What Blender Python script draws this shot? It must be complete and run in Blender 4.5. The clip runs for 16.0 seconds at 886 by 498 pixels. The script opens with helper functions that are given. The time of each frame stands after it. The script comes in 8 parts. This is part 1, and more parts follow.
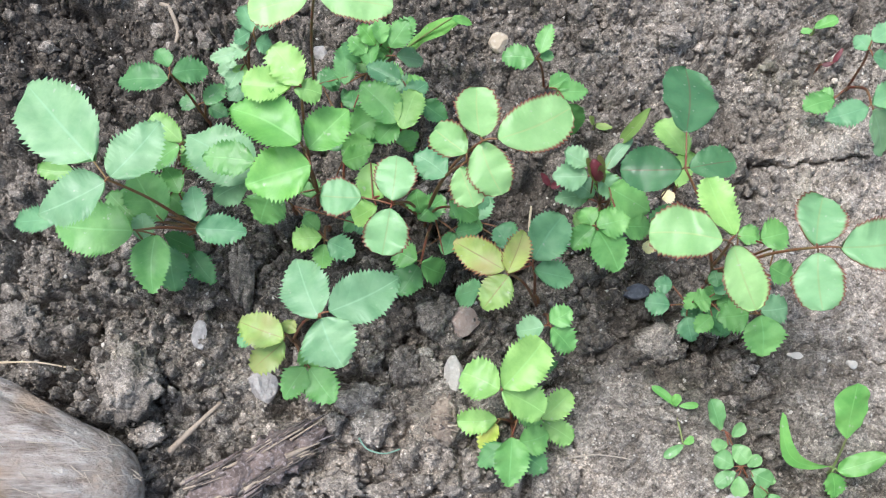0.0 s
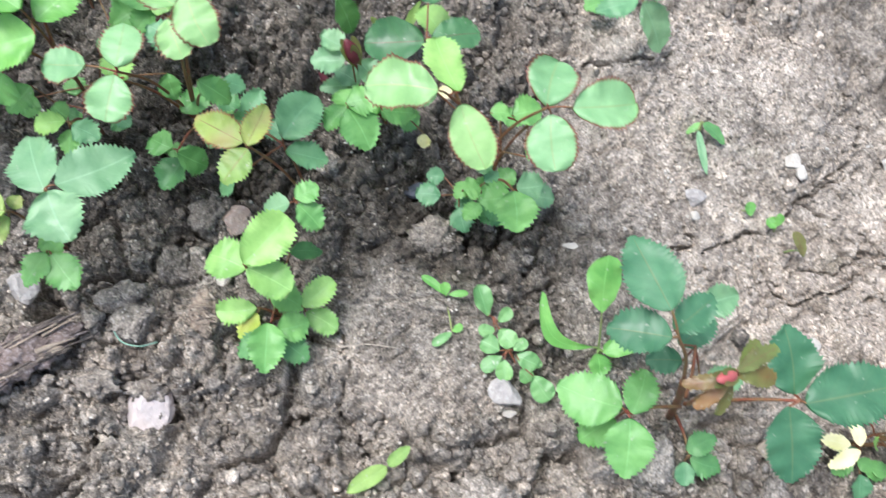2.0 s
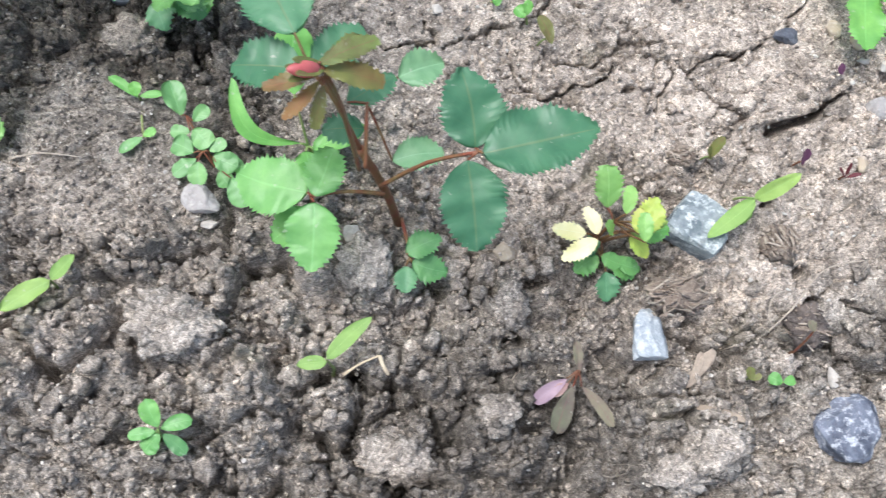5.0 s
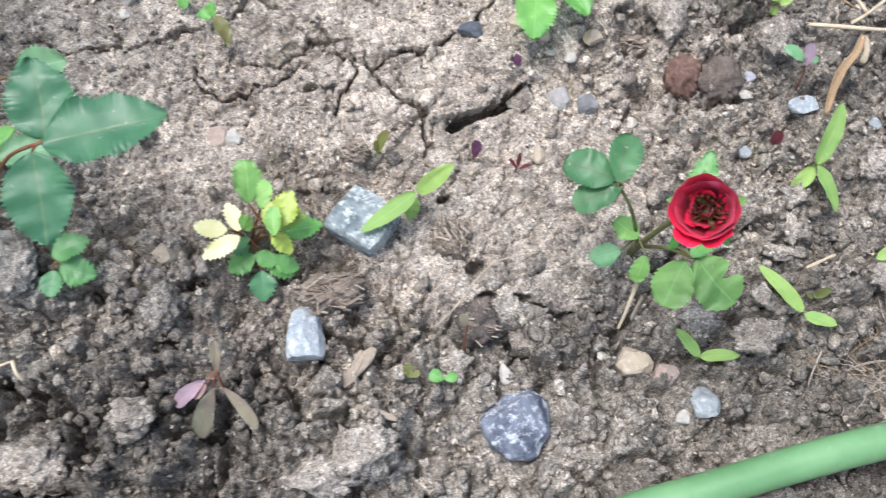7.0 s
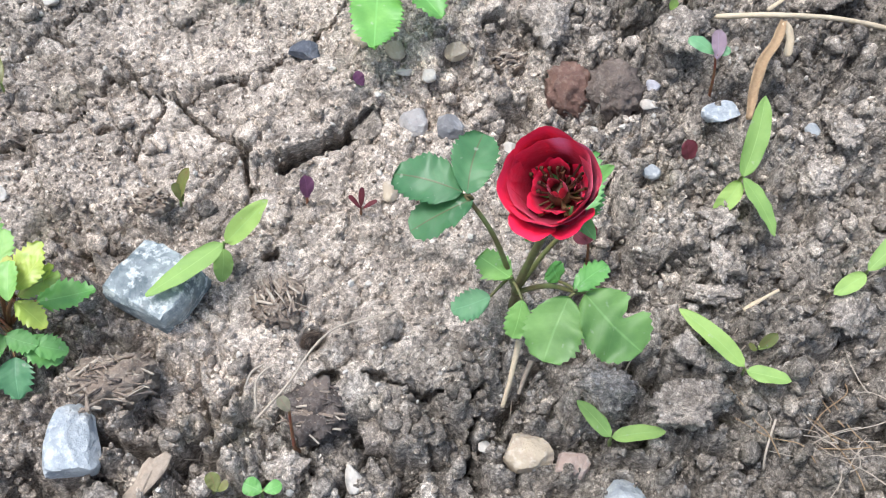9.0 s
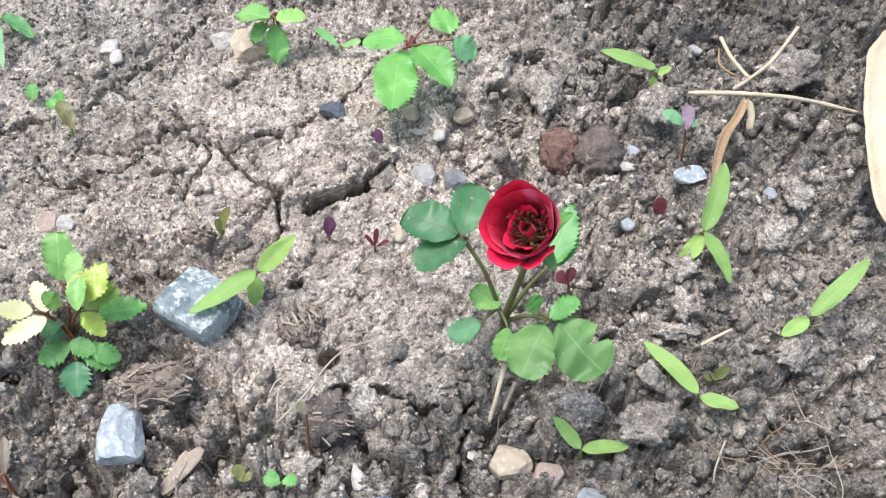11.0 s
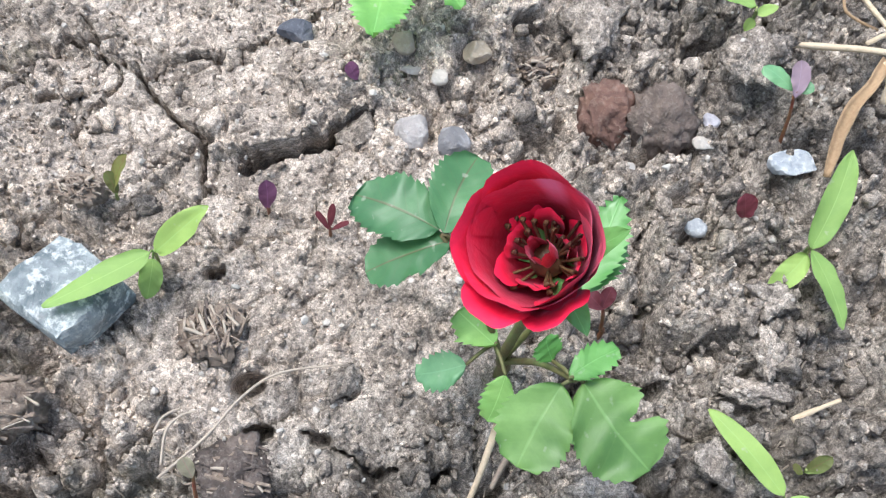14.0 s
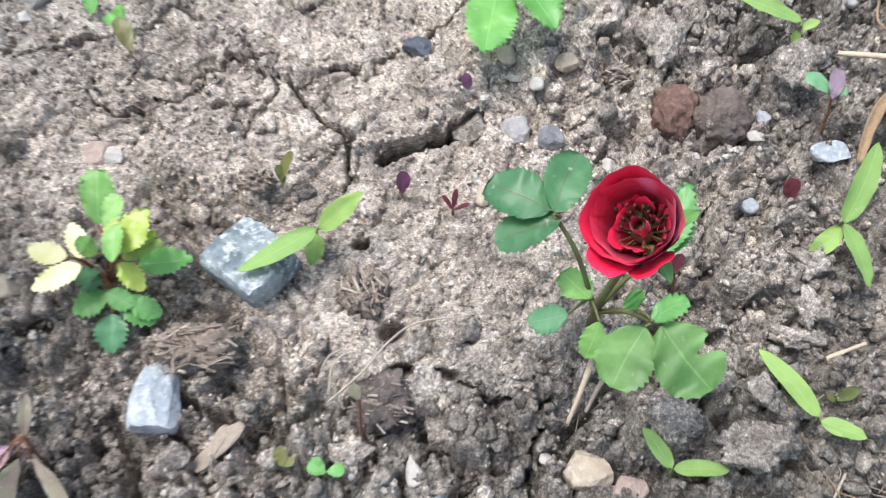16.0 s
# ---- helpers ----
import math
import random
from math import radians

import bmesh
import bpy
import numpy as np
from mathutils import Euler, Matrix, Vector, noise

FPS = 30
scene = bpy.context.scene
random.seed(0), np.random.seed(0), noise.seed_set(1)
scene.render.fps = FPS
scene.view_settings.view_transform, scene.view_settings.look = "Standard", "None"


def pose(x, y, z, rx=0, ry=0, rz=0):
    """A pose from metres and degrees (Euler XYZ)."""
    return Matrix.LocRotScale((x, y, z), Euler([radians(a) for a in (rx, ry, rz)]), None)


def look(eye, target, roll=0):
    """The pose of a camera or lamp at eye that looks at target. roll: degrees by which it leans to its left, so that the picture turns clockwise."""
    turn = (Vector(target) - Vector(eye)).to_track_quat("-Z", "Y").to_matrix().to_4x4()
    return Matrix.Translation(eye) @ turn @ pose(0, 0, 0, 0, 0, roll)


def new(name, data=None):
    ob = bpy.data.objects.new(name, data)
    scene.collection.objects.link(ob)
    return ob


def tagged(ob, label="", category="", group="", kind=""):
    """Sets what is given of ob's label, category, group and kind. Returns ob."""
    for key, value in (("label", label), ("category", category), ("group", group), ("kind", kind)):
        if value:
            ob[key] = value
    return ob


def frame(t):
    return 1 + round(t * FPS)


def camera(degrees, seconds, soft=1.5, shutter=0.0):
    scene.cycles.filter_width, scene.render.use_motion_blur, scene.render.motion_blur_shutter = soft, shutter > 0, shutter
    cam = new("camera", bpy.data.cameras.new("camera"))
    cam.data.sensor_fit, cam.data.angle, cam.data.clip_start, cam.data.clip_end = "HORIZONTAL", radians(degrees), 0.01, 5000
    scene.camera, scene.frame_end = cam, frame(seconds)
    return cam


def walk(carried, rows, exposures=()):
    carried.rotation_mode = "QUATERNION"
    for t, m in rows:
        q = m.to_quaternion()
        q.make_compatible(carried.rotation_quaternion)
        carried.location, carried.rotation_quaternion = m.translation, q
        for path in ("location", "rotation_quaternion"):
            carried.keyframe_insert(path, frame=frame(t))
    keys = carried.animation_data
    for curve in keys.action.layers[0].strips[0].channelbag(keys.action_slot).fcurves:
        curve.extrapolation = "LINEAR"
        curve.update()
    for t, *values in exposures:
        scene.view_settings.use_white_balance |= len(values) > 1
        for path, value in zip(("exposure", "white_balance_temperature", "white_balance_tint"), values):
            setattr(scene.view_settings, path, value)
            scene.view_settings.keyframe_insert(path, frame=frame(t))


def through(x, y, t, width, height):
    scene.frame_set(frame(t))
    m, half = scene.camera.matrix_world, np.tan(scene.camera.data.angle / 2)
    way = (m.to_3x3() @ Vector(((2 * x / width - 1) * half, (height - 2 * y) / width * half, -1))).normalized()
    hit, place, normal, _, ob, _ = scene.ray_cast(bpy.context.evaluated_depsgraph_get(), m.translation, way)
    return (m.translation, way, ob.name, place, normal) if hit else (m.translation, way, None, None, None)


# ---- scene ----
# ---- camera ----
cam = camera(50.27, 16.0, soft=1.1, shutter=0.35)
# seconds, eye x, y, z, yaw, pitch, roll
PATH = [
    (0, 0.00223, 0.00167, 0.46955, -4.018, -71.044, 3.991),
    (0.5, 0.01351, -0.01087, 0.46903, -4.650, -69.762, 4.393),
    (1, 0.03760, -0.03417, 0.45484, -5.873, -68.966, 5.449),
    (1.5, 0.06458, -0.04719, 0.45095, -8.994, -68.518, 8.343),
    (2, 0.09153, -0.05776, 0.44531, -13.189, -69.533, 11.409),
    (2.5, 0.10941, -0.06782, 0.43626, -17.860, -71.064, 14.403),
    (3, 0.13443, -0.07466, 0.40842, -22.244, -71.843, 17.367),
    (3.2, 0.14092, -0.07514, 0.40317, -23.931, -71.796, 18.891),
    (5.3, 0.23541, -0.12598, 0.37421, -18.689, -70.257, 13.863),
    (5.5, 0.25270, -0.12593, 0.37750, -18.520, -69.978, 13.574),
    (6, 0.28588, -0.13191, 0.38412, -18.108, -68.858, 12.638),
    (6.5, 0.32660, -0.13501, 0.38468, -18.307, -68.642, 12.586),
    (7, 0.35767, -0.15238, 0.37142, -16.322, -68.399, 10.068),
    (7.5, 0.39601, -0.11693, 0.35637, -15.713, -68.945, 7.718),
    (8, 0.39711, -0.12370, 0.32096, -16.237, -67.223, 7.216),
    (8.5, 0.40214, -0.14253, 0.30071, -15.845, -60.121, 6.571),
    (9, 0.41623, -0.15105, 0.27380, -15.671, -59.445, 5.933),
    (9.5, 0.41228, -0.15741, 0.28337, -15.323, -58.007, 6.332),
    (10, 0.41590, -0.17732, 0.30519, -14.454, -56.488, 5.695),
    (10.2, 0.40940, -0.18360, 0.31218, -14.713, -56.085, 5.993),
    (12.3, 0.42799, -0.18158, 0.31413, -9.068, -57.658, 4.578),
    (12.5, 0.42780, -0.15713, 0.28790, -10.014, -58.645, 5.371),
    (13, 0.43729, -0.13023, 0.24158, -9.166, -59.531, 4.775),
    (13.5, 0.44174, -0.11577, 0.21793, -9.483, -60.481, 6.716),
    (14, 0.44196, -0.11505, 0.22682, -10.085, -59.251, 8.207),
    (14.5, 0.44094, -0.11929, 0.23159, -8.936, -60.866, 7.500),
    (15, 0.44089, -0.11773, 0.23058, -6.764, -62.089, 5.341),
    (15.5, 0.43754, -0.11969, 0.23759, -4.279, -61.907, 2.779),
    (16, 0.42074, -0.14681, 0.28172, -3.704, -61.040, 2.322),
]
walk(cam, [(t, pose(x, y, z, 90 + pitch, 0, yaw) @ pose(0, 0, 0, 0, 0, roll)) for t, x, y, z, yaw, pitch, roll in PATH],
     exposures=[(0.0, 0.80, 5850, 8), (1.5, 0.98, 5850, 8), (2.3, 0.86, 5850, 8), (3.2, 0.82, 5850, 8), (7.0, 0.77, 5850, 8), (8.0, 0.77, 5850, 8), (9.0, 0.83, 5850, 8), (15.0, 0.85, 5850, 8), (16.0, 0.82, 5850, 8)])

# ---- overcast daylight ----
world = bpy.data.worlds.new("overcast_sky")
scene.world = world
world.use_nodes = True
sky = world.node_tree.nodes.new("ShaderNodeTexSky")
sky.sky_type, sky.sun_disc = "NISHITA", False
sky.sun_elevation, sky.sun_rotation = radians(70), radians(290)
sky.air_density, sky.dust_density, sky.ozone_density = 1.6, 6.0, 1.0
world.node_tree.nodes["Background"].inputs["Strength"].default_value = 0.115
world.node_tree.links.new(sky.outputs["Color"], world.node_tree.nodes["Background"].inputs["Color"])
sun = new("sun", bpy.data.lights.new("sun", "SUN"))
sun.data.energy, sun.data.angle, sun.data.color = 1.7, radians(24), (1.0, 0.97, 0.93)
sun.matrix_world = look((-0.9, 0.35, 3.0), (0, 0, 0))


# ---- material helpers ----
def material(name, rough=0.8, spec=0.3):
    m = bpy.data.materials.new(name)
    m.use_nodes = True
    b = m.node_tree.nodes["Principled BSDF"]
    b.inputs["Roughness"].default_value = rough
    b.inputs["Specular IOR Level"].default_value = spec
    return m, m.node_tree.nodes, m.node_tree.links, b


def tex_noise(nodes, links, vec, scale, detail=4.0, rough=0.6, distort=0.0):
    n = nodes.new("ShaderNodeTexNoise")
    n.inputs["Scale"].default_value = scale
    n.inputs["Detail"].default_value = detail
    n.inputs["Roughness"].default_value = rough
    n.inputs["Distortion"].default_value = distort
    links.new(vec, n.inputs["Vector"])
    return n.outputs["Fac"]


def ramp(nodes, links, fac, stops):
    r = nodes.new("ShaderNodeValToRGB")
    links.new(fac, r.inputs["Fac"])
    e = r.color_ramp.elements
    while len(e) < len(stops):
        e.new(0.5)
    for el, (pos, col) in zip(e, stops):
        el.position, el.color = pos, (*col, 1) if len(col) == 3 else col
    return r.outputs["Color"]


def mix(nodes, links, fac, a, b, mode="MIX"):
    m = nodes.new("ShaderNodeMix")
    m.data_type, m.blend_type = "RGBA", mode
    for sock, val in ((m.inputs["Factor"], fac), (m.inputs[6], a), (m.inputs[7], b)):
        if isinstance(val, (int, float)):
            sock.default_value = val
        elif isinstance(val, tuple):
            sock.default_value = (*val, 1)
        else:
            links.new(val, sock)
    return m.outputs[2]


def maths(nodes, links, op, a, b=0.0, clamp=False):
    m = nodes.new("ShaderNodeMath")
    m.operation, m.use_clamp = op, clamp
    for sock, val in ((m.inputs[0], a), (m.inputs[1], b)):
        if isinstance(val, (int, float)):
            sock.default_value = val
        else:
            links.new(val, sock)
    return m.outputs[0]


def bump(nodes, links, bsdf, height, strength, dist):
    b = nodes.new("ShaderNodeBump")
    b.inputs["Strength"].default_value, b.inputs["Distance"].default_value = strength, dist
    links.new(height, b.inputs["Height"])
    links.new(b.outputs["Normal"], bsdf.inputs["Normal"])


def coords(nodes, kind="Object"):
    return nodes.new("ShaderNodeTexCoord").outputs[kind]


# ---- soil ----
def soil_material(name, shade=1.0, loose=False, spread=1.0, toned=False):
    m, nodes, links, b = material(name, 0.95, 0.15)
    if loose:
        geo = nodes.new("ShaderNodeNewGeometry")
        vec = geo.outputs["Position"]
    else:
        vec = coords(nodes)
    warp = nodes.new("ShaderNodeTexNoise")
    warp.inputs["Scale"].default_value, warp.inputs["Detail"].default_value = 190.0, 3.0
    links.new(vec, warp.inputs["Vector"])
    add = nodes.new("ShaderNodeVectorMath")
    add.operation = "MULTIPLY_ADD"
    links.new(warp.outputs["Color"], add.inputs[0])
    add.inputs[1].default_value = (0.0020, 0.0020, 0.0020)
    links.new(vec, add.inputs[2])
    bent = add.outputs[0]
    damp = tex_noise(nodes, links, vec, 7.0, 5.0, 0.6)
    mid = tex_noise(nodes, links, vec, 55.0, 6.0, 0.65)
    fine = tex_noise(nodes, links, vec, 900.0, 5.0, 0.8)
    s = shade
    big = ramp(nodes, links, damp, [(0.28, (0.198 * s, 0.178 * s, 0.162 * s)), (0.50, (0.325 * s, 0.296 * s, 0.270 * s)), (0.74, (0.440 * s, 0.402 * s, 0.370 * s))])
    small = ramp(nodes, links, mid, [(0.30, (0.50, 0.48, 0.46)), (0.55, (1, 1, 1)), (0.75, (1.22, 1.19, 1.15))])
    col = mix(nodes, links, 0.85, big, small, "MULTIPLY")
    layers = []
    for scale, lo, hi in ((240.0, 0.74, 1.24), (620.0, 0.66, 1.36)):
        v = nodes.new("ShaderNodeTexVoronoi")
        v.inputs["Scale"].default_value = scale
        links.new(bent, v.inputs["Vector"])
        tone = ramp(nodes, links, v.outputs["Color"], [(0.15, (lo, lo * 0.98, lo * 0.96)), (0.85, (hi, hi * 0.99, hi * 0.97))])
        col = mix(nodes, links, 0.85, col, tone, "MULTIPLY")
        layers.append(maths(nodes, links, "SUBTRACT", 1.0, v.outputs["Distance"]))
    dusty = tex_noise(nodes, links, vec, 2300.0, 4.0, 0.8)
    for value in (fine, dusty):
        grain = ramp(nodes, links, value, [(0.36, (0.48, 0.47, 0.46)), (0.50, (1, 1, 1)), (0.64, (1.58, 1.57, 1.55))])
        col = mix(nodes, links, 0.9, col, grain, "MULTIPLY")
    grit = nodes.new("ShaderNodeTexVoronoi")
    grit.inputs["Scale"].default_value = 210.0
    links.new(vec, grit.inputs["Vector"])
    speck = ramp(nodes, links, grit.outputs["Distance"], [(0.10, (1, 1, 1)), (0.22, (0, 0, 0))])
    pick = ramp(nodes, links, grit.outputs["Color"], [(0.80, (0, 0, 0)), (0.88, (1, 1, 1))])
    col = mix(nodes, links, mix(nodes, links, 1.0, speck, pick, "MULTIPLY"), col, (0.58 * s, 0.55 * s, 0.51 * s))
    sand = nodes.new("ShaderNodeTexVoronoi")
    sand.inputs["Scale"].default_value = 480.0
    links.new(vec, sand.inputs["Vector"])
    speck = ramp(nodes, links, sand.outputs["Distance"], [(0.16, (1, 1, 1)), (0.30, (0, 0, 0))])
    pick = ramp(nodes, links, sand.outputs["Color"], [(0.70, (0, 0, 0)), (0.76, (0.8, 0.8, 0.8))])
    col = mix(nodes, links, mix(nodes, links, 1.0, speck, pick, "MULTIPLY"), col, (0.56 * s, 0.53 * s, 0.49 * s))
    moss = tex_noise(nodes, links, vec, 16.0, 4.0, 0.6)
    moss = ramp(nodes, links, moss, [(0.63, (0, 0, 0)), (0.74, (0.45, 0.45, 0.45))])
    col = mix(nodes, links, moss, col, (0.135 * s, 0.140 * s, 0.085 * s))
    if loose:
        rnd = nodes.new("ShaderNodeNewGeometry").outputs["Random Per Island"]
        tone = ramp(nodes, links, rnd, [(at, tuple(1 + (c - 1) * spread for c in rgb)) for at, rgb in ((0.0, (0.70, 0.69, 0.68)), (0.5, (1.0, 0.99, 0.98)), (0.90, (1.20, 1.18, 1.16)), (0.93, (1.70, 1.68, 1.65)))])
        col = mix(nodes, links, 1.0, col, tone, "MULTIPLY")
    if toned:
        local_tone = nodes.new("ShaderNodeAttribute")
        local_tone.attribute_name = "soil_tone"
        tone = ramp(nodes, links, local_tone.outputs["Fac"], [(0.0, (0.37, 0.365, 0.36)), (0.5, (0.92, 0.93, 0.93)), (1.0, (1.36, 1.33, 1.30))])
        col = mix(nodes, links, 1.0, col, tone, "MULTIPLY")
    links.new(col, b.inputs["Base Color"])
    h = mix(nodes, links, 0.36, layers[0], layers[1])
    h = mix(nodes, links, 0.32, h, fine)
    h = mix(nodes, links, 0.25, h, mid)
    bump(nodes, links, b, h, 1.0, 0.0030)
    return m


SOIL = soil_material("soil", toned=True)
CRUMB = soil_material("soil_crumb", 1.0, True, toned=True)
CLOD = soil_material("soil_clod", 0.84, True, 0.45)
PALE = soil_material("soil_clod_pale", 1.02, True, 0.2)
DAMP = soil_material("soil_clod_damp", 0.60, True, 0.2)
PEAT = soil_material("peat", 0.42, True)

RELIEF_X = [-0.2, 0.02, 0.22, 0.4, 0.56, 0.72]
RELIEF_Y = [-0.12, 0.03, 0.18, 0.36]
RELIEF_H = [0.0006, 0.0045, -0.0016, -0.02, -0.0085, -0.0041, -0.0015, 0.0032, 0.0064, 0.0103, 0.0193, 0.0052, -0.0092, -0.0073, -0.012, -0.0099, 0.0082, 0.0054, -0.0056, 0.0022, -0.0012, -0.0067, -0.0016, 0.0002]
RELIEF_MEAN, RELIEF_R = -0.0041, 0.120


def rand2(ix, iy, seed):
    h = (ix.astype(np.int64) * 374761393 + iy.astype(np.int64) * 668265263 + seed * 974634777) & 0xFFFFFFFF
    h = ((h ^ (h >> 13)) * 1274126177) & 0xFFFFFFFF
    h = ((h ^ (h >> 16)) * 2246822519) & 0xFFFFFFFF
    return ((h ^ (h >> 15)) & 0xFFFFFF) / float(0x1000000)


def vnoise(x, y, seed):
    ix, iy = np.floor(x), np.floor(y)
    fx, fy = x - ix, y - iy
    ux, uy = fx * fx * (3 - 2 * fx), fy * fy * (3 - 2 * fy)
    a, b = rand2(ix, iy, seed), rand2(ix + 1, iy, seed)
    c, d = rand2(ix, iy + 1, seed), rand2(ix + 1, iy + 1, seed)
    return (a + (b - a) * ux) * (1 - uy) + (c + (d - c) * ux) * uy


def fbm(x, y, seed, octaves=4):
    total, amp = 0.0, 0.5
    for k in range(octaves):
        total = total + amp * (vnoise(x * 2**k, y * 2**k, seed + k) - 0.5)
        amp *= 0.5
    return total


def cells(x, y, seed):
    """Nearest and second distance to scattered points, and the nearest point's own random number."""
    ix, iy = np.floor(x), np.floor(y)
    f1, f2, own = np.full(x.shape, 9.0), np.full(x.shape, 9.0), np.zeros(x.shape)
    for dx in (-1, 0, 1):
        for dy in (-1, 0, 1):
            cx, cy = ix + dx, iy + dy
            px, py = cx + rand2(cx, cy, seed), cy + rand2(cx, cy, seed + 7)
            d = np.hypot(x - px, y - py)
            near = d < f1
            f2 = np.where(near, f1, np.minimum(f2, d))
            own = np.where(near, rand2(cx, cy, seed + 13), own)
            f1 = np.where(near, d, f1)
    return f1, f2, own


def smooth(a, b, v):
    s = np.clip((v - a) / (b - a), 0, 1)
    return s * s * (3 - 2 * s)


def relief(x, y):
    total = np.full(x.shape, RELIEF_MEAN)
    k = 0
    for cy in RELIEF_Y:
        for cx in RELIEF_X:
            total = total + RELIEF_H[k] * np.exp(-((x - cx) ** 2 + (y - cy) ** 2) / (2 * RELIEF_R**2))
            k += 1
    return total


STRAW_A = [(0.5583, 0.0721, 0.0228), (0.5736, 0.0660, 0.0312), (0.5896, 0.0603, 0.0352), (0.6149, 0.0591, 0.0308), (0.6460, 0.0567, 0.0212)]
STRAW_B = [(0.5857, 0.0632, 0.0353), (0.5934, 0.0664, 0.0375), (0.6049, 0.0736, 0.0396), (0.6212, 0.0896, 0.0415)]
STRAW_C = [(0.5919, 0.0959, 0.0318), (0.5915, 0.0821, 0.0339), (0.5942, 0.0682, 0.0355)]
STRAW_D = [(0.5928, 0.0953, 0.0258), (0.5902, 0.0848, 0.0259), (0.5949, 0.0738, 0.0297)]
DRYLEAF = [(0.5881, 0.0558, 0.0369), (0.5821, 0.0467, 0.0362), (0.5769, 0.0425, 0.0318), (0.5736, 0.0368, 0.0271), (0.5698, 0.0268, 0.0219)]
DRYLEAF_B = [(0.5879, 0.0553, 0.0369), (0.5898, 0.0506, 0.0326), (0.5892, 0.0473, 0.0283)]
REED = [(0.6794, 0.0951, 0.0300), (0.6592, 0.0809, 0.0340), (0.6438, 0.0520, 0.0340), (0.6358, 0.0238, 0.0300), (0.6273, -0.0014, 0.0338), (0.6350, -0.0086, 0.0225)]
STICK = [(0.5477, -0.0391, 0.0125), (0.5534, -0.0373, 0.0145), (0.5598, -0.0354, 0.0155)]
CHIP = [(0.3518, -0.0634, -0.0080), (0.3592, -0.0570, -0.0063), (0.3664, -0.0498, -0.0053)]
CHIP_B = [(0.3538, -0.0640, -0.0091), (0.3575, -0.0575, -0.0073), (0.3613, -0.0501, -0.0064)]
CHIP_C = [(0.3548, -0.0721, -0.0092), (0.3631, -0.0766, -0.0089), (0.3723, -0.0809, -0.0096)]
STAKE = [(0.4683, -0.0524, -0.0037), (0.4712, -0.0468, 0.0037), (0.4748, -0.0386, 0.0136)]
STAKE_B = [(0.4741, -0.0494, -0.0026), (0.4768, -0.0449, 0.0005), (0.4793, -0.0414, 0.0035)]
ROOT = [(0.3924, -0.0432, -0.0059), (0.3980, -0.0391, -0.0040), (0.4047, -0.0336, -0.0018), (0.4124, -0.0254, 0.0009), (0.4220, -0.0192, 0.0016), (0.4391, -0.0171, 0.0014)]
ROOT_B = [(0.3930, -0.0402, -0.0054), (0.3939, -0.0323, -0.0031), (0.3973, -0.0285, -0.0024), (0.4010, -0.0272, -0.0030)]
ROOT_C = [(0.3907, -0.0322, -0.0042), (0.3931, -0.0285, -0.0026), (0.3971, -0.0262, -0.0031)]
ROOT_D = [(0.5429, -0.0851, -0.0031), (0.5439, -0.0810, 0.0008), (0.5496, -0.0723, 0.0028)]
ROOT_E = [(0.0762, 0.0550, -0.0028), (0.0899, 0.0561, -0.0010), (0.1069, 0.0539, -0.0028)]
TWIG = [(-0.1215, 0.0584, -0.0056), (-0.1105, 0.0689, -0.0020), (-0.0976, 0.0827, -0.0046)]
TWIG_B = [(0.0599, 0.1699, -0.0106), (0.0606, 0.1803, -0.0079), (0.0611, 0.1878, -0.0021)]
TWIG_C = [(-0.1505, 0.3167, -0.0100), (-0.1427, 0.3079, -0.0082), (-0.1379, 0.2968, -0.0095), (-0.1395, 0.2863, -0.0120)]
THREAD = [(-0.0279, 0.0637, 0.0051), (-0.0237, 0.0583, 0.0056), (-0.0154, 0.0560, 0.0060), (-0.0079, 0.0584, 0.0040)]
STRAW_E = [(-0.2107, 0.1030, -0.0056), (-0.1892, 0.1019, -0.0017), (-0.1720, 0.1000, -0.0095)]
STRAW_F = [(0.2104, -0.0486, -0.0006), (0.2175, -0.0452, 0.0021), (0.2253, -0.0424, 0.0018)]
STRAW_G = [(0.2253, -0.0424, 0.0018), (0.2267, -0.0471, 0.0016), (0.2284, -0.0496, -0.0016)]
LOG = [(-0.2535, 0.0839, 0.0083), (-0.2040, 0.0621, 0.0087), (-0.1625, 0.0438, 0.0063), (-0.1330, 0.0298, 0.0020)]
BARK = [(-0.1102, 0.0338, -0.0015), (-0.0862, 0.0442, 0.0007), (-0.0652, 0.0576, 0.0004), (-0.0454, 0.0686, -0.0038)]
HOSE = [(0.4097, -0.1368, -0.0080), (0.4606, -0.1261, -0.0056), (0.4931, -0.1214, -0.0030), (0.5259, -0.1163, 0.0001), (0.5656, -0.1114, 0.0036), (0.6217, -0.1067, 0.0068)]
CRACK_H = [(-0.0470, -0.0111, -0.0022), (-0.0378, -0.0035, -0.0023), (-0.0318, 0.0075, -0.0028), (-0.0295, 0.0154, -0.0033)]
ROOTMAT = [(0.5736, -0.0802, -0.0033)]
CRACK_A = [(0.3741, 0.0829, -0.0020), (0.3876, 0.0649, -0.0000), (0.4003, 0.0537, 0.0013), (0.3982, 0.0422, 0.0009), (0.3957, 0.0353, 0.0003)]
CRACK_B = [(0.4103, 0.0488, 0.0023), (0.4207, 0.0504, 0.0035), (0.4313, 0.0527, 0.0048), (0.4422, 0.0588, 0.0063)]
CRACK_C = [(0.2936, 0.0841, -0.0073), (0.3066, 0.0829, -0.0067), (0.3141, 0.0902, -0.0069), (0.3359, 0.0908, -0.0057), (0.3484, 0.0985, -0.0054), (0.3731, 0.0966, -0.0030), (0.3741, 0.0829, -0.0020)]
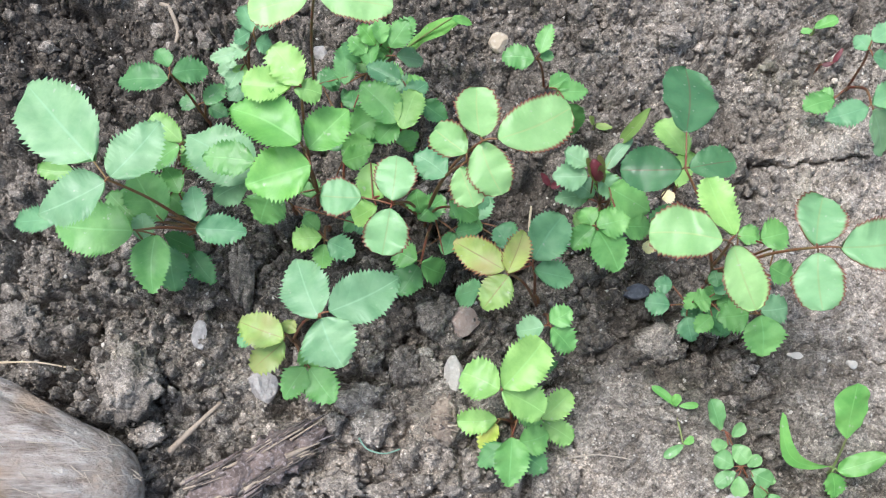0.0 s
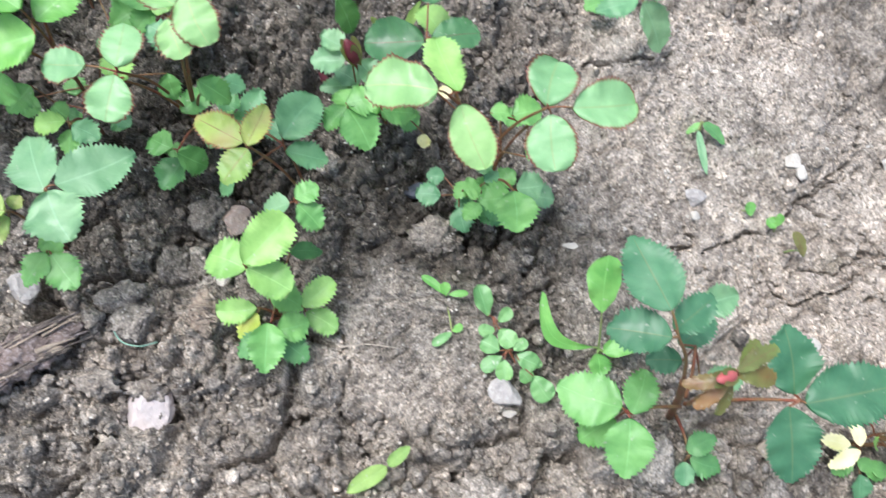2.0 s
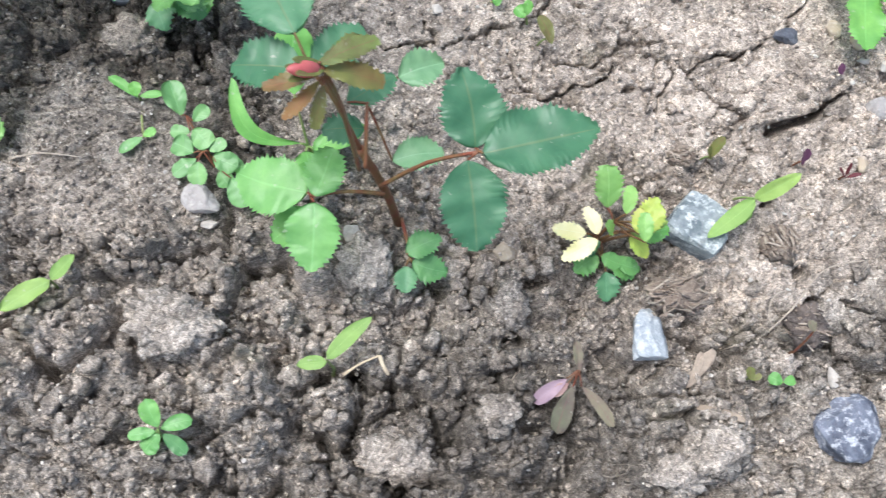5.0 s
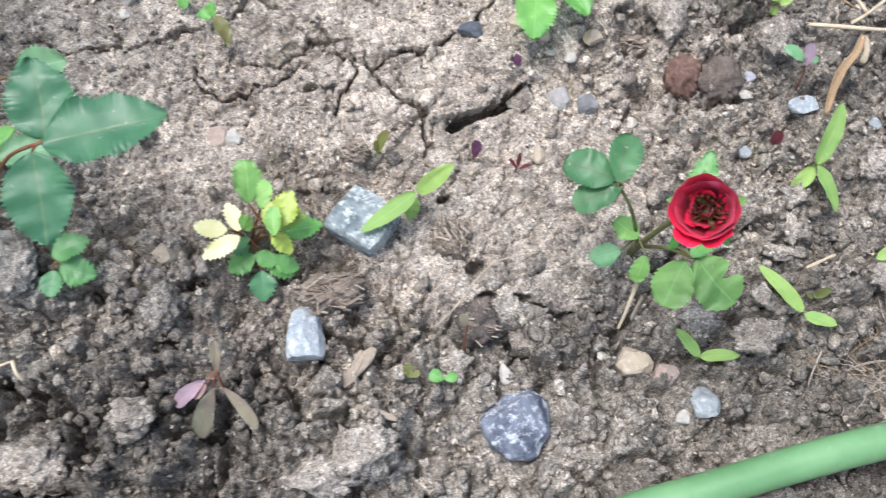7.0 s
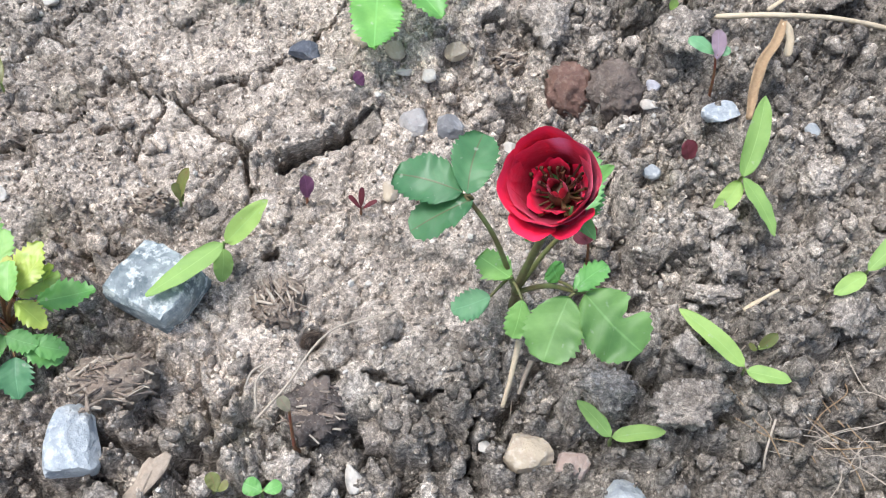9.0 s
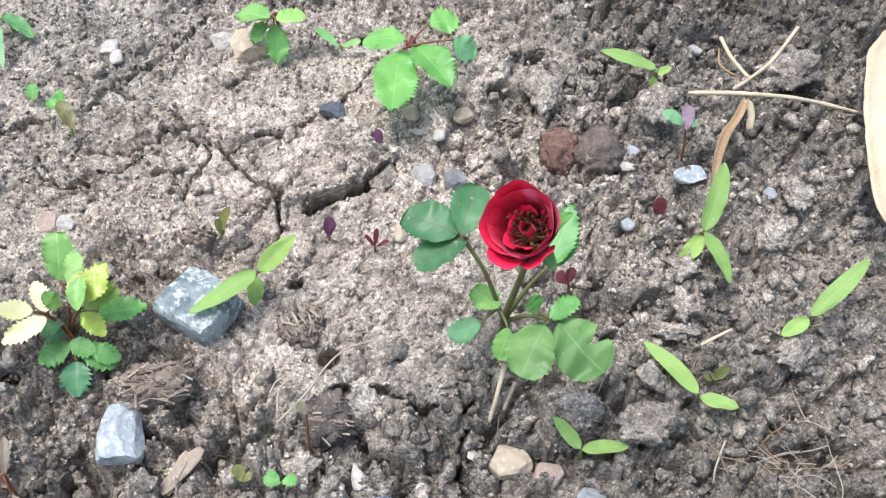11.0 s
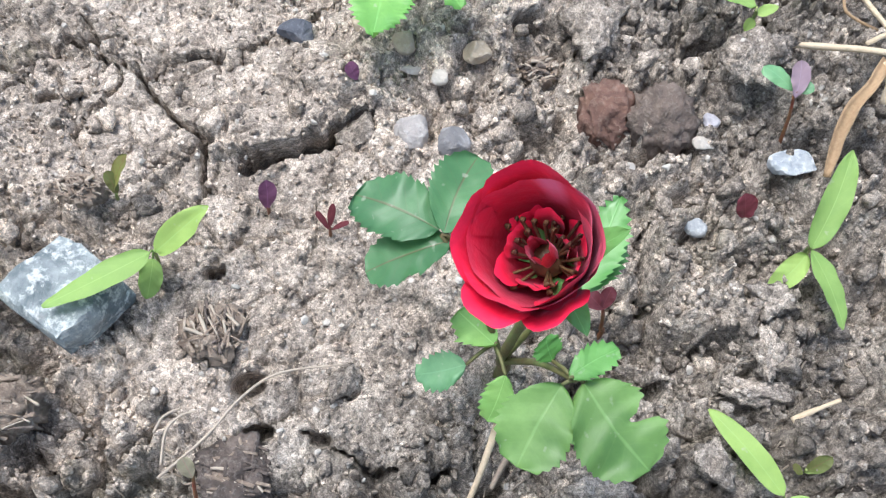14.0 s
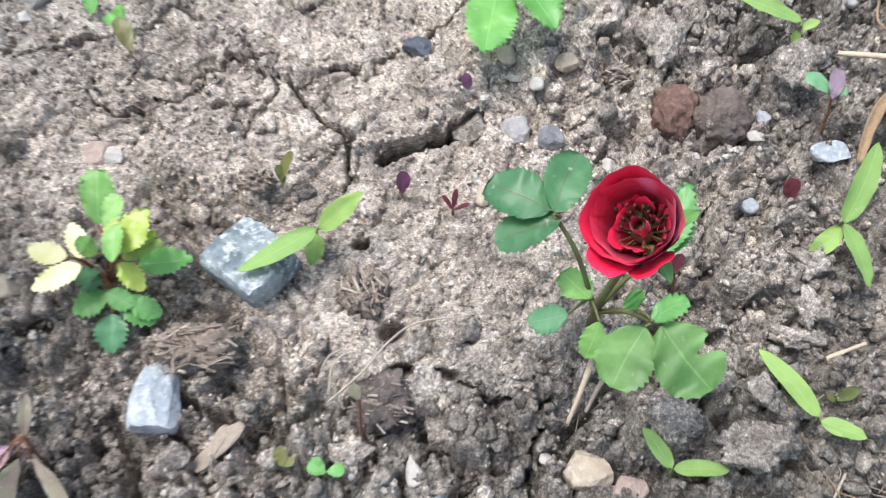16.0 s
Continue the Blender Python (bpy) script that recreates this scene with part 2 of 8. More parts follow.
CRACK_D = [(0.3022, 0.1125, -0.0096), (0.3123, 0.1198, -0.0099), (0.3219, 0.1306, -0.0105), (0.3592, 0.1581, -0.0106), (0.3686, 0.1787, -0.0118)]
CRACK_E = [(0.1858, 0.2169, -0.0177), (0.2119, 0.2174, -0.0184), (0.2388, 0.2230, -0.0189), (0.2685, 0.2286, -0.0191)]
CRACK_F = [(0.4590, -0.0643, -0.0088), (0.4589, -0.0782, -0.0114), (0.4586, -0.0919, -0.0137), (0.4536, -0.1049, -0.0160)]
CRACK_G = [(0.2573, 0.1190, -0.0117), (0.2659, 0.1024, -0.0098), (0.2786, 0.1094, -0.0102), (0.3028, 0.1157, -0.0099)]

FINE_CRACKS = [
    [(0.3450, 0.0879, 0.0000), (0.3397, 0.0808, 0.0000), (0.3182, 0.0750, 0.0000), (0.3104, 0.0718, 0.0000), (0.3006, 0.0800, 0.0000), (0.2974, 0.0926, 0.0000)],
    [(0.4417, 0.1142, 0.0000), (0.4287, 0.1023, 0.0000), (0.4235, 0.0948, 0.0000), (0.4031, 0.0854, 0.0000), (0.3900, 0.0878, 0.0000), (0.3759, 0.0807, 0.0000)],
    [(0.3502, 0.1027, 0.0000), (0.3585, 0.0915, 0.0000), (0.3712, 0.0861, 0.0000)],
    [(0.4615, -0.0498, -0.0050), (0.4569, -0.0642, -0.0050), (0.4575, -0.0787, -0.0050), (0.4514, -0.0946, -0.0050)],
    [(0.2639, 0.1073, -0.0100), (0.2393, 0.1036, -0.0100), (0.2232, 0.1185, -0.0100)],
    [(0.3263, 0.1309, -0.0100), (0.3512, 0.1135, -0.0100), (0.3694, 0.0808, -0.0100), (0.3588, 0.0596, -0.0100)],
    [(0.3337, 0.1373, -0.0100), (0.3688, 0.1530, -0.0100), (0.4036, 0.1485, -0.0100)],
    [(0.0771, 0.0630, -0.0050), (0.0821, 0.0459, -0.0050), (0.0776, 0.0243, -0.0050), (0.0916, 0.0075, -0.0050), (0.0859, -0.0103, -0.0050)],
    [(0.4280, -0.0340, 0.0000), (0.4402, -0.0397, 0.0000), (0.4549, -0.0454, 0.0000), (0.4646, -0.0430, 0.0000)],
    [(0.5215, 0.0171, 0.0100), (0.5182, 0.0031, 0.0100), (0.5219, -0.0087, 0.0100)],
]

# hollows under the crust: place, radius and depth
HOLLOWS = [(0.4133, -0.0191, 0.0050, 0.014), (0.4156, -0.0320, 0.0042, 0.012), (0.4322, -0.0349, 0.0034, 0.011), (0.5350, -0.0173, 0.0050, 0.012), (0.5197, -0.0260, 0.0045, 0.011), (0.5097, -0.0489, 0.0034, 0.010), (0.4027, 0.0129, 0.0040, 0.011), (0.5202, -0.0020, 0.0034, 0.010),
           (0.3493, 0.0737, 0.0030, 0.010), (0.4909, -0.0279, 0.0050, 0.010), (0.2932, -0.0153, 0.0055, 0.014), (0.2824, -0.0417, 0.0070, 0.013), (0.2631, -0.0675, 0.0080, 0.014), (0.2161, -0.0489, 0.0060, 0.012), (0.4953, 0.0932, 0.0050, 0.012), (0.5156, 0.1093, 0.0050, 0.012),
           (0.3592, 0.0975, 0.0028, 0.008), (-0.0371, 0.0161, 0.0050, 0.012), (-0.0048, 0.1174, 0.0060, 0.012), (0.1302, -0.0099, 0.0050, 0.010), (0.1845, 0.1999, 0.0060, 0.014), (0.1982, 0.1833, 0.0045, 0.012), (-0.1230, 0.1285, 0.0060, 0.012), (-0.1440, 0.1045, 0.0050, 0.012)]


def line_distance(x, y, line):
    best = np.full(x.shape, 9.0)
    for (ax, ay, _), (bx, by, _) in zip(line, line[1:]):
        ux, uy = bx - ax, by - ay
        s = np.clip(((x - ax) * ux + (y - ay) * uy) / (ux * ux + uy * uy), 0, 1)
        best = np.minimum(best, np.hypot(x - ax - s * ux, y - ay - s * uy))
    return best


def crust(x, y):
    """1 where the soil has dried to a flat cracked crust, 0 where it is loose."""
    wob = fbm(x * 14, y * 14, 91) * 0.7
    a = np.exp(-(((x - 0.34) / 0.16) ** 2 + ((y - 0.10) / 0.095) ** 2))
    b = np.exp(-(((x - 0.26) / 0.10) ** 2 + ((y - 0.18) / 0.10) ** 2))
    c = np.exp(-(((x - 0.11) / 0.06) ** 2 + ((y - 0.06) / 0.06) ** 2))
    d = np.exp(-(((x - 0.43) / 0.075) ** 2 + ((y - 0.01) / 0.055) ** 2))
    e = np.exp(-(((x - 0.38) / 0.065) ** 2 + ((y - 0.075) / 0.04) ** 2))
    return smooth(0.30, 0.62, np.maximum.reduce([a, b, 0.75 * c, 1.1 * d, 1.35 * e]) + wob)


CRACKS = [(CRACK_A, 0.0010, 0.012), (CRACK_B, 0.0021, 0.022), (CRACK_C, 0.0006, 0.006), (CRACK_D, 0.0009, 0.009),
          (CRACK_E, 0.0026, 0.014), (CRACK_F, 0.0013, 0.012), (CRACK_G, 0.0008, 0.007)] + [(line, 0.0008, 0.009) for line in FINE_CRACKS]


def bed(x, y):
    """The soil's level without its lumps and cracks."""
    return relief(x, y) + 0.012 * fbm(x * 9, y * 9, 41) - 0.0035


def slots(x, y, wx, wy):
    """How deep the cracks and holes go below the crust."""
    down = np.zeros(x.shape)
    rx = wx + 0.004 * fbm(x * 110, y * 110, 83) + 0.0016 * fbm(x * 420, y * 420, 85)
    ry = wy + 0.004 * fbm(x * 110, y * 110, 87) + 0.0016 * fbm(x * 420, y * 420, 86)
    gape = 0.10 + 1.6 * vnoise(x * 90, y * 90, 89) ** 1.3
    for line, wide, deep in CRACKS + [(CRACK_H, 0.0016, 0.014)]:
        px, py = [p[0] for p in line], [p[1] for p in line]
        near = (x > min(px) - 0.03) & (x < max(px) + 0.03) & (y > min(py) - 0.03) & (y < max(py) + 0.03)
        if near.any():
            d = line_distance(rx[near], ry[near], line)
            down[near] = np.maximum(down[near], deep * (1 - smooth(0.75, 1.2, d / (wide * gape[near]))))
    for cx, cy, r, deep in HOLLOWS:
        near = (np.abs(x - cx) < 3 * r) & (np.abs(y - cy) < 3 * r)
        if near.any():
            ux, uy = x[near] - cx, y[near] - cy
            d = np.hypot(ux, uy * 1.5) * (1 + 0.9 * fbm(x[near] * 150, y[near] * 150, 97)) / r
            down[near] = np.maximum(down[near], deep * (1 - smooth(0.55, 1.1, d)))
    return down


def warped(x, y):
    return x + 0.005 * fbm(x * 60, y * 60, 3) + 0.0030 * fbm(x * 260, y * 260, 5), y + 0.005 * fbm(x * 60, y * 60, 23) + 0.0030 * fbm(x * 260, y * 260, 25)


def height(x, y, coarse=False):
    x, y = np.asarray(x, float), np.asarray(y, float)
    wx, wy = warped(x, y)
    flat = crust(x, y)
    loose = 1 - 0.88 * flat
    clumpy = np.exp(-(((x - 0.22) / 0.14) ** 2 + ((y + 0.070) / 0.05) ** 2)) + np.exp(-(((x + 0.12) / 0.11) ** 2 + ((y - 0.06) / 0.055) ** 2))
    patchy = (0.55 + 0.9 * vnoise(x * 18, y * 18, 45)) * (1 + 0.7 * clumpy)
    h = bed(x, y) - 0.0075 * loose - 0.005 * clumpy
    for size, tall, seed in ((0.046, 0.0085, 101), (0.021, 0.0062, 131), (0.0100, 0.0040, 161), (0.0056, 0.0030, 191), (0.0034, 0.0021, 221)):
        if coarse and size < 0.015:
            continue
        f1, f2, own = cells(wx / size, wy / size, seed)
        lump = np.clip(1 - (f1 / (0.52 + 0.35 * own)) ** 2, 0, 1) ** 0.45
        lump = lump * smooth(0.0, 0.16, f2 - f1)
        some = smooth(0.18, 0.40, own) * (0.45 + 0.75 * own)
        h = h + lump * some * tall * patchy * (loose if size > 0.006 else 0.14 + 0.86 * loose)
    f1, f2, own = cells(wx / 0.050 + 3.3, wy / 0.050 + 1.7, 211)
    gap = 1 - smooth(0.008, 0.045, f2 - f1)
    h = h + flat * (0.0050 + 0.005 * (own - 0.5)) - flat * gap * 0.0030 * smooth(0.48, 0.6, vnoise(x * 22, y * 22, 61))
    f1, f2, own = cells(wx / 0.015 + 7.3, wy / 0.015 + 4.7, 241)
    h = h - flat * (1 - smooth(0.01, 0.08, f2 - f1)) * 0.0034 * smooth(0.36, 0.54, vnoise(x * 40, y * 40, 71))
    # the crust's plate stands proud behind its widest crack
    back = wy - np.interp(wx, [p[0] for p in CRACK_B], [p[1] for p in CRACK_B])
    h = h + 0.0055 * smooth(-0.0005, 0.0015, back) * (1 - smooth(0.012, 0.050, back)) * smooth(0.392, 0.402, wx) * (1 - smooth(0.440, 0.456, wx))
    if coarse:
        return h
    h = h - slots(x, y, wx, wy)
    for size, deep, seed in ((0.034, 0.016, 411), (0.016, 0.010, 431)):
        f1, f2, own = cells(wx / size + 1.3, wy / size + 5.1, seed)
        open_ = smooth(0.42, 0.66, vnoise(x * 34, y * 34, seed + 3)) * np.clip(loose * (0.75 + 0.6 * clumpy), 0, 1.3)
        h = h - deep * open_ * (1 - smooth(0.03, 0.15, f2 - f1))
    pits = smooth(0.66, 0.80, vnoise(wx * 75, wy * 75, 311)) * loose
    h = h - 0.0085 * pits
    h = h + 0.0034 * fbm(x * 230, y * 230, 301, 3) * (0.50 + 0.50 * loose)
    return h


def level(x, y):
    """The built soil's height, between the points of its mesh."""
    x, y = np.atleast_1d(np.asarray(x, float)), np.atleast_1d(np.asarray(y, float))

    def read(grid, x, y):
        i = np.clip(np.searchsorted(GRID_X, x) - 1, 0, len(GRID_X) - 2)
        j = np.clip(np.searchsorted(GRID_Y, y) - 1, 0, len(GRID_Y) - 2)
        u = np.clip((x - GRID_X[i]) / (GRID_X[i + 1] - GRID_X[i]), 0, 1)
        v = np.clip((y - GRID_Y[j]) / (GRID_Y[j + 1] - GRID_Y[j]), 0, 1)
        low = grid[j, i] * (1 - u) + grid[j, i + 1] * u
        return low * (1 - v) + (grid[j + 1, i] * (1 - u) + grid[j + 1, i + 1] * u) * v

    best = np.full(x.shape, -9.0)
    for rise in np.linspace(-0.016, 0.016, 9):
        z = read(GRID_Z, x, y + LEAN_Y * rise)
        near = np.abs(read(GRID_RISE, x, y + LEAN_Y * rise) - rise) < 0.0025
        best = np.where(near & (z > best), z, best)
    return np.where(best < -8, read(GRID_Z, x, y), best)


def ground_z(x, y):
    return float(level(x, y)[0])


def bedside(x, y):
    """1 on the dug bed, fading to 0 on the flat ground round it."""
    out = np.maximum(np.maximum(-0.29 - x, x - 0.75), np.maximum(-0.165 - y, y - 0.355))
    return 1 - smooth(0.0, 0.16, out + 0.06 * fbm(x * 9, y * 9, 517))


def soil_tone(x, y):
    # tone by place: pale dry crust, damp far-left corner, hand-set lighter and darker patches
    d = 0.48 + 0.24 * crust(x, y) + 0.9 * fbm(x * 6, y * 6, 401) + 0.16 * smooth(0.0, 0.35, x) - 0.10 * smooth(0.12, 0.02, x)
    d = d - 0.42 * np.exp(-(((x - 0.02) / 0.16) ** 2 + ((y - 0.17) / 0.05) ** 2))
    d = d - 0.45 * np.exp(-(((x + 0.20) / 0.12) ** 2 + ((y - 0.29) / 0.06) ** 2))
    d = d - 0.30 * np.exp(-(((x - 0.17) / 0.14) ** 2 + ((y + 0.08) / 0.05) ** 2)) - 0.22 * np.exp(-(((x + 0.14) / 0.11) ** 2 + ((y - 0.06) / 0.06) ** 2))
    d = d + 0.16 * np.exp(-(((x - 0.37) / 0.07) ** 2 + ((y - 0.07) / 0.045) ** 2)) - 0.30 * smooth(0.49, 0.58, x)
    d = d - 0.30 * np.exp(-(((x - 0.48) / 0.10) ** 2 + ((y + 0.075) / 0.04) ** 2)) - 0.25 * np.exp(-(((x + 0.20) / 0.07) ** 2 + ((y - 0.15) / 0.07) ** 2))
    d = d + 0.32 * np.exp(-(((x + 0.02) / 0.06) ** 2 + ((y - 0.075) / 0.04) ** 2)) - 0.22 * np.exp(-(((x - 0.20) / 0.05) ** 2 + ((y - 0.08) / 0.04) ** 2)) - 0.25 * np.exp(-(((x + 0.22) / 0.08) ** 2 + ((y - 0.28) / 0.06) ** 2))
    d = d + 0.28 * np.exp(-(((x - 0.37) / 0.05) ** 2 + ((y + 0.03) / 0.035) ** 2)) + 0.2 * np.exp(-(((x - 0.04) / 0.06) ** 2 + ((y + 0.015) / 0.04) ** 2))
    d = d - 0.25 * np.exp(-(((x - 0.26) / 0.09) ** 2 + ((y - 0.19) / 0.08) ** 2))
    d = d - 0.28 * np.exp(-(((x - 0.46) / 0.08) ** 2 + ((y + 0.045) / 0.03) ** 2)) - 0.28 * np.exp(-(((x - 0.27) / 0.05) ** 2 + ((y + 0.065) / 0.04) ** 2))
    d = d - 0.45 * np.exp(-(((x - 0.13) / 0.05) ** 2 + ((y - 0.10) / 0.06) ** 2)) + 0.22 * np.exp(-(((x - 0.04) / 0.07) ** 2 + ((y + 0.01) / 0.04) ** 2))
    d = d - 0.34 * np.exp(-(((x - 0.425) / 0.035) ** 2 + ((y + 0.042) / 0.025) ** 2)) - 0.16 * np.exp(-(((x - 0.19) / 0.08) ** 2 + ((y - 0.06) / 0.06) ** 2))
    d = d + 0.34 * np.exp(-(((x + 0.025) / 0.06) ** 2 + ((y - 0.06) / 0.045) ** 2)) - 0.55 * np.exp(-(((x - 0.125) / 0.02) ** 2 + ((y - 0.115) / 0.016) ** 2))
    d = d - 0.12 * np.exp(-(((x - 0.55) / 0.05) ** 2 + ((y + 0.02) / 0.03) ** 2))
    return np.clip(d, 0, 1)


def grid_mesh(name, xs, ys):
    gx, gy = np.meshgrid(xs, ys)
    gz = GRID_Z
    n, m = len(xs), len(ys)
    co = np.stack([gx, gy - LEAN_Y * GRID_RISE + GRID_UNDER, gz], -1).reshape(-1, 3)
    base = (np.arange(m - 1)[:, None] * n + np.arange(n - 1)[None]).ravel()
    quads = np.stack([base, base + 1, base + n + 1, base + n], -1)
    me = bpy.data.meshes.new(name)
    me.vertices.add(len(co))
    me.vertices.foreach_set("co", co.astype(np.float32).ravel())
    me.loops.add(quads.size)
    me.loops.foreach_set("vertex_index", quads.astype(np.int32).ravel())
    me.polygons.add(len(quads))
    me.polygons.foreach_set("loop_start", np.arange(0, quads.size, 4, dtype=np.int32))
    me.update(calc_edges=True)
    me.shade_smooth()
    att = me.attributes.new("soil_tone", "FLOAT", "POINT")
    att.data.foreach_set("value", (0.22 + (soil_tone(gx, gy) - 0.22) * GRID_NEAR).astype(np.float32).ravel())
    return me


def axis(lo, near, far, hi, step, fine):
    inner = np.concatenate([np.arange(lo, near, step), np.arange(near, far, fine), np.arange(far, hi, step)])
    out = np.cumsum(0.004 * 1.45 ** np.arange(26))
    return np.concatenate([lo - out[::-1], inner, inner[-1] + out])


GRID_X, GRID_Y = axis(-0.29, 0.27, 0.66, 0.75, 0.0015, 0.0009), axis(-0.165, -0.10, 0.14, 0.355, 0.0015, 0.0009)
GRID_NEAR = bedside(*np.meshgrid(GRID_X, GRID_Y))
GRID_Z = height(*np.meshgrid(GRID_X, GRID_Y)) * GRID_NEAR + RELIEF_MEAN * (1 - GRID_NEAR)
# lumps overhang a little, so that hollows run in under them
GRID_RISE = (height(*np.meshgrid(GRID_X, GRID_Y), True) - bed(*np.meshgrid(GRID_X, GRID_Y))) * GRID_NEAR
LEAN_Y = 0.14
# cracks run in under the plate behind them
GRID_UNDER = 0.40 * slots(*np.meshgrid(GRID_X, GRID_Y), *warped(*np.meshgrid(GRID_X, GRID_Y))) * GRID_NEAR
ground = new("ground", grid_mesh("ground", GRID_X, GRID_Y))
ground.data.materials.append(SOIL)
tagged(ground, "grey-brown garden soil with clods, crumbs and drying cracks", "soil", kind="structure")


# ---- mesh helpers ----
def finish(name, bm, mat, parent=None, label="", flat=False):
    me = bpy.data.meshes.new(name)
    bm.to_mesh(me)
    bm.free()
    if not flat:
        me.shade_smooth()
    me.materials.append(mat)
    ob = new(name, me)
    if parent is not None:
        ob.parent = parent
    if label:
        tagged(ob, label)
    return ob


def ico(detail):
    bm = bmesh.new()
    bmesh.ops.create_icosphere(bm, subdivisions=detail, radius=1.0)
    co = np.array([v.co[:] for v in bm.verts])
    tri = np.array([[v.index for v in f.verts] for f in bm.faces])
    bm.free()
    return co, tri


ICO = {d: ico(d + 1) for d in (0, 1, 2, 3)}
# an eight-sided grain for the finest grit
ICO[-1] = (np.array([(1, 0, 0), (-1, 0, 0), (0, 1, 0), (0, -1, 0), (0, 0, 1), (0, 0, -1)], float),
           np.array([(0, 2, 4), (2, 1, 4), (1, 3, 4), (3, 0, 4), (2, 0, 5), (1, 2, 5), (3, 1, 5), (0, 3, 5)]))


def lumpy(detail, seed, rough, facets=0, fine=0.0):
    """A unit stone or clod: a ball cut by some planes and roughened."""
    co, tri = ICO[detail]
    co = co.copy()
    rng = np.random.default_rng(seed)
    for _ in range(facets):
        n = rng.normal(size=3)
        n /= np.linalg.norm(n)
        cut = rng.uniform(0.52, 0.82)
        over = np.maximum(co @ n - cut, 0)
        co -= over[:, None] * n * 0.94
    off = rng.uniform(0, 50, 3)
    bulge = np.array([noise.fractal(Vector(c * 1.3 + off), 1.0, 2.0, 3) for c in co])
    co *= (1 + rough * bulge)[:, None]
    if fine:
        grain = np.array([noise.fractal(Vector(c * 5.0 + off), 0.8, 2.1, 3) for c in co])
        co *= (1 + fine * grain)[:, None]
    return co, tri


def pydata(name, co, tri, mat, smoothed=True):
    me = bpy.data.meshes.new(name)
    me.from_pydata(co.tolist(), [], tri.tolist())
    if smoothed:
        me.shade_smooth()
    me.materials.append(mat)
    return me


def tube(bm, pts, r0, r1, sides=7, wob=0.0):
    """A tapered round stem along a smoothed line of points."""
    pts = [Vector(p) for p in pts]
    fine = []
    for k in range(len(pts) - 1):
        p0, p1, p2, p3 = pts[max(k - 1, 0)], pts[k], pts[k + 1], pts[min(k + 2, len(pts) - 1)]
        for s in range(5):
            t = s / 5
            fine.append(0.5 * (2 * p1 + (p2 - p0) * t + (2 * p0 - 5 * p1 + 4 * p2 - p3) * t * t + (3 * p1 - p0 - 3 * p2 + p3) * t**3))
    fine.append(pts[-1])
    rings = []
    for k, p in enumerate(fine):
        way = (fine[min(k + 1, len(fine) - 1)] - fine[max(k - 1, 0)]).normalized()
        side = way.cross(Vector((0.3, 0.2, 1))).normalized()
        up = side.cross(way)
        s = k / (len(fine) - 1)
        r = (r0 + (r1 - r0) * s) * (1 + wob * noise.noise(p * 160))
        ring = []
        for a in range(sides):
            q = 2 * math.pi * a / sides
            ring.append(bm.verts.new(p + (side * math.cos(q) + up * math.sin(q)) * r * (1 + wob * noise.noise(p * 90 + Vector((a, 0, 0))))))
        rings.append(ring)
    for a, b in zip(rings, rings[1:]):
        for k in range(sides):
            bm.faces.new((a[k], a[(k + 1) % sides], b[(k + 1) % sides], b[k]))
    bm.faces.new(rings[0][::-1])
    bm.faces.new(rings[-1])


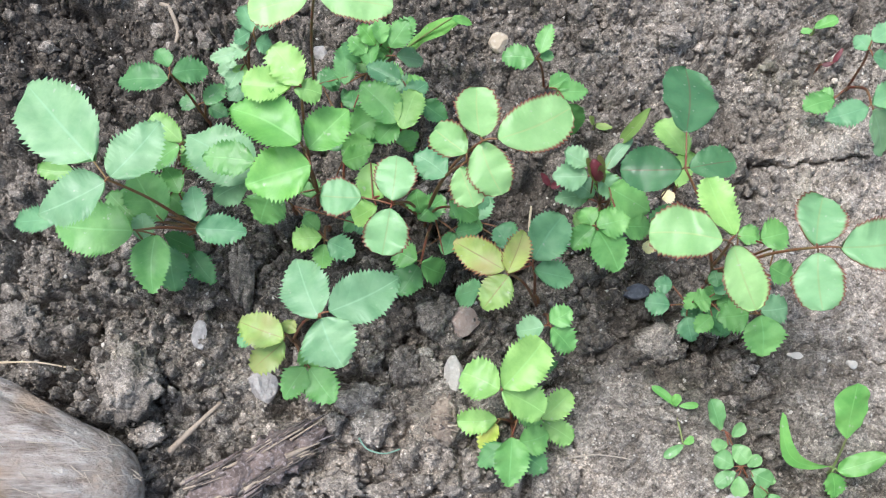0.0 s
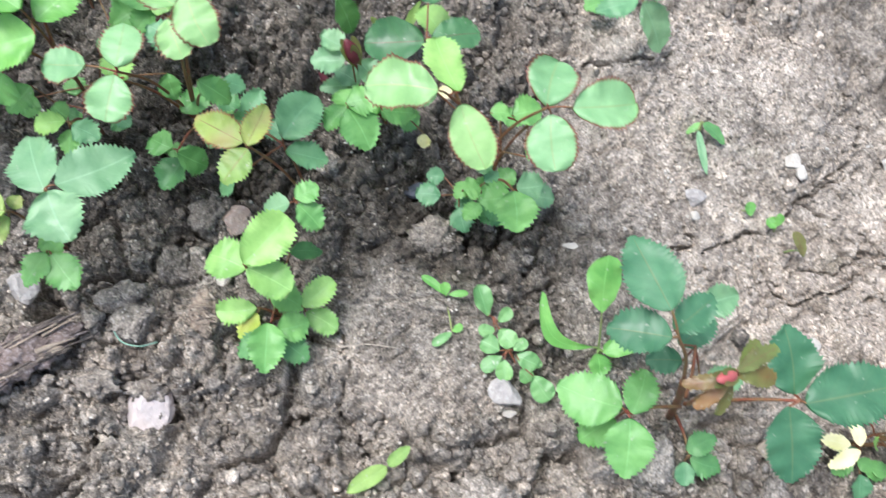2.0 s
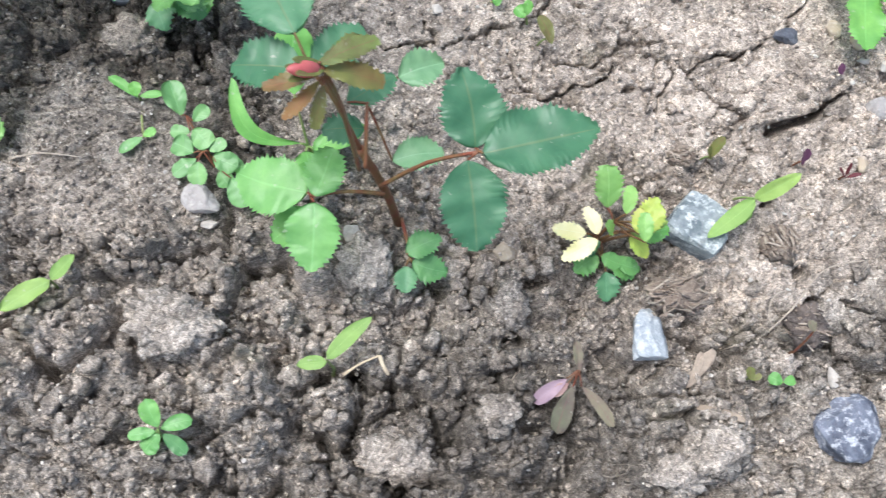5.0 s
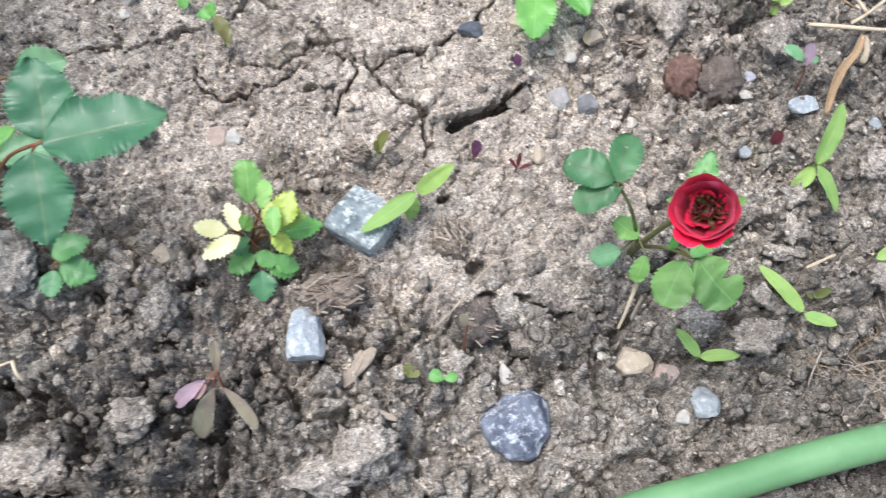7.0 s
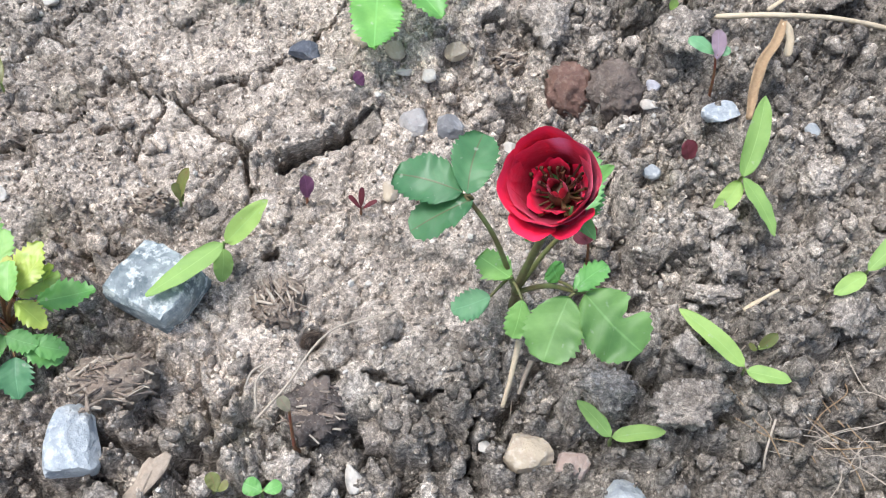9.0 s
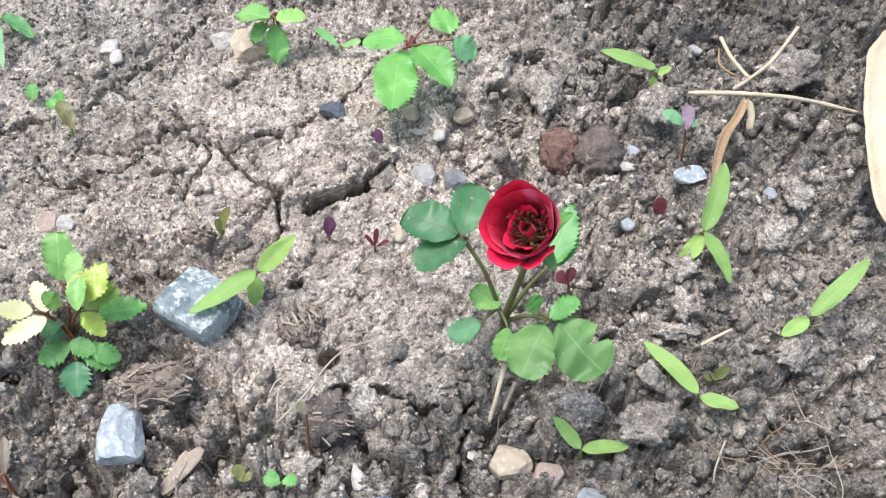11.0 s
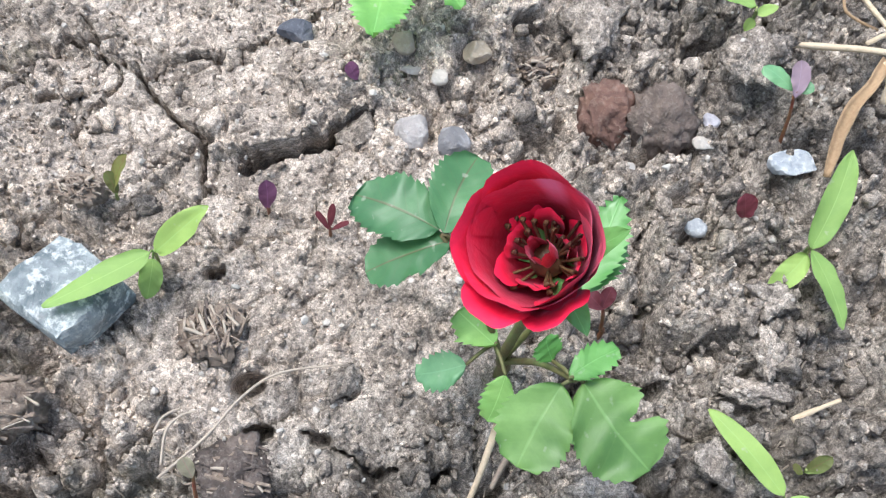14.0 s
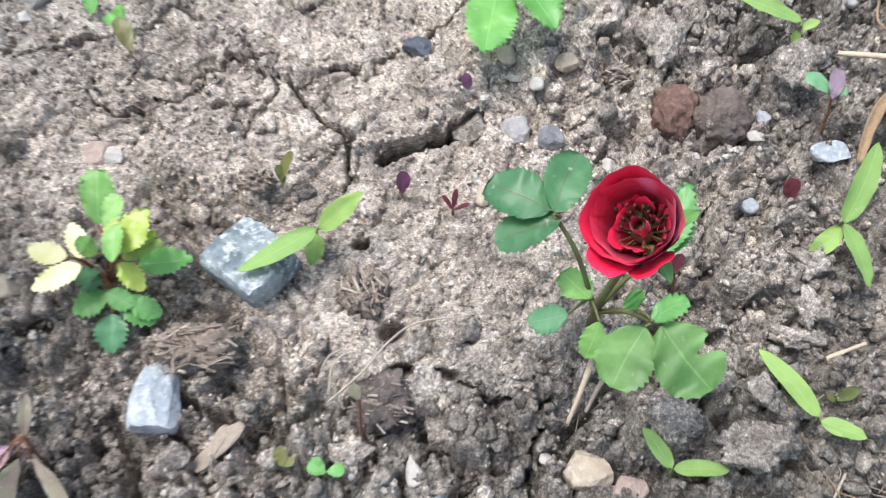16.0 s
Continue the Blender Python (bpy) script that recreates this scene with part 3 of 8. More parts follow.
# ---- plant materials ----
def leaf_material(name, col, deep, rim=None, vein=None, blotch=None, rough=0.40, through=0.25):
    m, nodes, links, b = material(name, rough, 0.5)
    uv = nodes.new("ShaderNodeSeparateXYZ")
    links.new(coords(nodes, "UV"), uv.inputs[0])
    u, v = uv.outputs[0], uv.outputs[1]
    side = maths(nodes, links, "ABSOLUTE", maths(nodes, links, "MULTIPLY", maths(nodes, links, "SUBTRACT", v, 0.5), 2.0))
    obj = coords(nodes)
    patch = tex_noise(nodes, links, obj, 95.0, 5.0, 0.6)
    fine = tex_noise(nodes, links, obj, 900.0, 3.0, 0.6)
    base = ramp(nodes, links, patch, [(0.30, deep), (0.62, col), (0.80, tuple(min(1.0, c * 1.18 + 0.012) for c in col))])
    rnd = nodes.new("ShaderNodeObjectInfo").outputs["Random"]
    tone = ramp(nodes, links, rnd, [(0.0, (0.92, 0.96, 0.86)), (0.5, (1.14, 1.12, 1.04)), (1.0, (1.42, 1.30, 1.16))])
    base = mix(nodes, links, 1.0, base, tone, "MULTIPLY")
    wobble = maths(nodes, links, "MULTIPLY", maths(nodes, links, "SUBTRACT", tex_noise(nodes, links, obj, 240.0, 2.0, 0.5), 0.5), 0.5)
    slant = maths(nodes, links, "SUBTRACT", maths(nodes, links, "MULTIPLY", u, 6.5), maths(nodes, links, "MULTIPLY", side, 1.5))
    wave = maths(nodes, links, "ABSOLUTE", maths(nodes, links, "SUBTRACT", maths(nodes, links, "FRACT", maths(nodes, links, "ADD", slant, wobble)), 0.5))
    lateral = ramp(nodes, links, wave, [(0.0, (1, 1, 1)), (0.09, (0, 0, 0))])
    swell = ramp(nodes, links, wave, [(0.0, (0, 0, 0)), (0.5, (1, 1, 1))])
    midrib = ramp(nodes, links, side, [(0.0, (1, 1, 1)), (0.022, (0.9, 0.9, 0.9)), (0.055, (0, 0, 0))])
    net = nodes.new("ShaderNodeTexVoronoi")
    net.feature, net.inputs["Scale"].default_value = "DISTANCE_TO_EDGE", 1300.0
    links.new(obj, net.inputs["Vector"])
    mesh_vein = ramp(nodes, links, net.outputs["Distance"], [(0.0, (1, 1, 1)), (0.10, (0, 0, 0))])
    vc = vein if vein else tuple(min(1.0, c * 1.30 + 0.02) for c in col)
    base = mix(nodes, links, maths(nodes, links, "MULTIPLY", mesh_vein, 0.06), base, deep)
    base = mix(nodes, links, maths(nodes, links, "MULTIPLY", lateral, 0.09), base, vc)
    base = mix(nodes, links, maths(nodes, links, "MULTIPLY", midrib, 0.55), base, vc)
    if blotch:
        spot = ramp(nodes, links, tex_noise(nodes, links, obj, 60.0, 3.0, 0.5), [(0.42, (0, 0, 0)), (0.66, (1, 1, 1))])
        base = mix(nodes, links, maths(nodes, links, "MULTIPLY", spot, 0.8), base, blotch)
    if rim:
        edge = ramp(nodes, links, side, [(0.86, (0, 0, 0)), (0.97, (0.95, 0.95, 0.95))])
        base = mix(nodes, links, edge, base, rim)
    dust = ramp(nodes, links, tex_noise(nodes, links, obj, 330.0, 2.0, 0.5), [(0.68, (0, 0, 0)), (0.76, (0.45, 0.45, 0.45))])
    base = mix(nodes, links, dust, base, (0.50, 0.50, 0.44))
    links.new(base, b.inputs["Base Color"])
    gloss = ramp(nodes, links, patch, [(0.3, (rough - 0.08,) * 3), (0.7, (rough + 0.14,) * 3)])
    links.new(gloss, b.inputs["Roughness"])
    relief_h = maths(nodes, links, "SUBTRACT", swell, midrib)
    relief_h = mix(nodes, links, 0.35, relief_h, fine)
    bump(nodes, links, b, relief_h, 0.22, 0.0003)
    t = nodes.new("ShaderNodeBsdfTranslucent")
    links.new(mix(nodes, links, 1.0, base, (1.0, 1.0, 0.55), "MULTIPLY"), t.inputs["Color"])
    mx = nodes.new("ShaderNodeMixShader")
    mx.inputs[0].default_value = through
    links.new(b.outputs[0], mx.inputs[1])
    links.new(t.outputs[0], mx.inputs[2])
    links.new(mx.outputs[0], nodes["Material Output"].inputs["Surface"])
    return m


RED_RIM = (0.20, 0.035, 0.03)
LEAF = {
    "pale": leaf_material("leaf_pale_green", (0.225, 0.400, 0.235), (0.150, 0.315, 0.170)),
    "rimmed": leaf_material("leaf_pale_red_rim", (0.235, 0.440, 0.230), (0.180, 0.370, 0.180), rim=RED_RIM, vein=(0.30, 0.38, 0.16)),
    "mid": leaf_material("leaf_mid_green", (0.180, 0.400, 0.130), (0.115, 0.300, 0.090)),
    "bright": leaf_material("leaf_bright_green", (0.200, 0.450, 0.120), (0.125, 0.340, 0.080)),
    "rosegreen": leaf_material("leaf_rose_green", (0.185, 0.340, 0.105), (0.120, 0.250, 0.075)),
    "fresh": leaf_material("leaf_fresh_green", (0.170, 0.400, 0.110), (0.110, 0.300, 0.075)),
    "soft": leaf_material("leaf_soft_green", (0.190, 0.430, 0.110), (0.120, 0.320, 0.080)),
    "grass": leaf_material("leaf_grass", (0.270, 0.420, 0.130), (0.200, 0.340, 0.095), rough=0.6),
    "lime": leaf_material("leaf_lime", (0.265, 0.475, 0.150), (0.180, 0.380, 0.105)),
    "red": leaf_material("leaf_lime_red_rim", (0.300, 0.510, 0.225), (0.235, 0.435, 0.175), rim=RED_RIM, vein=(0.40, 0.48, 0.20)),
    "teal": leaf_material("leaf_blue_green", (0.155, 0.340, 0.180), (0.095, 0.245, 0.125)),
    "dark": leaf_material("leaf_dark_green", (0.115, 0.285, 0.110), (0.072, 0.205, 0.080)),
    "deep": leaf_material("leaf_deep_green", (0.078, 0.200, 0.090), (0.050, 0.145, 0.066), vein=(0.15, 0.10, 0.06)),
    "blue": leaf_material("leaf_dark_blue_green", (0.075, 0.205, 0.115), (0.050, 0.150, 0.085), vein=(0.16, 0.22, 0.10)),
    "bronze": leaf_material("leaf_bronze_green", (0.240, 0.380, 0.100), (0.160, 0.270, 0.075), vein=(0.25, 0.13, 0.06), blotch=(0.34, 0.34, 0.12)),
    "flushed": leaf_material("leaf_flushed_red", (0.360, 0.450, 0.130), (0.270, 0.380, 0.100), rim=(0.30, 0.10, 0.06), vein=(0.22, 0.07, 0.05), blotch=(0.42, 0.36, 0.15)),
    "yellowgreen": leaf_material("leaf_yellow_green", (0.420, 0.540, 0.110), (0.290, 0.430, 0.080), blotch=(0.50, 0.46, 0.13)),
    "cream": leaf_material("leaf_cream", (0.860, 0.810, 0.560), (0.800, 0.740, 0.400), blotch=(0.78, 0.74, 0.26), through=0.1),
    "fleshy": leaf_material("leaf_fleshy", (0.190, 0.380, 0.155), (0.130, 0.300, 0.115), rough=0.38),
    "shoot": leaf_material("leaf_bronze_shoot", (0.230, 0.150, 0.060), (0.170, 0.085, 0.040), vein=(0.30, 0.10, 0.06), blotch=(0.20, 0.24, 0.07)),
    "shootgreen": leaf_material("leaf_sprout", (0.150, 0.210, 0.060), (0.120, 0.090, 0.045), vein=(0.25, 0.10, 0.07)),
    "pinkish": leaf_material("leaf_pink", (0.420, 0.270, 0.280), (0.330, 0.190, 0.200), vein=(0.40, 0.12, 0.14)),
    "purplish": leaf_material("leaf_purple_green", (0.200, 0.200, 0.140), (0.150, 0.110, 0.105), vein=(0.28, 0.12, 0.12)),
    "purple": leaf_material("leaf_purple", (0.160, 0.060, 0.140), (0.100, 0.035, 0.090)),
    "lilac": leaf_material("leaf_lilac", (0.330, 0.250, 0.330), (0.240, 0.180, 0.250)),
    "darkred": leaf_material("leaf_dark_red", (0.150, 0.030, 0.045), (0.085, 0.020, 0.030)),
    "pink": leaf_material("bud_pink", (0.650, 0.180, 0.200), (0.450, 0.080, 0.090)),
}


def stem_material(name, col, col2):
    m, nodes, links, b = material(name, 0.5, 0.35)
    vec = coords(nodes)
    links.new(ramp(nodes, links, tex_noise(nodes, links, vec, 90.0, 4.0), [(0.35, col), (0.65, col2)]), b.inputs["Base Color"])
    bump(nodes, links, b, tex_noise(nodes, links, vec, 500.0, 3.0), 0.4, 0.0005)
    return m


STEM = {"olive": stem_material("stem_olive", (0.130, 0.100, 0.045), (0.150, 0.190, 0.070)),
        "red": stem_material("stem_red", (0.200, 0.055, 0.035), (0.190, 0.130, 0.055)),
        "green": stem_material("stem_green", (0.200, 0.330, 0.090), (0.260, 0.260, 0.110))}


# ---- plants ----
def plant(name, x, y, label):
    ob = new(name)
    ob.location = (x, y, ground_z(x, y))
    ob["stems"] = 0
    category = "weed" if "weed" in name or "purslane" in name or name == "red_seedling" else "grass" if "grass" in name else "rose plant"
    return tagged(ob, label, category, "plants growing in the soil")


def leaf_mesh(base, tip, width, shape, seed, cup=None, droop=None, pointed=False, teeth_high=1.0):
    """A leaf blade from base to tip: toothed rose leaflet, narrow blade or smooth oval."""
    rng = random.Random(seed)
    base, tip = Vector(base), Vector(tip)
    way = tip - base
    length = way.length
    way.normalize()
    up = (Vector((rng.uniform(-0.22, 0.22), rng.uniform(-0.30, 0.06), 1)) - way * way.z).normalized()
    side = way.cross(up).normalized()
    up = side.cross(way)
    teeth = max(7, min(20, int(length / 0.0018)))
    bend, bite = 0.0, False
    if shape in ("curled", "hooked"):
        bend, shape = (0.34 if shape == "curled" else -0.34), "oval"
    elif shape == "bitten":
        bite, shape = True, "toothed"
    rows = teeth * 3 if shape == "toothed" else 18
    across = (-1.0, -0.80, -0.42, 0.0, 0.42, 0.80, 1.0)
    cup = rng.uniform(-0.06, 0.36) if cup is None else cup
    droop = rng.uniform(0.02, 0.26) if droop is None else droop
    blunt = rng.uniform(0.62, 0.80) if pointed else rng.uniform(0.40, 0.52)
    swing = rng.uniform(-0.05, 0.05)
    off = Vector((rng.uniform(0, 90), rng.uniform(0, 90), 0))
    pitch = length / teeth
    point = min(0.0020, 0.85 * pitch, 0.125 * width) * teeth_high
    tooth = {(a, k): rng.uniform(0.55, 1.35) for a in (-1, 1) for k in range(teeth + 1)}
    bm = bmesh.new()
    uvl = bm.loops.layers.uv.new("UVMap")
    grid = []
    for i in range(rows + 1):
        s = i / rows
        if shape == "toothed":
            top = 0.54 / (0.54 + blunt)
            w = (s / top) ** 0.54 * ((1 - s) / (1 - top)) ** blunt * 0.96
        elif shape == "blade":
            w = (s ** 0.5) * ((1 - s) ** 0.62) * 1.92
        else:
            w = (s ** 0.75) * ((1 - s) ** 0.46) * 2.25
        w = max(w, 0.03) * width * 0.5
        if i == rows:
            w = 0.0002
        row = []
        for a in across:
            x = a * w * (1 - 0.62 * math.exp(-((s - 0.52) / 0.085) ** 2) if bite and a < 0 else 1)
            lift = cup * abs(a) ** 1.15 * w * 1.1 - droop * length * (s - 0.25) ** 2 * (1 if s > 0.25 else 0.4)
            lift += 0.17 * width * noise.noise(Vector((s * 4.2, a * 2.0, 0)) + off) * abs(a)
            fwd = 0.10 * w * a * a
            if shape == "toothed":
                # veins pucker the blade, and the rim runs out in forward teeth
                lift += 0.004 * width * math.sin(6.28 * (s * 6.5 - abs(a) * 1.5)) * min(1, 3 * abs(a)) * (1 - abs(a) * 0.5)
                if abs(a) == 1:
                    saw = (0.0, 0.45, 1.0)[i % 3] * tooth[(int(a), i // 3)] * smoothstep(0.05, 0.16, s) * (1 if i < rows else 0)
                    x += a * point * (saw - 0.35)
                    fwd += 0.55 * pitch * saw
                    lift += 0.12 * point * saw
            else:
                fwd = 0.0
            p = base + way * (s * length + fwd * (1 - s)) + side * (x + (swing + bend) * length * math.sin(s * 3.1)) + up * lift
            row.append((bm.verts.new(p), (s, 0.5 + 0.5 * a)))
        grid.append(row)
    for r0, r1 in zip(grid, grid[1:]):
        for k in range(len(across) - 1):
            quad = (r0[k], r0[k + 1], r1[k + 1], r1[k])
            f = bm.faces.new([q[0] for q in quad])
            for loop, q in zip(f.loops, quad):
                loop[uvl].uv = q[1]
    return bm


def smoothstep(a, b, v):
    s = min(max((v - a) / (b - a), 0), 1)
    return s * s * (3 - 2 * s)


def clear(point, gap=0.0015):
    """The point, lifted where it would lie in the soil."""
    point = Vector(point)
    point.z = max(point.z, ground_z(point.x, point.y) + gap)
    return point


COUNT = [0]
STEMS = {}
POINTED = {"pale", "blue", "bright", "mid", "teal", "flushed", "bronze", "soft", "yellowgreen", "cream", "dark"}


def compound(p, node, joint, colour, leaflets):
    """A leaf of several leaflets on one stalk that leaves the plant at node and ends at joint."""
    org = Vector(p.location)
    node, joint = Vector(node) - org, clear(joint) - org
    thick = 0.0011 if "rose_plant" in p.name else 0.0010 if "rose" in p.name else 0.0013 if "dock" in p.name else 0.0007
    trunk = STEMS.setdefault(p.name, [])
    along = [top for top in trunk if top.z > node.z - 0.006 and (top * min(1, node.z / max(top.z, 0.001)) - node).length < 0.012]
    if node.z > 0.004 and not along:
        trunk.append(node.copy())
        bm = bmesh.new()
        main = 1.6 if "rose_plant" in p.name and len(trunk) == 1 else 1.0
        tube(bm, [Vector((0, 0, -0.004)), node * 0.5 + Vector((0.001, 0.0005, 0)), node], thick * 1.15 * main, thick * 0.9 * main)
        finish("stem", bm, STEM[colour], p)
    bm = bmesh.new()
    start = node if node.z > 0.004 else Vector((0, 0, -0.003))
    bend = (start + joint) / 2 + Vector((0, 0, 0.12 * (joint - start).length))
    tube(bm, [start, bend, joint], thick * 0.85, thick * 0.55)
    for base, *_ in leaflets:
        b = clear(base) - org
        if (b - joint).length > 0.0015:
            tube(bm, [joint, (joint + b) / 2 + Vector((0, 0, 0.0008)), b], thick * 0.5, thick * 0.4, 5)
    leaf = finish("leaf", bm, STEM[colour], p)
    for base, tip, width, colour_name, shape in leaflets:
        COUNT[0] += 1
        base, tip = clear(base), clear(tip, 0.0045)
        mids = [base.lerp(tip, s) for s in (0.25, 0.5, 0.75)]
        lift = max(0.0, max(ground_z(q.x, q.y) + 0.002 - q.z for q in mids))
        tip.z += lift * 1.3
        base.z += lift * 0.5
        bm = leaf_mesh(base - org, tip - org, width * 1.05, shape, COUNT[0], pointed=colour_name in POINTED, teeth_high={"rimmed": 0.75, "red": 0.75, "deep": 0.5, "rosegreen": 0.65}.get(colour_name, 1.0))
        finish("leaflet" if shape == "toothed" else "blade", bm, LEAF[colour_name], leaf)


def bud(p, base, tip, width, colour):
    org = Vector(p.location)
    base, tip = Vector(base) - org, Vector(tip) - org
    holder = finish("bud", _bud_mesh(base, tip, width), LEAF[colour], p, "closed flower bud")
    for k in range(4):
        a = k * math.pi / 2
        way = (tip - base).normalized()
        side = way.orthogonal().normalized()
        out = side * math.cos(a) + way.cross(side) * math.sin(a)
        bm = leaf_mesh(base + out * width * 0.30, base + out * width * 0.55 + (tip - base) * 0.85, width * 0.5, "oval", 900 + k)
        finish("sepal", bm, LEAF["shootgreen"], holder)


def _bud_mesh(base, tip, width):
    bm = bmesh.new()
    co, tri = ICO[1]
    turn = (tip - base).to_track_quat("Z", "Y").to_matrix()
    half = (tip - base).length / 2
    vs = []
    for c in co:
        z = c[2]
        r = width * 0.5 * (1.0 - 0.35 * max(z, 0))
        vs.append(bm.verts.new((base + tip) / 2 + turn @ Vector((c[0] * r, c[1] * r, z * half))))
    uvl = bm.loops.layers.uv.new("UVMap")
    for t in tri:
        f = bm.faces.new([vs[i] for i in t])
        for loop in f.loops:
            loop[uvl].uv = (0.4, 0.7)
    return bm


def petal_material(name, fold_glint=False):
    m, nodes, links, b = material(name, 0.42, 0.4)
    uv = nodes.new("ShaderNodeSeparateXYZ")
    links.new(coords(nodes, "UV"), uv.inputs[0])
    vec = coords(nodes)
    a = tex_noise(nodes, links, vec, 160.0, 4.0, 0.6)
    # shade inside the cup is put into the colour: dark foot, bright rim
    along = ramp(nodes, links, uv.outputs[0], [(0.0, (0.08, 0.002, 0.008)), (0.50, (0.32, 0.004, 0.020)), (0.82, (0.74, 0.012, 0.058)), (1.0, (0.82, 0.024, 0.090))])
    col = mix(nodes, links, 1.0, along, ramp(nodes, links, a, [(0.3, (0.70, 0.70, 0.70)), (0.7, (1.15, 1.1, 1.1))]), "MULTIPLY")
    # pink highlight of a folded edge, painted as a band near the rim
    if fold_glint:
        off = maths(nodes, links, "ABSOLUTE", maths(nodes, links, "SUBTRACT", uv.outputs[1], 0.66))
        band = ramp(nodes, links, off, [(0.04, (0.9, 0.9, 0.9)), (0.16, (0, 0, 0))])
        high = ramp(nodes, links, uv.outputs[0], [(0.45, (0, 0, 0)), (0.8, (1, 1, 1))])
        col = mix(nodes, links, mix(nodes, links, 1.0, band, high, "MULTIPLY"), col, (0.85, 0.28, 0.48))
    links.new(col, b.inputs["Base Color"])
    b.inputs["Sheen Weight"].default_value, b.inputs["Sheen Roughness"].default_value = 0.35, 0.4
    b.inputs["Sheen Tint"].default_value = (1.0, 0.35, 0.55, 1)
    bump(nodes, links, b, tex_noise(nodes, links, vec, 420.0, 3.0), 0.25, 0.0006)
    return m


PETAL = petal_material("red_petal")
PETAL_GLINT = petal_material("glint_petal", True)


def petal_mesh(rad, tall, spread, lean, curl, seed):
    """One cupped petal that stands on the flower's axis (z) and faces outwards along x."""
    rng = random.Random(seed)
    bm = bmesh.new()
    uvl = bm.loops.layers.uv.new("UVMap")
    nu, nv = 14, 12
    ph = rng.uniform(0, 6)
    grid = []
    for i in range(nv + 1):
        v = i / nv
        row = []
        for j in range(nu + 1):
            u = 2 * j / nu - 1
            cut = 1 - 0.18 * abs(u) ** 3 - 0.03 * math.sin(u * 3 + ph) ** 2
            s = v * cut
            a = u * spread * (0.42 + 0.58 * s ** 0.7)
            r = rad * (0.20 + 0.80 * s ** 0.48) * (1 + lean * s * s)
            r += curl * rad * max(0, s - 0.72) ** 1.5 * 4.0
            z = tall * (s - 0.55 * curl * max(0, s - 0.70) ** 2 * 4)
            wav = rad * (0.05 * math.sin(u * 3 + ph) + 0.015 * math.sin(u * 9 + 2 * ph)) * s * s
            row.append((bm.verts.new(((r + wav) * math.cos(a), (r + wav) * math.sin(a), z + tall * (0.05 * math.sin(u * 3 + 1.7 * ph) + 0.012 * math.sin(u * 11 + ph)) * s * s)), (s, 0.5 + 0.5 * u)))
        grid.append(row)
    for r0, r1 in zip(grid, grid[1:]):
        for j in range(nu):
            quad = (r0[j], r0[j + 1], r1[j + 1], r1[j])
            f = bm.faces.new([q[0] for q in quad])
            for loop, q in zip(f.loops, quad):
                loop[uvl].uv = q[1]
    return bm


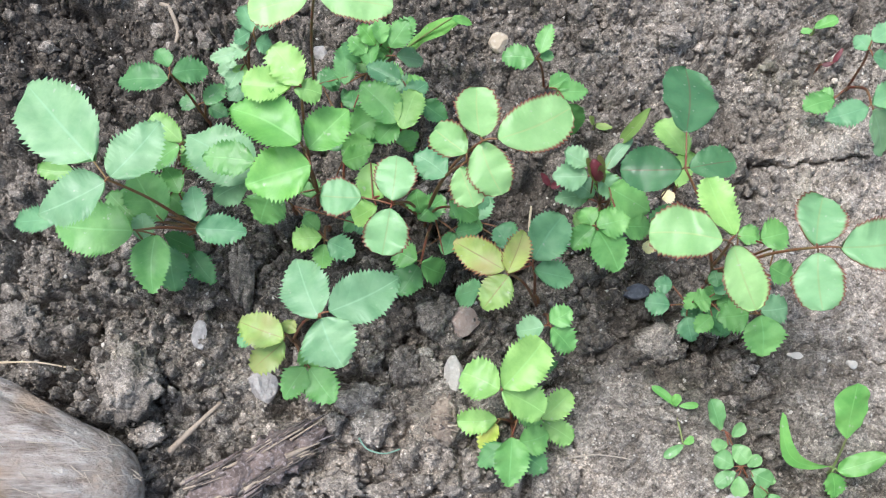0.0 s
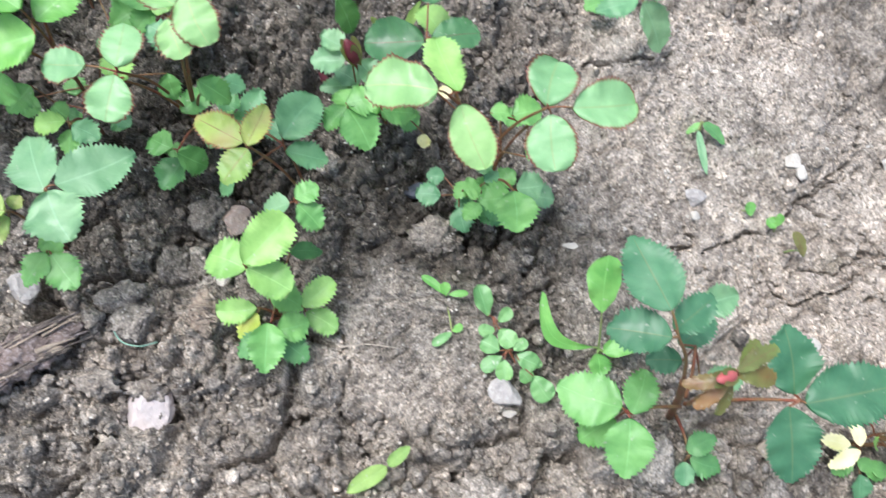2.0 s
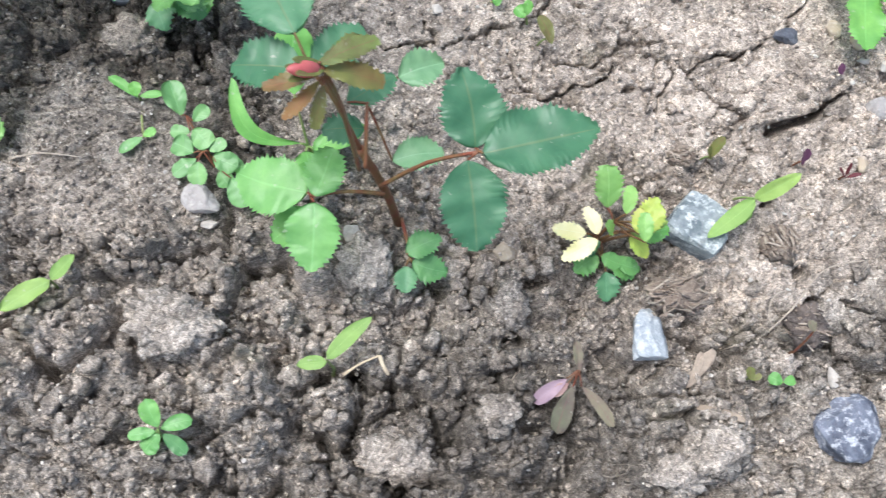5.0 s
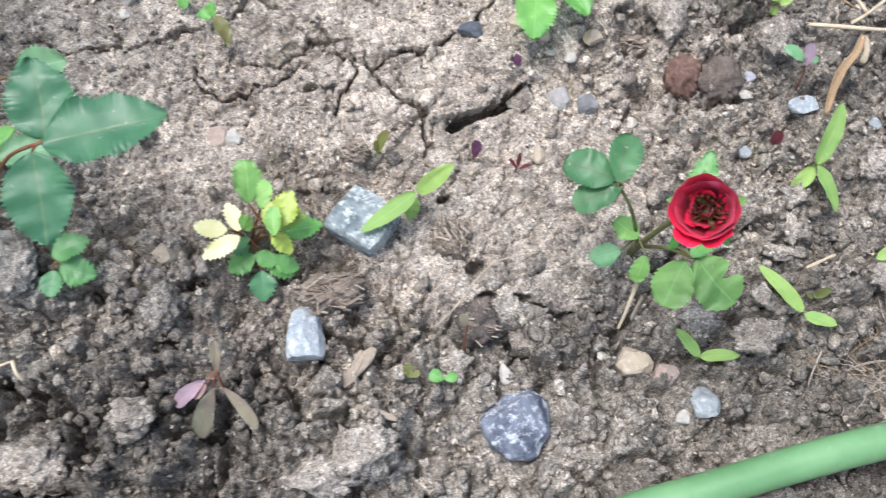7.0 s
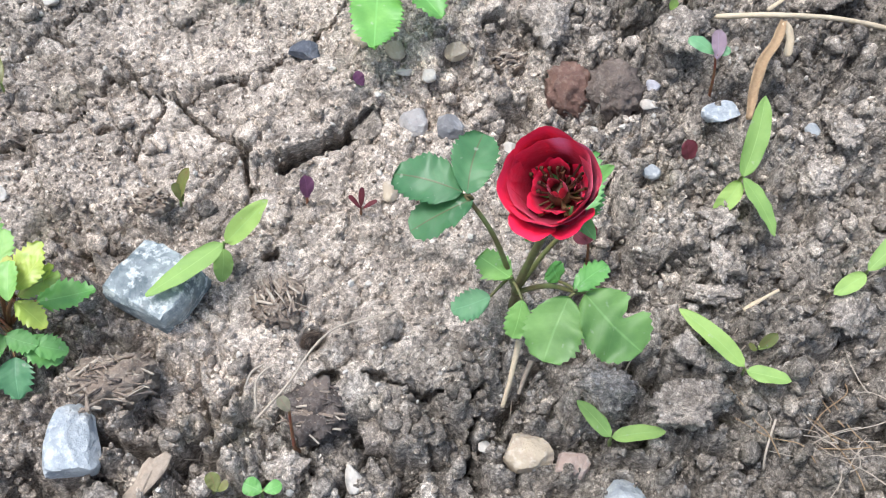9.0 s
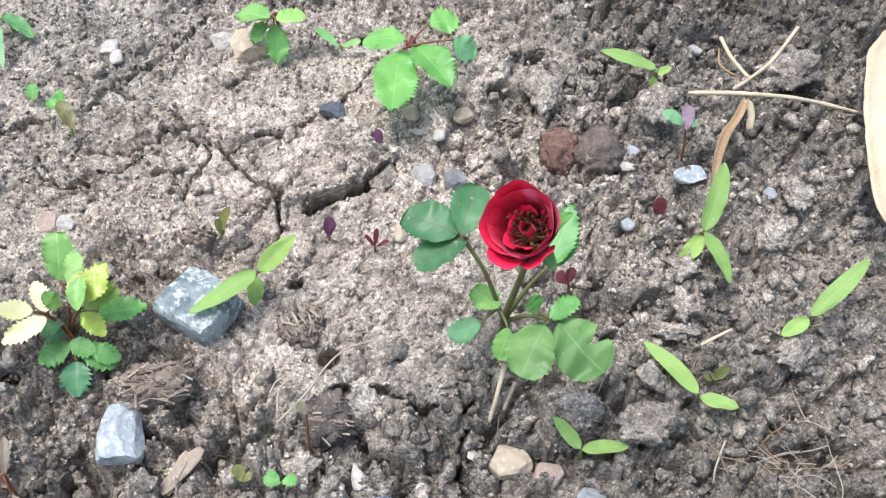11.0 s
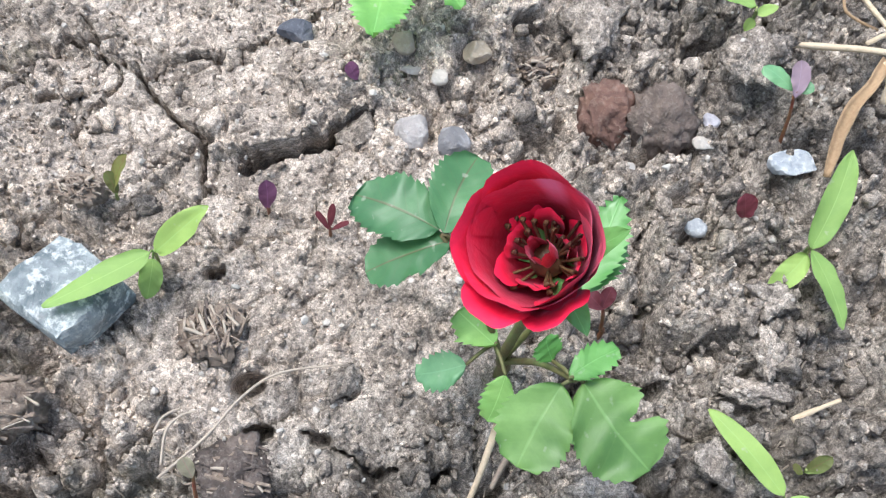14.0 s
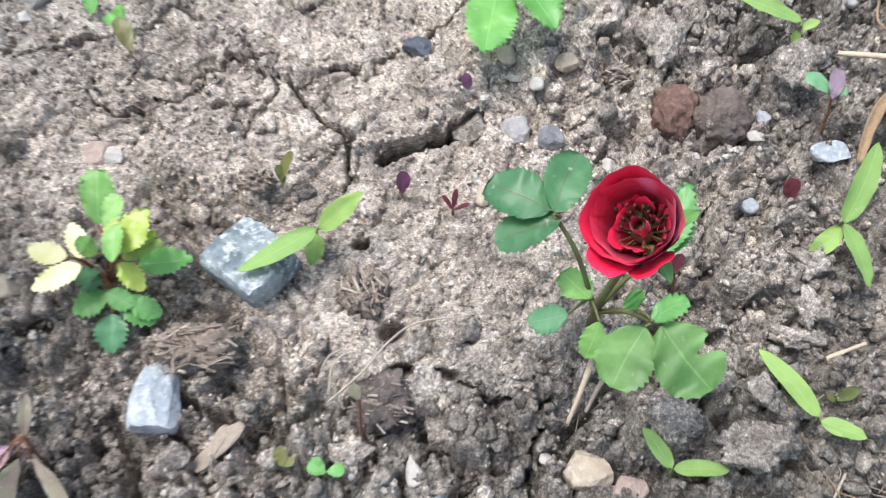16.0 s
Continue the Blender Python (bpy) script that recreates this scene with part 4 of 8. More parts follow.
def flower(p, fork, centre, wide):
    """The open rose: a stem from the fork to the flower, sepals, a cup of broad petals, crumpled inner petals and dry stamens."""
    org = Vector(p.location)
    fork, centre = Vector(fork) - org, Vector(centre) - org
    face = Vector((-0.40, -0.26, 0.87)).normalized()
    tall = wide * 0.74
    foot = centre - face * tall * 0.80
    bm = bmesh.new()
    tube(bm, [Vector((0, 0, -0.004)), fork * 0.6 + Vector((0.001, 0, 0)), fork, fork.lerp(foot, 0.5) + Vector((0.003, 0.004, 0)), foot], 0.0014, 0.0010, 9, 0.05)
    finish("flower_stem", bm, STEM["olive"], p)
    # local x points to the world's right, so that the petals can be placed by their bearing
    east = (Vector((1, 0, 0)) - face * face.x).normalized()
    turn = Matrix((east, face.cross(east), face)).transposed()
    me = bpy.data.meshes.new("flower_head")
    cup = bmesh.new()
    tube(cup, [foot - face * 0.003, foot, foot + face * 0.002], 0.0014, 0.0026, 12)
    cup.to_mesh(me)
    cup.free()
    me.materials.append(STEM["green"])
    head = new("flower_head", me)
    head.parent = p
    tagged(head, "open deep red rose flower")
    rng = random.Random(4)

    def petal(angle, rad, high, spread, lean, curl, seed, mat=None):
        bm = petal_mesh(wide * rad, tall * high, spread, lean, curl, seed)
        bm.transform(Matrix.Translation(foot) @ turn.to_4x4() @ Matrix.Rotation(radians(angle), 4, "Z"))
        finish("petal", bm, mat or PETAL, head)

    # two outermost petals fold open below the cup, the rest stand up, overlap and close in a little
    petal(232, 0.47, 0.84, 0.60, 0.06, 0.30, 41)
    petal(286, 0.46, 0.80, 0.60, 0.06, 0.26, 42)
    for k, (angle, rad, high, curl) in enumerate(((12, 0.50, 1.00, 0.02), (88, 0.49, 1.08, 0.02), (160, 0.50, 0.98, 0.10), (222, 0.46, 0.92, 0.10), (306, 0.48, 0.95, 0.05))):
        petal(angle, rad, high, 0.98, -0.06, curl, 50 + k, PETAL_GLINT if k == 0 else PETAL)
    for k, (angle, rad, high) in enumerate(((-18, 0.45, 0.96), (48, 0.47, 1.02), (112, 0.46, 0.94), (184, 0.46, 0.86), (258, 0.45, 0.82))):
        petal(angle, rad, high, 1.0, -0.12, 0.02, 60 + k, PETAL_GLINT if k == 1 else PETAL)
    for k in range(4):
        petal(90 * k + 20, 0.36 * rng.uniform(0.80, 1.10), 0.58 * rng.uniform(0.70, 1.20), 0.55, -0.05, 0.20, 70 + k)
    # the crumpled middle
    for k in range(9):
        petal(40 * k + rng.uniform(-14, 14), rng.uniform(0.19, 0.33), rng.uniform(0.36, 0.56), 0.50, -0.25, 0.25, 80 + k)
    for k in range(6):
        petal(60 * k + rng.uniform(0, 50), rng.uniform(0.09, 0.15), rng.uniform(0.50, 0.72), 0.75, -0.50, 0.20, 90 + k, PETAL_GLINT if k == 1 else PETAL)
    bm = bmesh.new()
    co, tri = ICO[1]
    vs = [bm.verts.new(foot + face * tall * 0.13 + turn @ (Vector(c) * wide * 0.13)) for c in co]
    for f in tri:
        bm.faces.new([vs[i] for i in f])
    finish("flower_centre", bm, BROWN_STAMEN, head)
    for k in range(30):
        a, r = rng.uniform(0, 6.28), rng.uniform(0.15, 0.32) * wide
        q = foot + turn @ Vector((math.cos(a) * r, math.sin(a) * r, tall * rng.uniform(0.28, 0.48)))
        bm = bmesh.new()
        tube(bm, [foot + turn @ Vector((math.cos(a) * r * 0.3, math.sin(a) * r * 0.3, tall * 0.15)), q, q + turn @ Vector((0.0005, 0, 0.0006))], 0.00018, 0.00048, 5)
        finish("stamen", bm, BROWN_STAMEN, head)
    for k in range(5):
        a = 2 * math.pi * (k + 0.15) / 5
        out = turn @ Vector((math.cos(a), math.sin(a), 0))
        bm = leaf_mesh(foot + out * 0.002, foot + out * wide * 0.58 + face * tall * 0.35, 0.0050, "blade", 960 + k)
        finish("sepal", bm, LEAF["mid"], head)


BROWN_STAMEN = stem_material("dry_stamen", (0.06, 0.028, 0.018), (0.15, 0.095, 0.04))


p = plant("rose_seedling", -0.1123, 0.1727, "broad rose seedling with pale five-part leaves on red stalks")
compound(p, (-0.1043, 0.1570, 0.0450), (-0.1283, 0.1566, 0.1050), "red", [
    ((-0.1344, 0.1643, 0.1060), (-0.1698, 0.2030, 0.1020), 0.0307, "pale", "toothed"),
    ((-0.1271, 0.1572, 0.1060), (-0.1092, 0.1843, 0.1040), 0.0204, "pale", "toothed"),
    ((-0.1294, 0.1560, 0.1040), (-0.1595, 0.1446, 0.0980), 0.0217, "pale", "toothed"),
])
compound(p, (-0.1062, 0.1597, 0.0350), (-0.1294, 0.1513, 0.0580), "red", [
    ((-0.1298, 0.1505, 0.0600), (-0.1681, 0.1547, 0.0550), 0.0247, "mid", "toothed"),
    ((-0.1216, 0.1509, 0.0530), (-0.1217, 0.1238, 0.0500), 0.0178, "mid", "toothed"),
    ((-0.1275, 0.1488, 0.0500), (-0.1302, 0.1630, 0.0500), 0.0106, "pale", "toothed"),
])
compound(p, (-0.1004, 0.1551, 0.0500), (-0.0964, 0.1473, 0.0750), "red", [
    ((-0.0965, 0.1442, 0.0800), (-0.0744, 0.1434, 0.0780), 0.0134, "teal", "toothed"),
    ((-0.0978, 0.1511, 0.0700), (-0.1022, 0.1680, 0.0720), 0.0112, "teal", "toothed"),
])
compound(p, (-0.1129, 0.1703, 0.0043), (-0.1270, 0.1617, 0.0092), "red", [
    ((-0.1275, 0.1604, 0.0092), (-0.1241, 0.1381, 0.0032), 0.0185, "dark", "toothed"),
    ((-0.1169, 0.1593, 0.0045), (-0.1044, 0.1432, 0.0005), 0.0123, "dark", "toothed"),
    ((-0.1243, 0.1591, 0.0300), (-0.1122, 0.1585, 0.0097), 0.0096, "dark", "toothed"),
])
compound(p, (-0.1082, 0.1639, 0.0300), (-0.1250, 0.1641, 0.0450), "red", [
    ((-0.1212, 0.1606, 0.0450), (-0.1361, 0.1844, 0.0500), 0.0211, "mid", "toothed"),
    ((-0.1328, 0.1616, 0.0400), (-0.1490, 0.1756, 0.0450), 0.0152, "mid", "toothed"),
])
compound(p, (-0.1095, 0.1633, 0.0300), (-0.1730, 0.1662, 0.0350), "red", [
    ((-0.1743, 0.1659, 0.0350), (-0.1996, 0.1665, 0.0300), 0.0127, "teal", "toothed"),
    ((-0.1646, 0.1846, 0.0500), (-0.1819, 0.1856, 0.0500), 0.0092, "lime", "toothed"),
])
p = plant("rose_seedling", -0.1263, 0.2232, "small lime rose seedling among taller leaves")
compound(p, (-0.1218, 0.2163, 0.0037), (-0.1142, 0.1992, 0.0500), "red", [
    ((-0.1142, 0.1998, 0.0500), (-0.1293, 0.2118, 0.0550), 0.0104, "lime", "toothed"),
    ((-0.1151, 0.1980, 0.0500), (-0.1308, 0.1884, 0.0450), 0.0132, "mid", "toothed"),
    ((-0.1131, 0.1991, 0.0450), (-0.1080, 0.1899, 0.0400), 0.0111, "mid", "toothed"),
])
compound(p, (-0.1239, 0.2135, -0.0064), (-0.1162, 0.1772, 0.0380), "red", [
    ((-0.1157, 0.1769, 0.0400), (-0.1247, 0.1910, 0.0400), 0.0100, "mid", "toothed"),
    ((-0.1125, 0.1699, 0.0300), (-0.1235, 0.1807, 0.0300), 0.0118, "mid", "toothed"),
])
p = plant("rose_seedling", -0.1189, 0.2429, "dark green rose seedling on damp soil")
compound(p, (-0.1172, 0.2400, -0.0058), (-0.1233, 0.2375, 0.0500), "red", [
    ((-0.1238, 0.2340, 0.0500), (-0.1512, 0.2365, 0.0450), 0.0152, "dark", "toothed"),
    ((-0.1222, 0.2375, 0.0500), (-0.1054, 0.2430, 0.0450), 0.0130, "dark", "toothed"),
    ((-0.1239, 0.2410, 0.0500), (-0.1310, 0.2509, 0.0500), 0.0091, "dark", "toothed"),
])
compound(p, (-0.1180, 0.2424, -0.0058), (-0.1142, 0.2433, 0.0093), "red", [
    ((-0.1094, 0.2305, 0.0300), (-0.1016, 0.2436, 0.0300), 0.0105, "dark", "toothed"),
    ((-0.1140, 0.2425, 0.0043), (-0.1031, 0.2370, 0.0045), 0.0092, "dark", "toothed"),
    ((-0.1208, 0.2432, 0.0041), (-0.1304, 0.2473, 0.0040), 0.0093, "dark", "toothed"),
])
p = plant("rose_seedling", -0.0967, 0.2703, "small blue-green rose seedling with rounded leaflets")
compound(p, (-0.0952, 0.2677, -0.0043), (-0.0835, 0.2611, 0.0500), "red", [
    ((-0.0835, 0.2611, 0.0500), (-0.0902, 0.2770, 0.0500), 0.0109, "teal", "toothed"),
    ((-0.0847, 0.2618, 0.0500), (-0.0940, 0.2588, 0.0450), 0.0086, "teal", "toothed"),
    ((-0.0823, 0.2651, 0.0500), (-0.0724, 0.2665, 0.0500), 0.0081, "teal", "toothed"),
    ((-0.0828, 0.2589, 0.0450), (-0.0746, 0.2587, 0.0400), 0.0099, "teal", "toothed"),
])
compound(p, (-0.0960, 0.2702, -0.0043), (-0.0900, 0.2546, 0.0400), "red", [
    ((-0.0913, 0.2562, 0.0400), (-0.1072, 0.2524, 0.0400), 0.0081, "pale", "toothed"),
    ((-0.0864, 0.2581, 0.0420), (-0.0986, 0.2538, 0.0400), 0.0093, "pale", "toothed"),
])
compound(p, (-0.0962, 0.2684, -0.0043), (-0.0927, 0.2507, 0.0300), "red", [
    ((-0.0922, 0.2517, 0.0300), (-0.0985, 0.2404, 0.0300), 0.0094, "pale", "toothed"),
    ((-0.0970, 0.2533, 0.0101), (-0.1020, 0.2439, 0.0097), 0.0086, "pale", "toothed"),
    ((-0.0906, 0.2544, 0.0300), (-0.0947, 0.2450, 0.0300), 0.0077, "lime", "toothed"),
])
p = plant("rose_seedling", -0.0557, 0.1966, "leafy rose seedling with large serrated bright green leaflets")
compound(p, (-0.0548, 0.1956, 0.0054), (-0.0498, 0.1785, 0.0900), "red", [
    ((-0.0497, 0.1755, 0.1020), (-0.0810, 0.1926, 0.1040), 0.0232, "bright", "toothed"),
    ((-0.0459, 0.1691, 0.0930), (-0.0745, 0.1607, 0.0910), 0.0240, "bright", "toothed"),
    ((-0.0476, 0.1780, 0.0900), (-0.0305, 0.1975, 0.0900), 0.0190, "bright", "toothed"),
])
compound(p, (-0.0561, 0.1982, 0.0053), (-0.0720, 0.1729, 0.0840), "red", [
    ((-0.0713, 0.1728, 0.0880), (-0.0945, 0.1753, 0.0880), 0.0159, "mid", "toothed"),
    ((-0.0762, 0.1758, 0.0660), (-0.1097, 0.1988, 0.0620), 0.0285, "pale", "toothed"),
    ((-0.0787, 0.1749, 0.0600), (-0.0984, 0.1703, 0.0500), 0.0160, "pale", "toothed"),
    ((-0.0666, 0.1643, 0.0700), (-0.0726, 0.1554, 0.0580), 0.0192, "mid", "toothed"),
])
compound(p, (-0.0513, 0.1858, 0.0500), (-0.0498, 0.1993, 0.1080), "red", [
    ((-0.0498, 0.1985, 0.1100), (-0.0622, 0.2149, 0.1150), 0.0154, "lime", "toothed"),
    ((-0.0535, 0.1999, 0.1080), (-0.0754, 0.2002, 0.1080), 0.0155, "lime", "toothed"),
    ((-0.0527, 0.1982, 0.1080), (-0.0409, 0.1972, 0.1050), 0.0107, "lime", "toothed"),
])
p = plant("rose_seedling", -0.0589, 0.2565, "tall rose shoot with a straight red stem")
compound(p, (-0.0590, 0.2586, -0.0136), (-0.0436, 0.2342, 0.1250), "red", [
    ((-0.0457, 0.2312, 0.1270), (-0.0717, 0.2256, 0.1250), 0.0185, "red", "toothed"),
    ((-0.0409, 0.2312, 0.1270), (-0.0100, 0.2285, 0.1250), 0.0186, "red", "toothed"),
    ((-0.0433, 0.2344, 0.1280), (-0.0443, 0.2642, 0.1300), 0.0202, "red", "toothed"),
])
p = plant("rose_seedling", -0.0157, 0.2748, "bushy rose seedling with many small leaves")
compound(p, (-0.0160, 0.2777, -0.0118), (-0.0149, 0.2625, 0.0300), "red", [
    ((-0.0154, 0.2615, 0.0300), (-0.0278, 0.2789, 0.0300), 0.0108, "mid", "toothed"),
    ((-0.0148, 0.2620, 0.0320), (-0.0197, 0.2772, 0.0350), 0.0090, "mid", "toothed"),
    ((-0.0141, 0.2616, 0.0350), (-0.0029, 0.2783, 0.0400), 0.0130, "mid", "toothed"),
    ((-0.0160, 0.2625, 0.0300), (-0.0264, 0.2713, 0.0300), 0.0102, "mid", "toothed"),
])
compound(p, (-0.0163, 0.2777, -0.0118), (-0.0166, 0.2598, 0.0300), "red", [
    ((-0.0166, 0.2591, 0.0300), (-0.0352, 0.2637, 0.0300), 0.0125, "mid", "toothed"),
    ((-0.0112, 0.2599, 0.0300), (0.0044, 0.2672, 0.0129), 0.0110, "pale", "toothed"),
    ((-0.0185, 0.2671, 0.0127), (-0.0311, 0.2631, 0.0073), 0.0106, "dark", "toothed"),
    ((-0.0148, 0.2598, 0.0300), (-0.0221, 0.2641, 0.0155), 0.0121, "mid", "toothed"),
])
p = plant("dock_weed", -0.0080, 0.2871, "weed with one long curled bright green leaf")
compound(p, (-0.0080, 0.2878, -0.0111), (-0.0063, 0.2776, 0.0084), "green", [
    ((-0.0069, 0.2776, 0.0083), (0.0192, 0.2714, 0.0500), 0.0115, "bright", "blade"),
    ((0.0175, 0.2708, 0.0500), (0.0288, 0.2707, 0.0450), 0.0052, "bright", "blade"),
])
p = plant("rose_seedling", -0.0062, 0.2330, "rose seedling with crowded mid green leaflets")
compound(p, (-0.0063, 0.2361, -0.0134), (-0.0092, 0.2140, 0.0450), "red", [
    ((-0.0094, 0.2115, 0.0500), (-0.0285, 0.2326, 0.0500), 0.0190, "mid", "toothed"),
    ((-0.0074, 0.2072, 0.0500), (-0.0008, 0.2269, 0.0550), 0.0144, "lime", "toothed"),
    ((-0.0092, 0.2146, 0.0450), (-0.0199, 0.2051, 0.0400), 0.0130, "mid", "toothed"),
])
compound(p, (-0.0063, 0.2354, -0.0134), (-0.0142, 0.2185, 0.0300), "red", [
    ((-0.0147, 0.2241, 0.0350), (-0.0344, 0.2149, 0.0300), 0.0185, "mid", "toothed"),
    ((-0.0222, 0.2086, 0.0300), (-0.0387, 0.2034, 0.0300), 0.0138, "mid", "toothed"),
    ((-0.0053, 0.2259, 0.0064), (-0.0034, 0.2159, 0.0062), 0.0079, "bright", "toothed"),
])
compound(p, (-0.0063, 0.2375, -0.0133), (0.0008, 0.2300, 0.0350), "red", [
    ((0.0014, 0.2280, 0.0400), (0.0153, 0.2198, 0.0350), 0.0109, "dark", "toothed"),
    ((-0.0077, 0.2278, 0.0450), (0.0051, 0.2366, 0.0450), 0.0103, "teal", "toothed"),
    ((-0.0084, 0.2382, 0.0400), (-0.0266, 0.2492, 0.0400), 0.0122, "teal", "toothed"),
    ((-0.0099, 0.2425, 0.0400), (-0.0141, 0.2327, 0.0400), 0.0098, "pale", "toothed"),
])
p = plant("rose_seedling", 0.0040, 0.1822, "tall rose seedling with pale leaves edged in red")
compound(p, (0.0034, 0.1817, -0.0036), (0.0254, 0.1573, 0.1430), "red", [
    ((0.0309, 0.1566, 0.1460), (0.0603, 0.1712, 0.1450), 0.0211, "red", "toothed"),
    ((0.0245, 0.1585, 0.1430), (0.0238, 0.1808, 0.1420), 0.0179, "red", "toothed"),
    ((0.0248, 0.1585, 0.1390), (0.0333, 0.1390, 0.1350), 0.0174, "red", "toothed"),
])
compound(p, (0.0031, 0.1817, -0.0037), (0.0199, 0.1544, 0.1300), "red", [
    ((0.0198, 0.1569, 0.1320), (0.0070, 0.1686, 0.1300), 0.0147, "red", "toothed"),
    ((0.0171, 0.1511, 0.1320), (0.0228, 0.1362, 0.1280), 0.0141, "red", "toothed"),
    ((0.0130, 0.1654, 0.0900), (-0.0009, 0.1761, 0.0900), 0.0144, "teal", "toothed"),
])
compound(p, (0.0037, 0.1807, -0.0036), (-0.0101, 0.1500, 0.0950), "red", [
    ((-0.0105, 0.1506, 0.0980), (-0.0085, 0.1714, 0.1000), 0.0183, "rimmed", "toothed"),
    ((-0.0234, 0.1531, 0.0950), (-0.0412, 0.1543, 0.0950), 0.0178, "rimmed", "toothed"),
    ((-0.0110, 0.1474, 0.0970), (-0.0140, 0.1277, 0.0950), 0.0195, "rimmed", "toothed"),
])
compound(p, (0.0040, 0.1807, -0.0036), (0.0167, 0.1668, 0.0500), "red", [
    ((0.0154, 0.1663, 0.0600), (0.0301, 0.1605, 0.0500), 0.0122, "mid", "toothed"),
    ((0.0244, 0.1715, 0.0500), (0.0355, 0.1706, 0.0450), 0.0098, "teal", "toothed"),
])
compound(p, (0.0034, 0.1801, -0.0036), (-0.0205, 0.1672, 0.0600), "red", [
    ((-0.0219, 0.1851, 0.0600), (-0.0200, 0.1667, 0.0600), 0.0149, "lime", "toothed"),
    ((-0.0189, 0.1633, 0.0600), (-0.0310, 0.1603, 0.0500), 0.0122, "lime", "toothed"),
    ((-0.0008, 0.1758, 0.0500), (0.0019, 0.1665, 0.0400), 0.0109, "mid", "toothed"),
])
p = plant("rose_seedling", -0.0489, 0.1799, "small seedling with round lime leaflets")
compound(p, (-0.0478, 0.1762, -0.0042), (-0.0434, 0.1507, 0.0480), "red", [
    ((-0.0446, 0.1511, 0.0500), (-0.0588, 0.1497, 0.0500), 0.0122, "lime", "toothed"),
    ((-0.0418, 0.1489, 0.0500), (-0.0291, 0.1429, 0.0480), 0.0127, "teal", "toothed"),
    ((-0.0439, 0.1495, 0.0450), (-0.0456, 0.1387, 0.0400), 0.0102, "mid", "toothed"),
    ((-0.0472, 0.1582, 0.0400), (-0.0548, 0.1651, 0.0400), 0.0098, "mid", "toothed"),
])
p = plant("rose_seedling", 0.0077, 0.1806, "small rose seedling with rounded toothed leaflets")
compound(p, (0.0071, 0.1792, -0.0136), (0.0020, 0.1455, 0.0300), "red", [
    ((0.0001, 0.1454, 0.0320), (-0.0116, 0.1525, 0.0300), 0.0133, "mid", "toothed"),
    ((0.0020, 0.1440, 0.0310), (0.0148, 0.1433, 0.0159), 0.0134, "mid", "toothed"),
    ((0.0005, 0.1494, 0.0124), (-0.0097, 0.1351, 0.0081), 0.0167, "dark", "toothed"),
])
p = plant("rose_seedling", -0.0634, 0.1157, "rose seedling with three broad blue-green leaflets")
compound(p, (-0.0626, 0.1145, -0.0017), (-0.0415, 0.1074, 0.0740), "red", [
    ((-0.0423, 0.1059, 0.0730), (-0.0542, 0.1346, 0.0700), 0.0213, "pale", "toothed"),
    ((-0.0376, 0.1081, 0.0750), (-0.0072, 0.1255, 0.0700), 0.0222, "pale", "toothed"),
    ((-0.0410, 0.1054, 0.0740), (-0.0310, 0.0850, 0.0700), 0.0243, "pale", "toothed"),
])
compound(p, (-0.0623, 0.1115, 0.0085), (-0.0568, 0.0993, 0.0680), "red", [
    ((-0.0560, 0.0961, 0.0760), (-0.0763, 0.1043, 0.0740), 0.0150, "bronze", "toothed"),
    ((-0.0568, 0.0961, 0.0700), (-0.0713, 0.0845, 0.0650), 0.0127, "bronze", "toothed"),
    ((-0.0563, 0.1003, 0.0680), (-0.0532, 0.1059, 0.0700), 0.0069, "bronze", "toothed"),
    ((-0.0716, 0.1007, 0.0600), (-0.0804, 0.0999, 0.0550), 0.0090, "teal", "toothed"),
])
compound(p, (-0.0637, 0.1157, -0.0118), (-0.0517, 0.0946, 0.0340), "red", [
    ((-0.0515, 0.0919, 0.0370), (-0.0616, 0.0777, 0.0340), 0.0136, "mid", "toothed"),
    ((-0.0493, 0.0913, 0.0370), (-0.0376, 0.0759, 0.0340), 0.0157, "mid", "toothed"),
    ((-0.0535, 0.0997, 0.0400), (-0.0459, 0.0917, 0.0350), 0.0110, "mid", "toothed"),
])
p = plant("rose_seedling", 0.0639, 0.1348, "rose seedling with yellowish leaves flushed red")
compound(p, (0.0634, 0.1370, -0.0119), (0.0398, 0.1274, 0.0720), "red", [
    ((0.0389, 0.1279, 0.0730), (0.0162, 0.1431, 0.0700), 0.0156, "flushed", "toothed"),
    ((0.0401, 0.1263, 0.0730), (0.0483, 0.1463, 0.0750), 0.0120, "flushed", "toothed"),
    ((0.0407, 0.1256, 0.0720), (0.0290, 0.1117, 0.0680), 0.0150, "bronze", "toothed"),
])
compound(p, (0.0611, 0.1382, -0.0019), (0.0539, 0.1374, 0.0520), "red", [
    ((0.0541, 0.1382, 0.0570), (0.0701, 0.1609, 0.0570), 0.0205, "teal", "toothed"),
    ((0.0548, 0.1352, 0.0500), (0.0745, 0.1327, 0.0450), 0.0138, "teal", "toothed"),
    ((0.0437, 0.1452, 0.0500), (0.0376, 0.1571, 0.0500), 0.0112, "teal", "toothed"),
    ((0.0314, 0.1323, 0.0300), (0.0171, 0.1342, 0.0134), 0.0134, "teal", "toothed"),
    ((0.0344, 0.1716, 0.0066), (0.0211, 0.1747, 0.0065), 0.0106, "dark", "toothed"),
])
p = plant("rose_seedling", 0.0660, 0.1285, "tiny rose seedling with pale toothed leaflets")
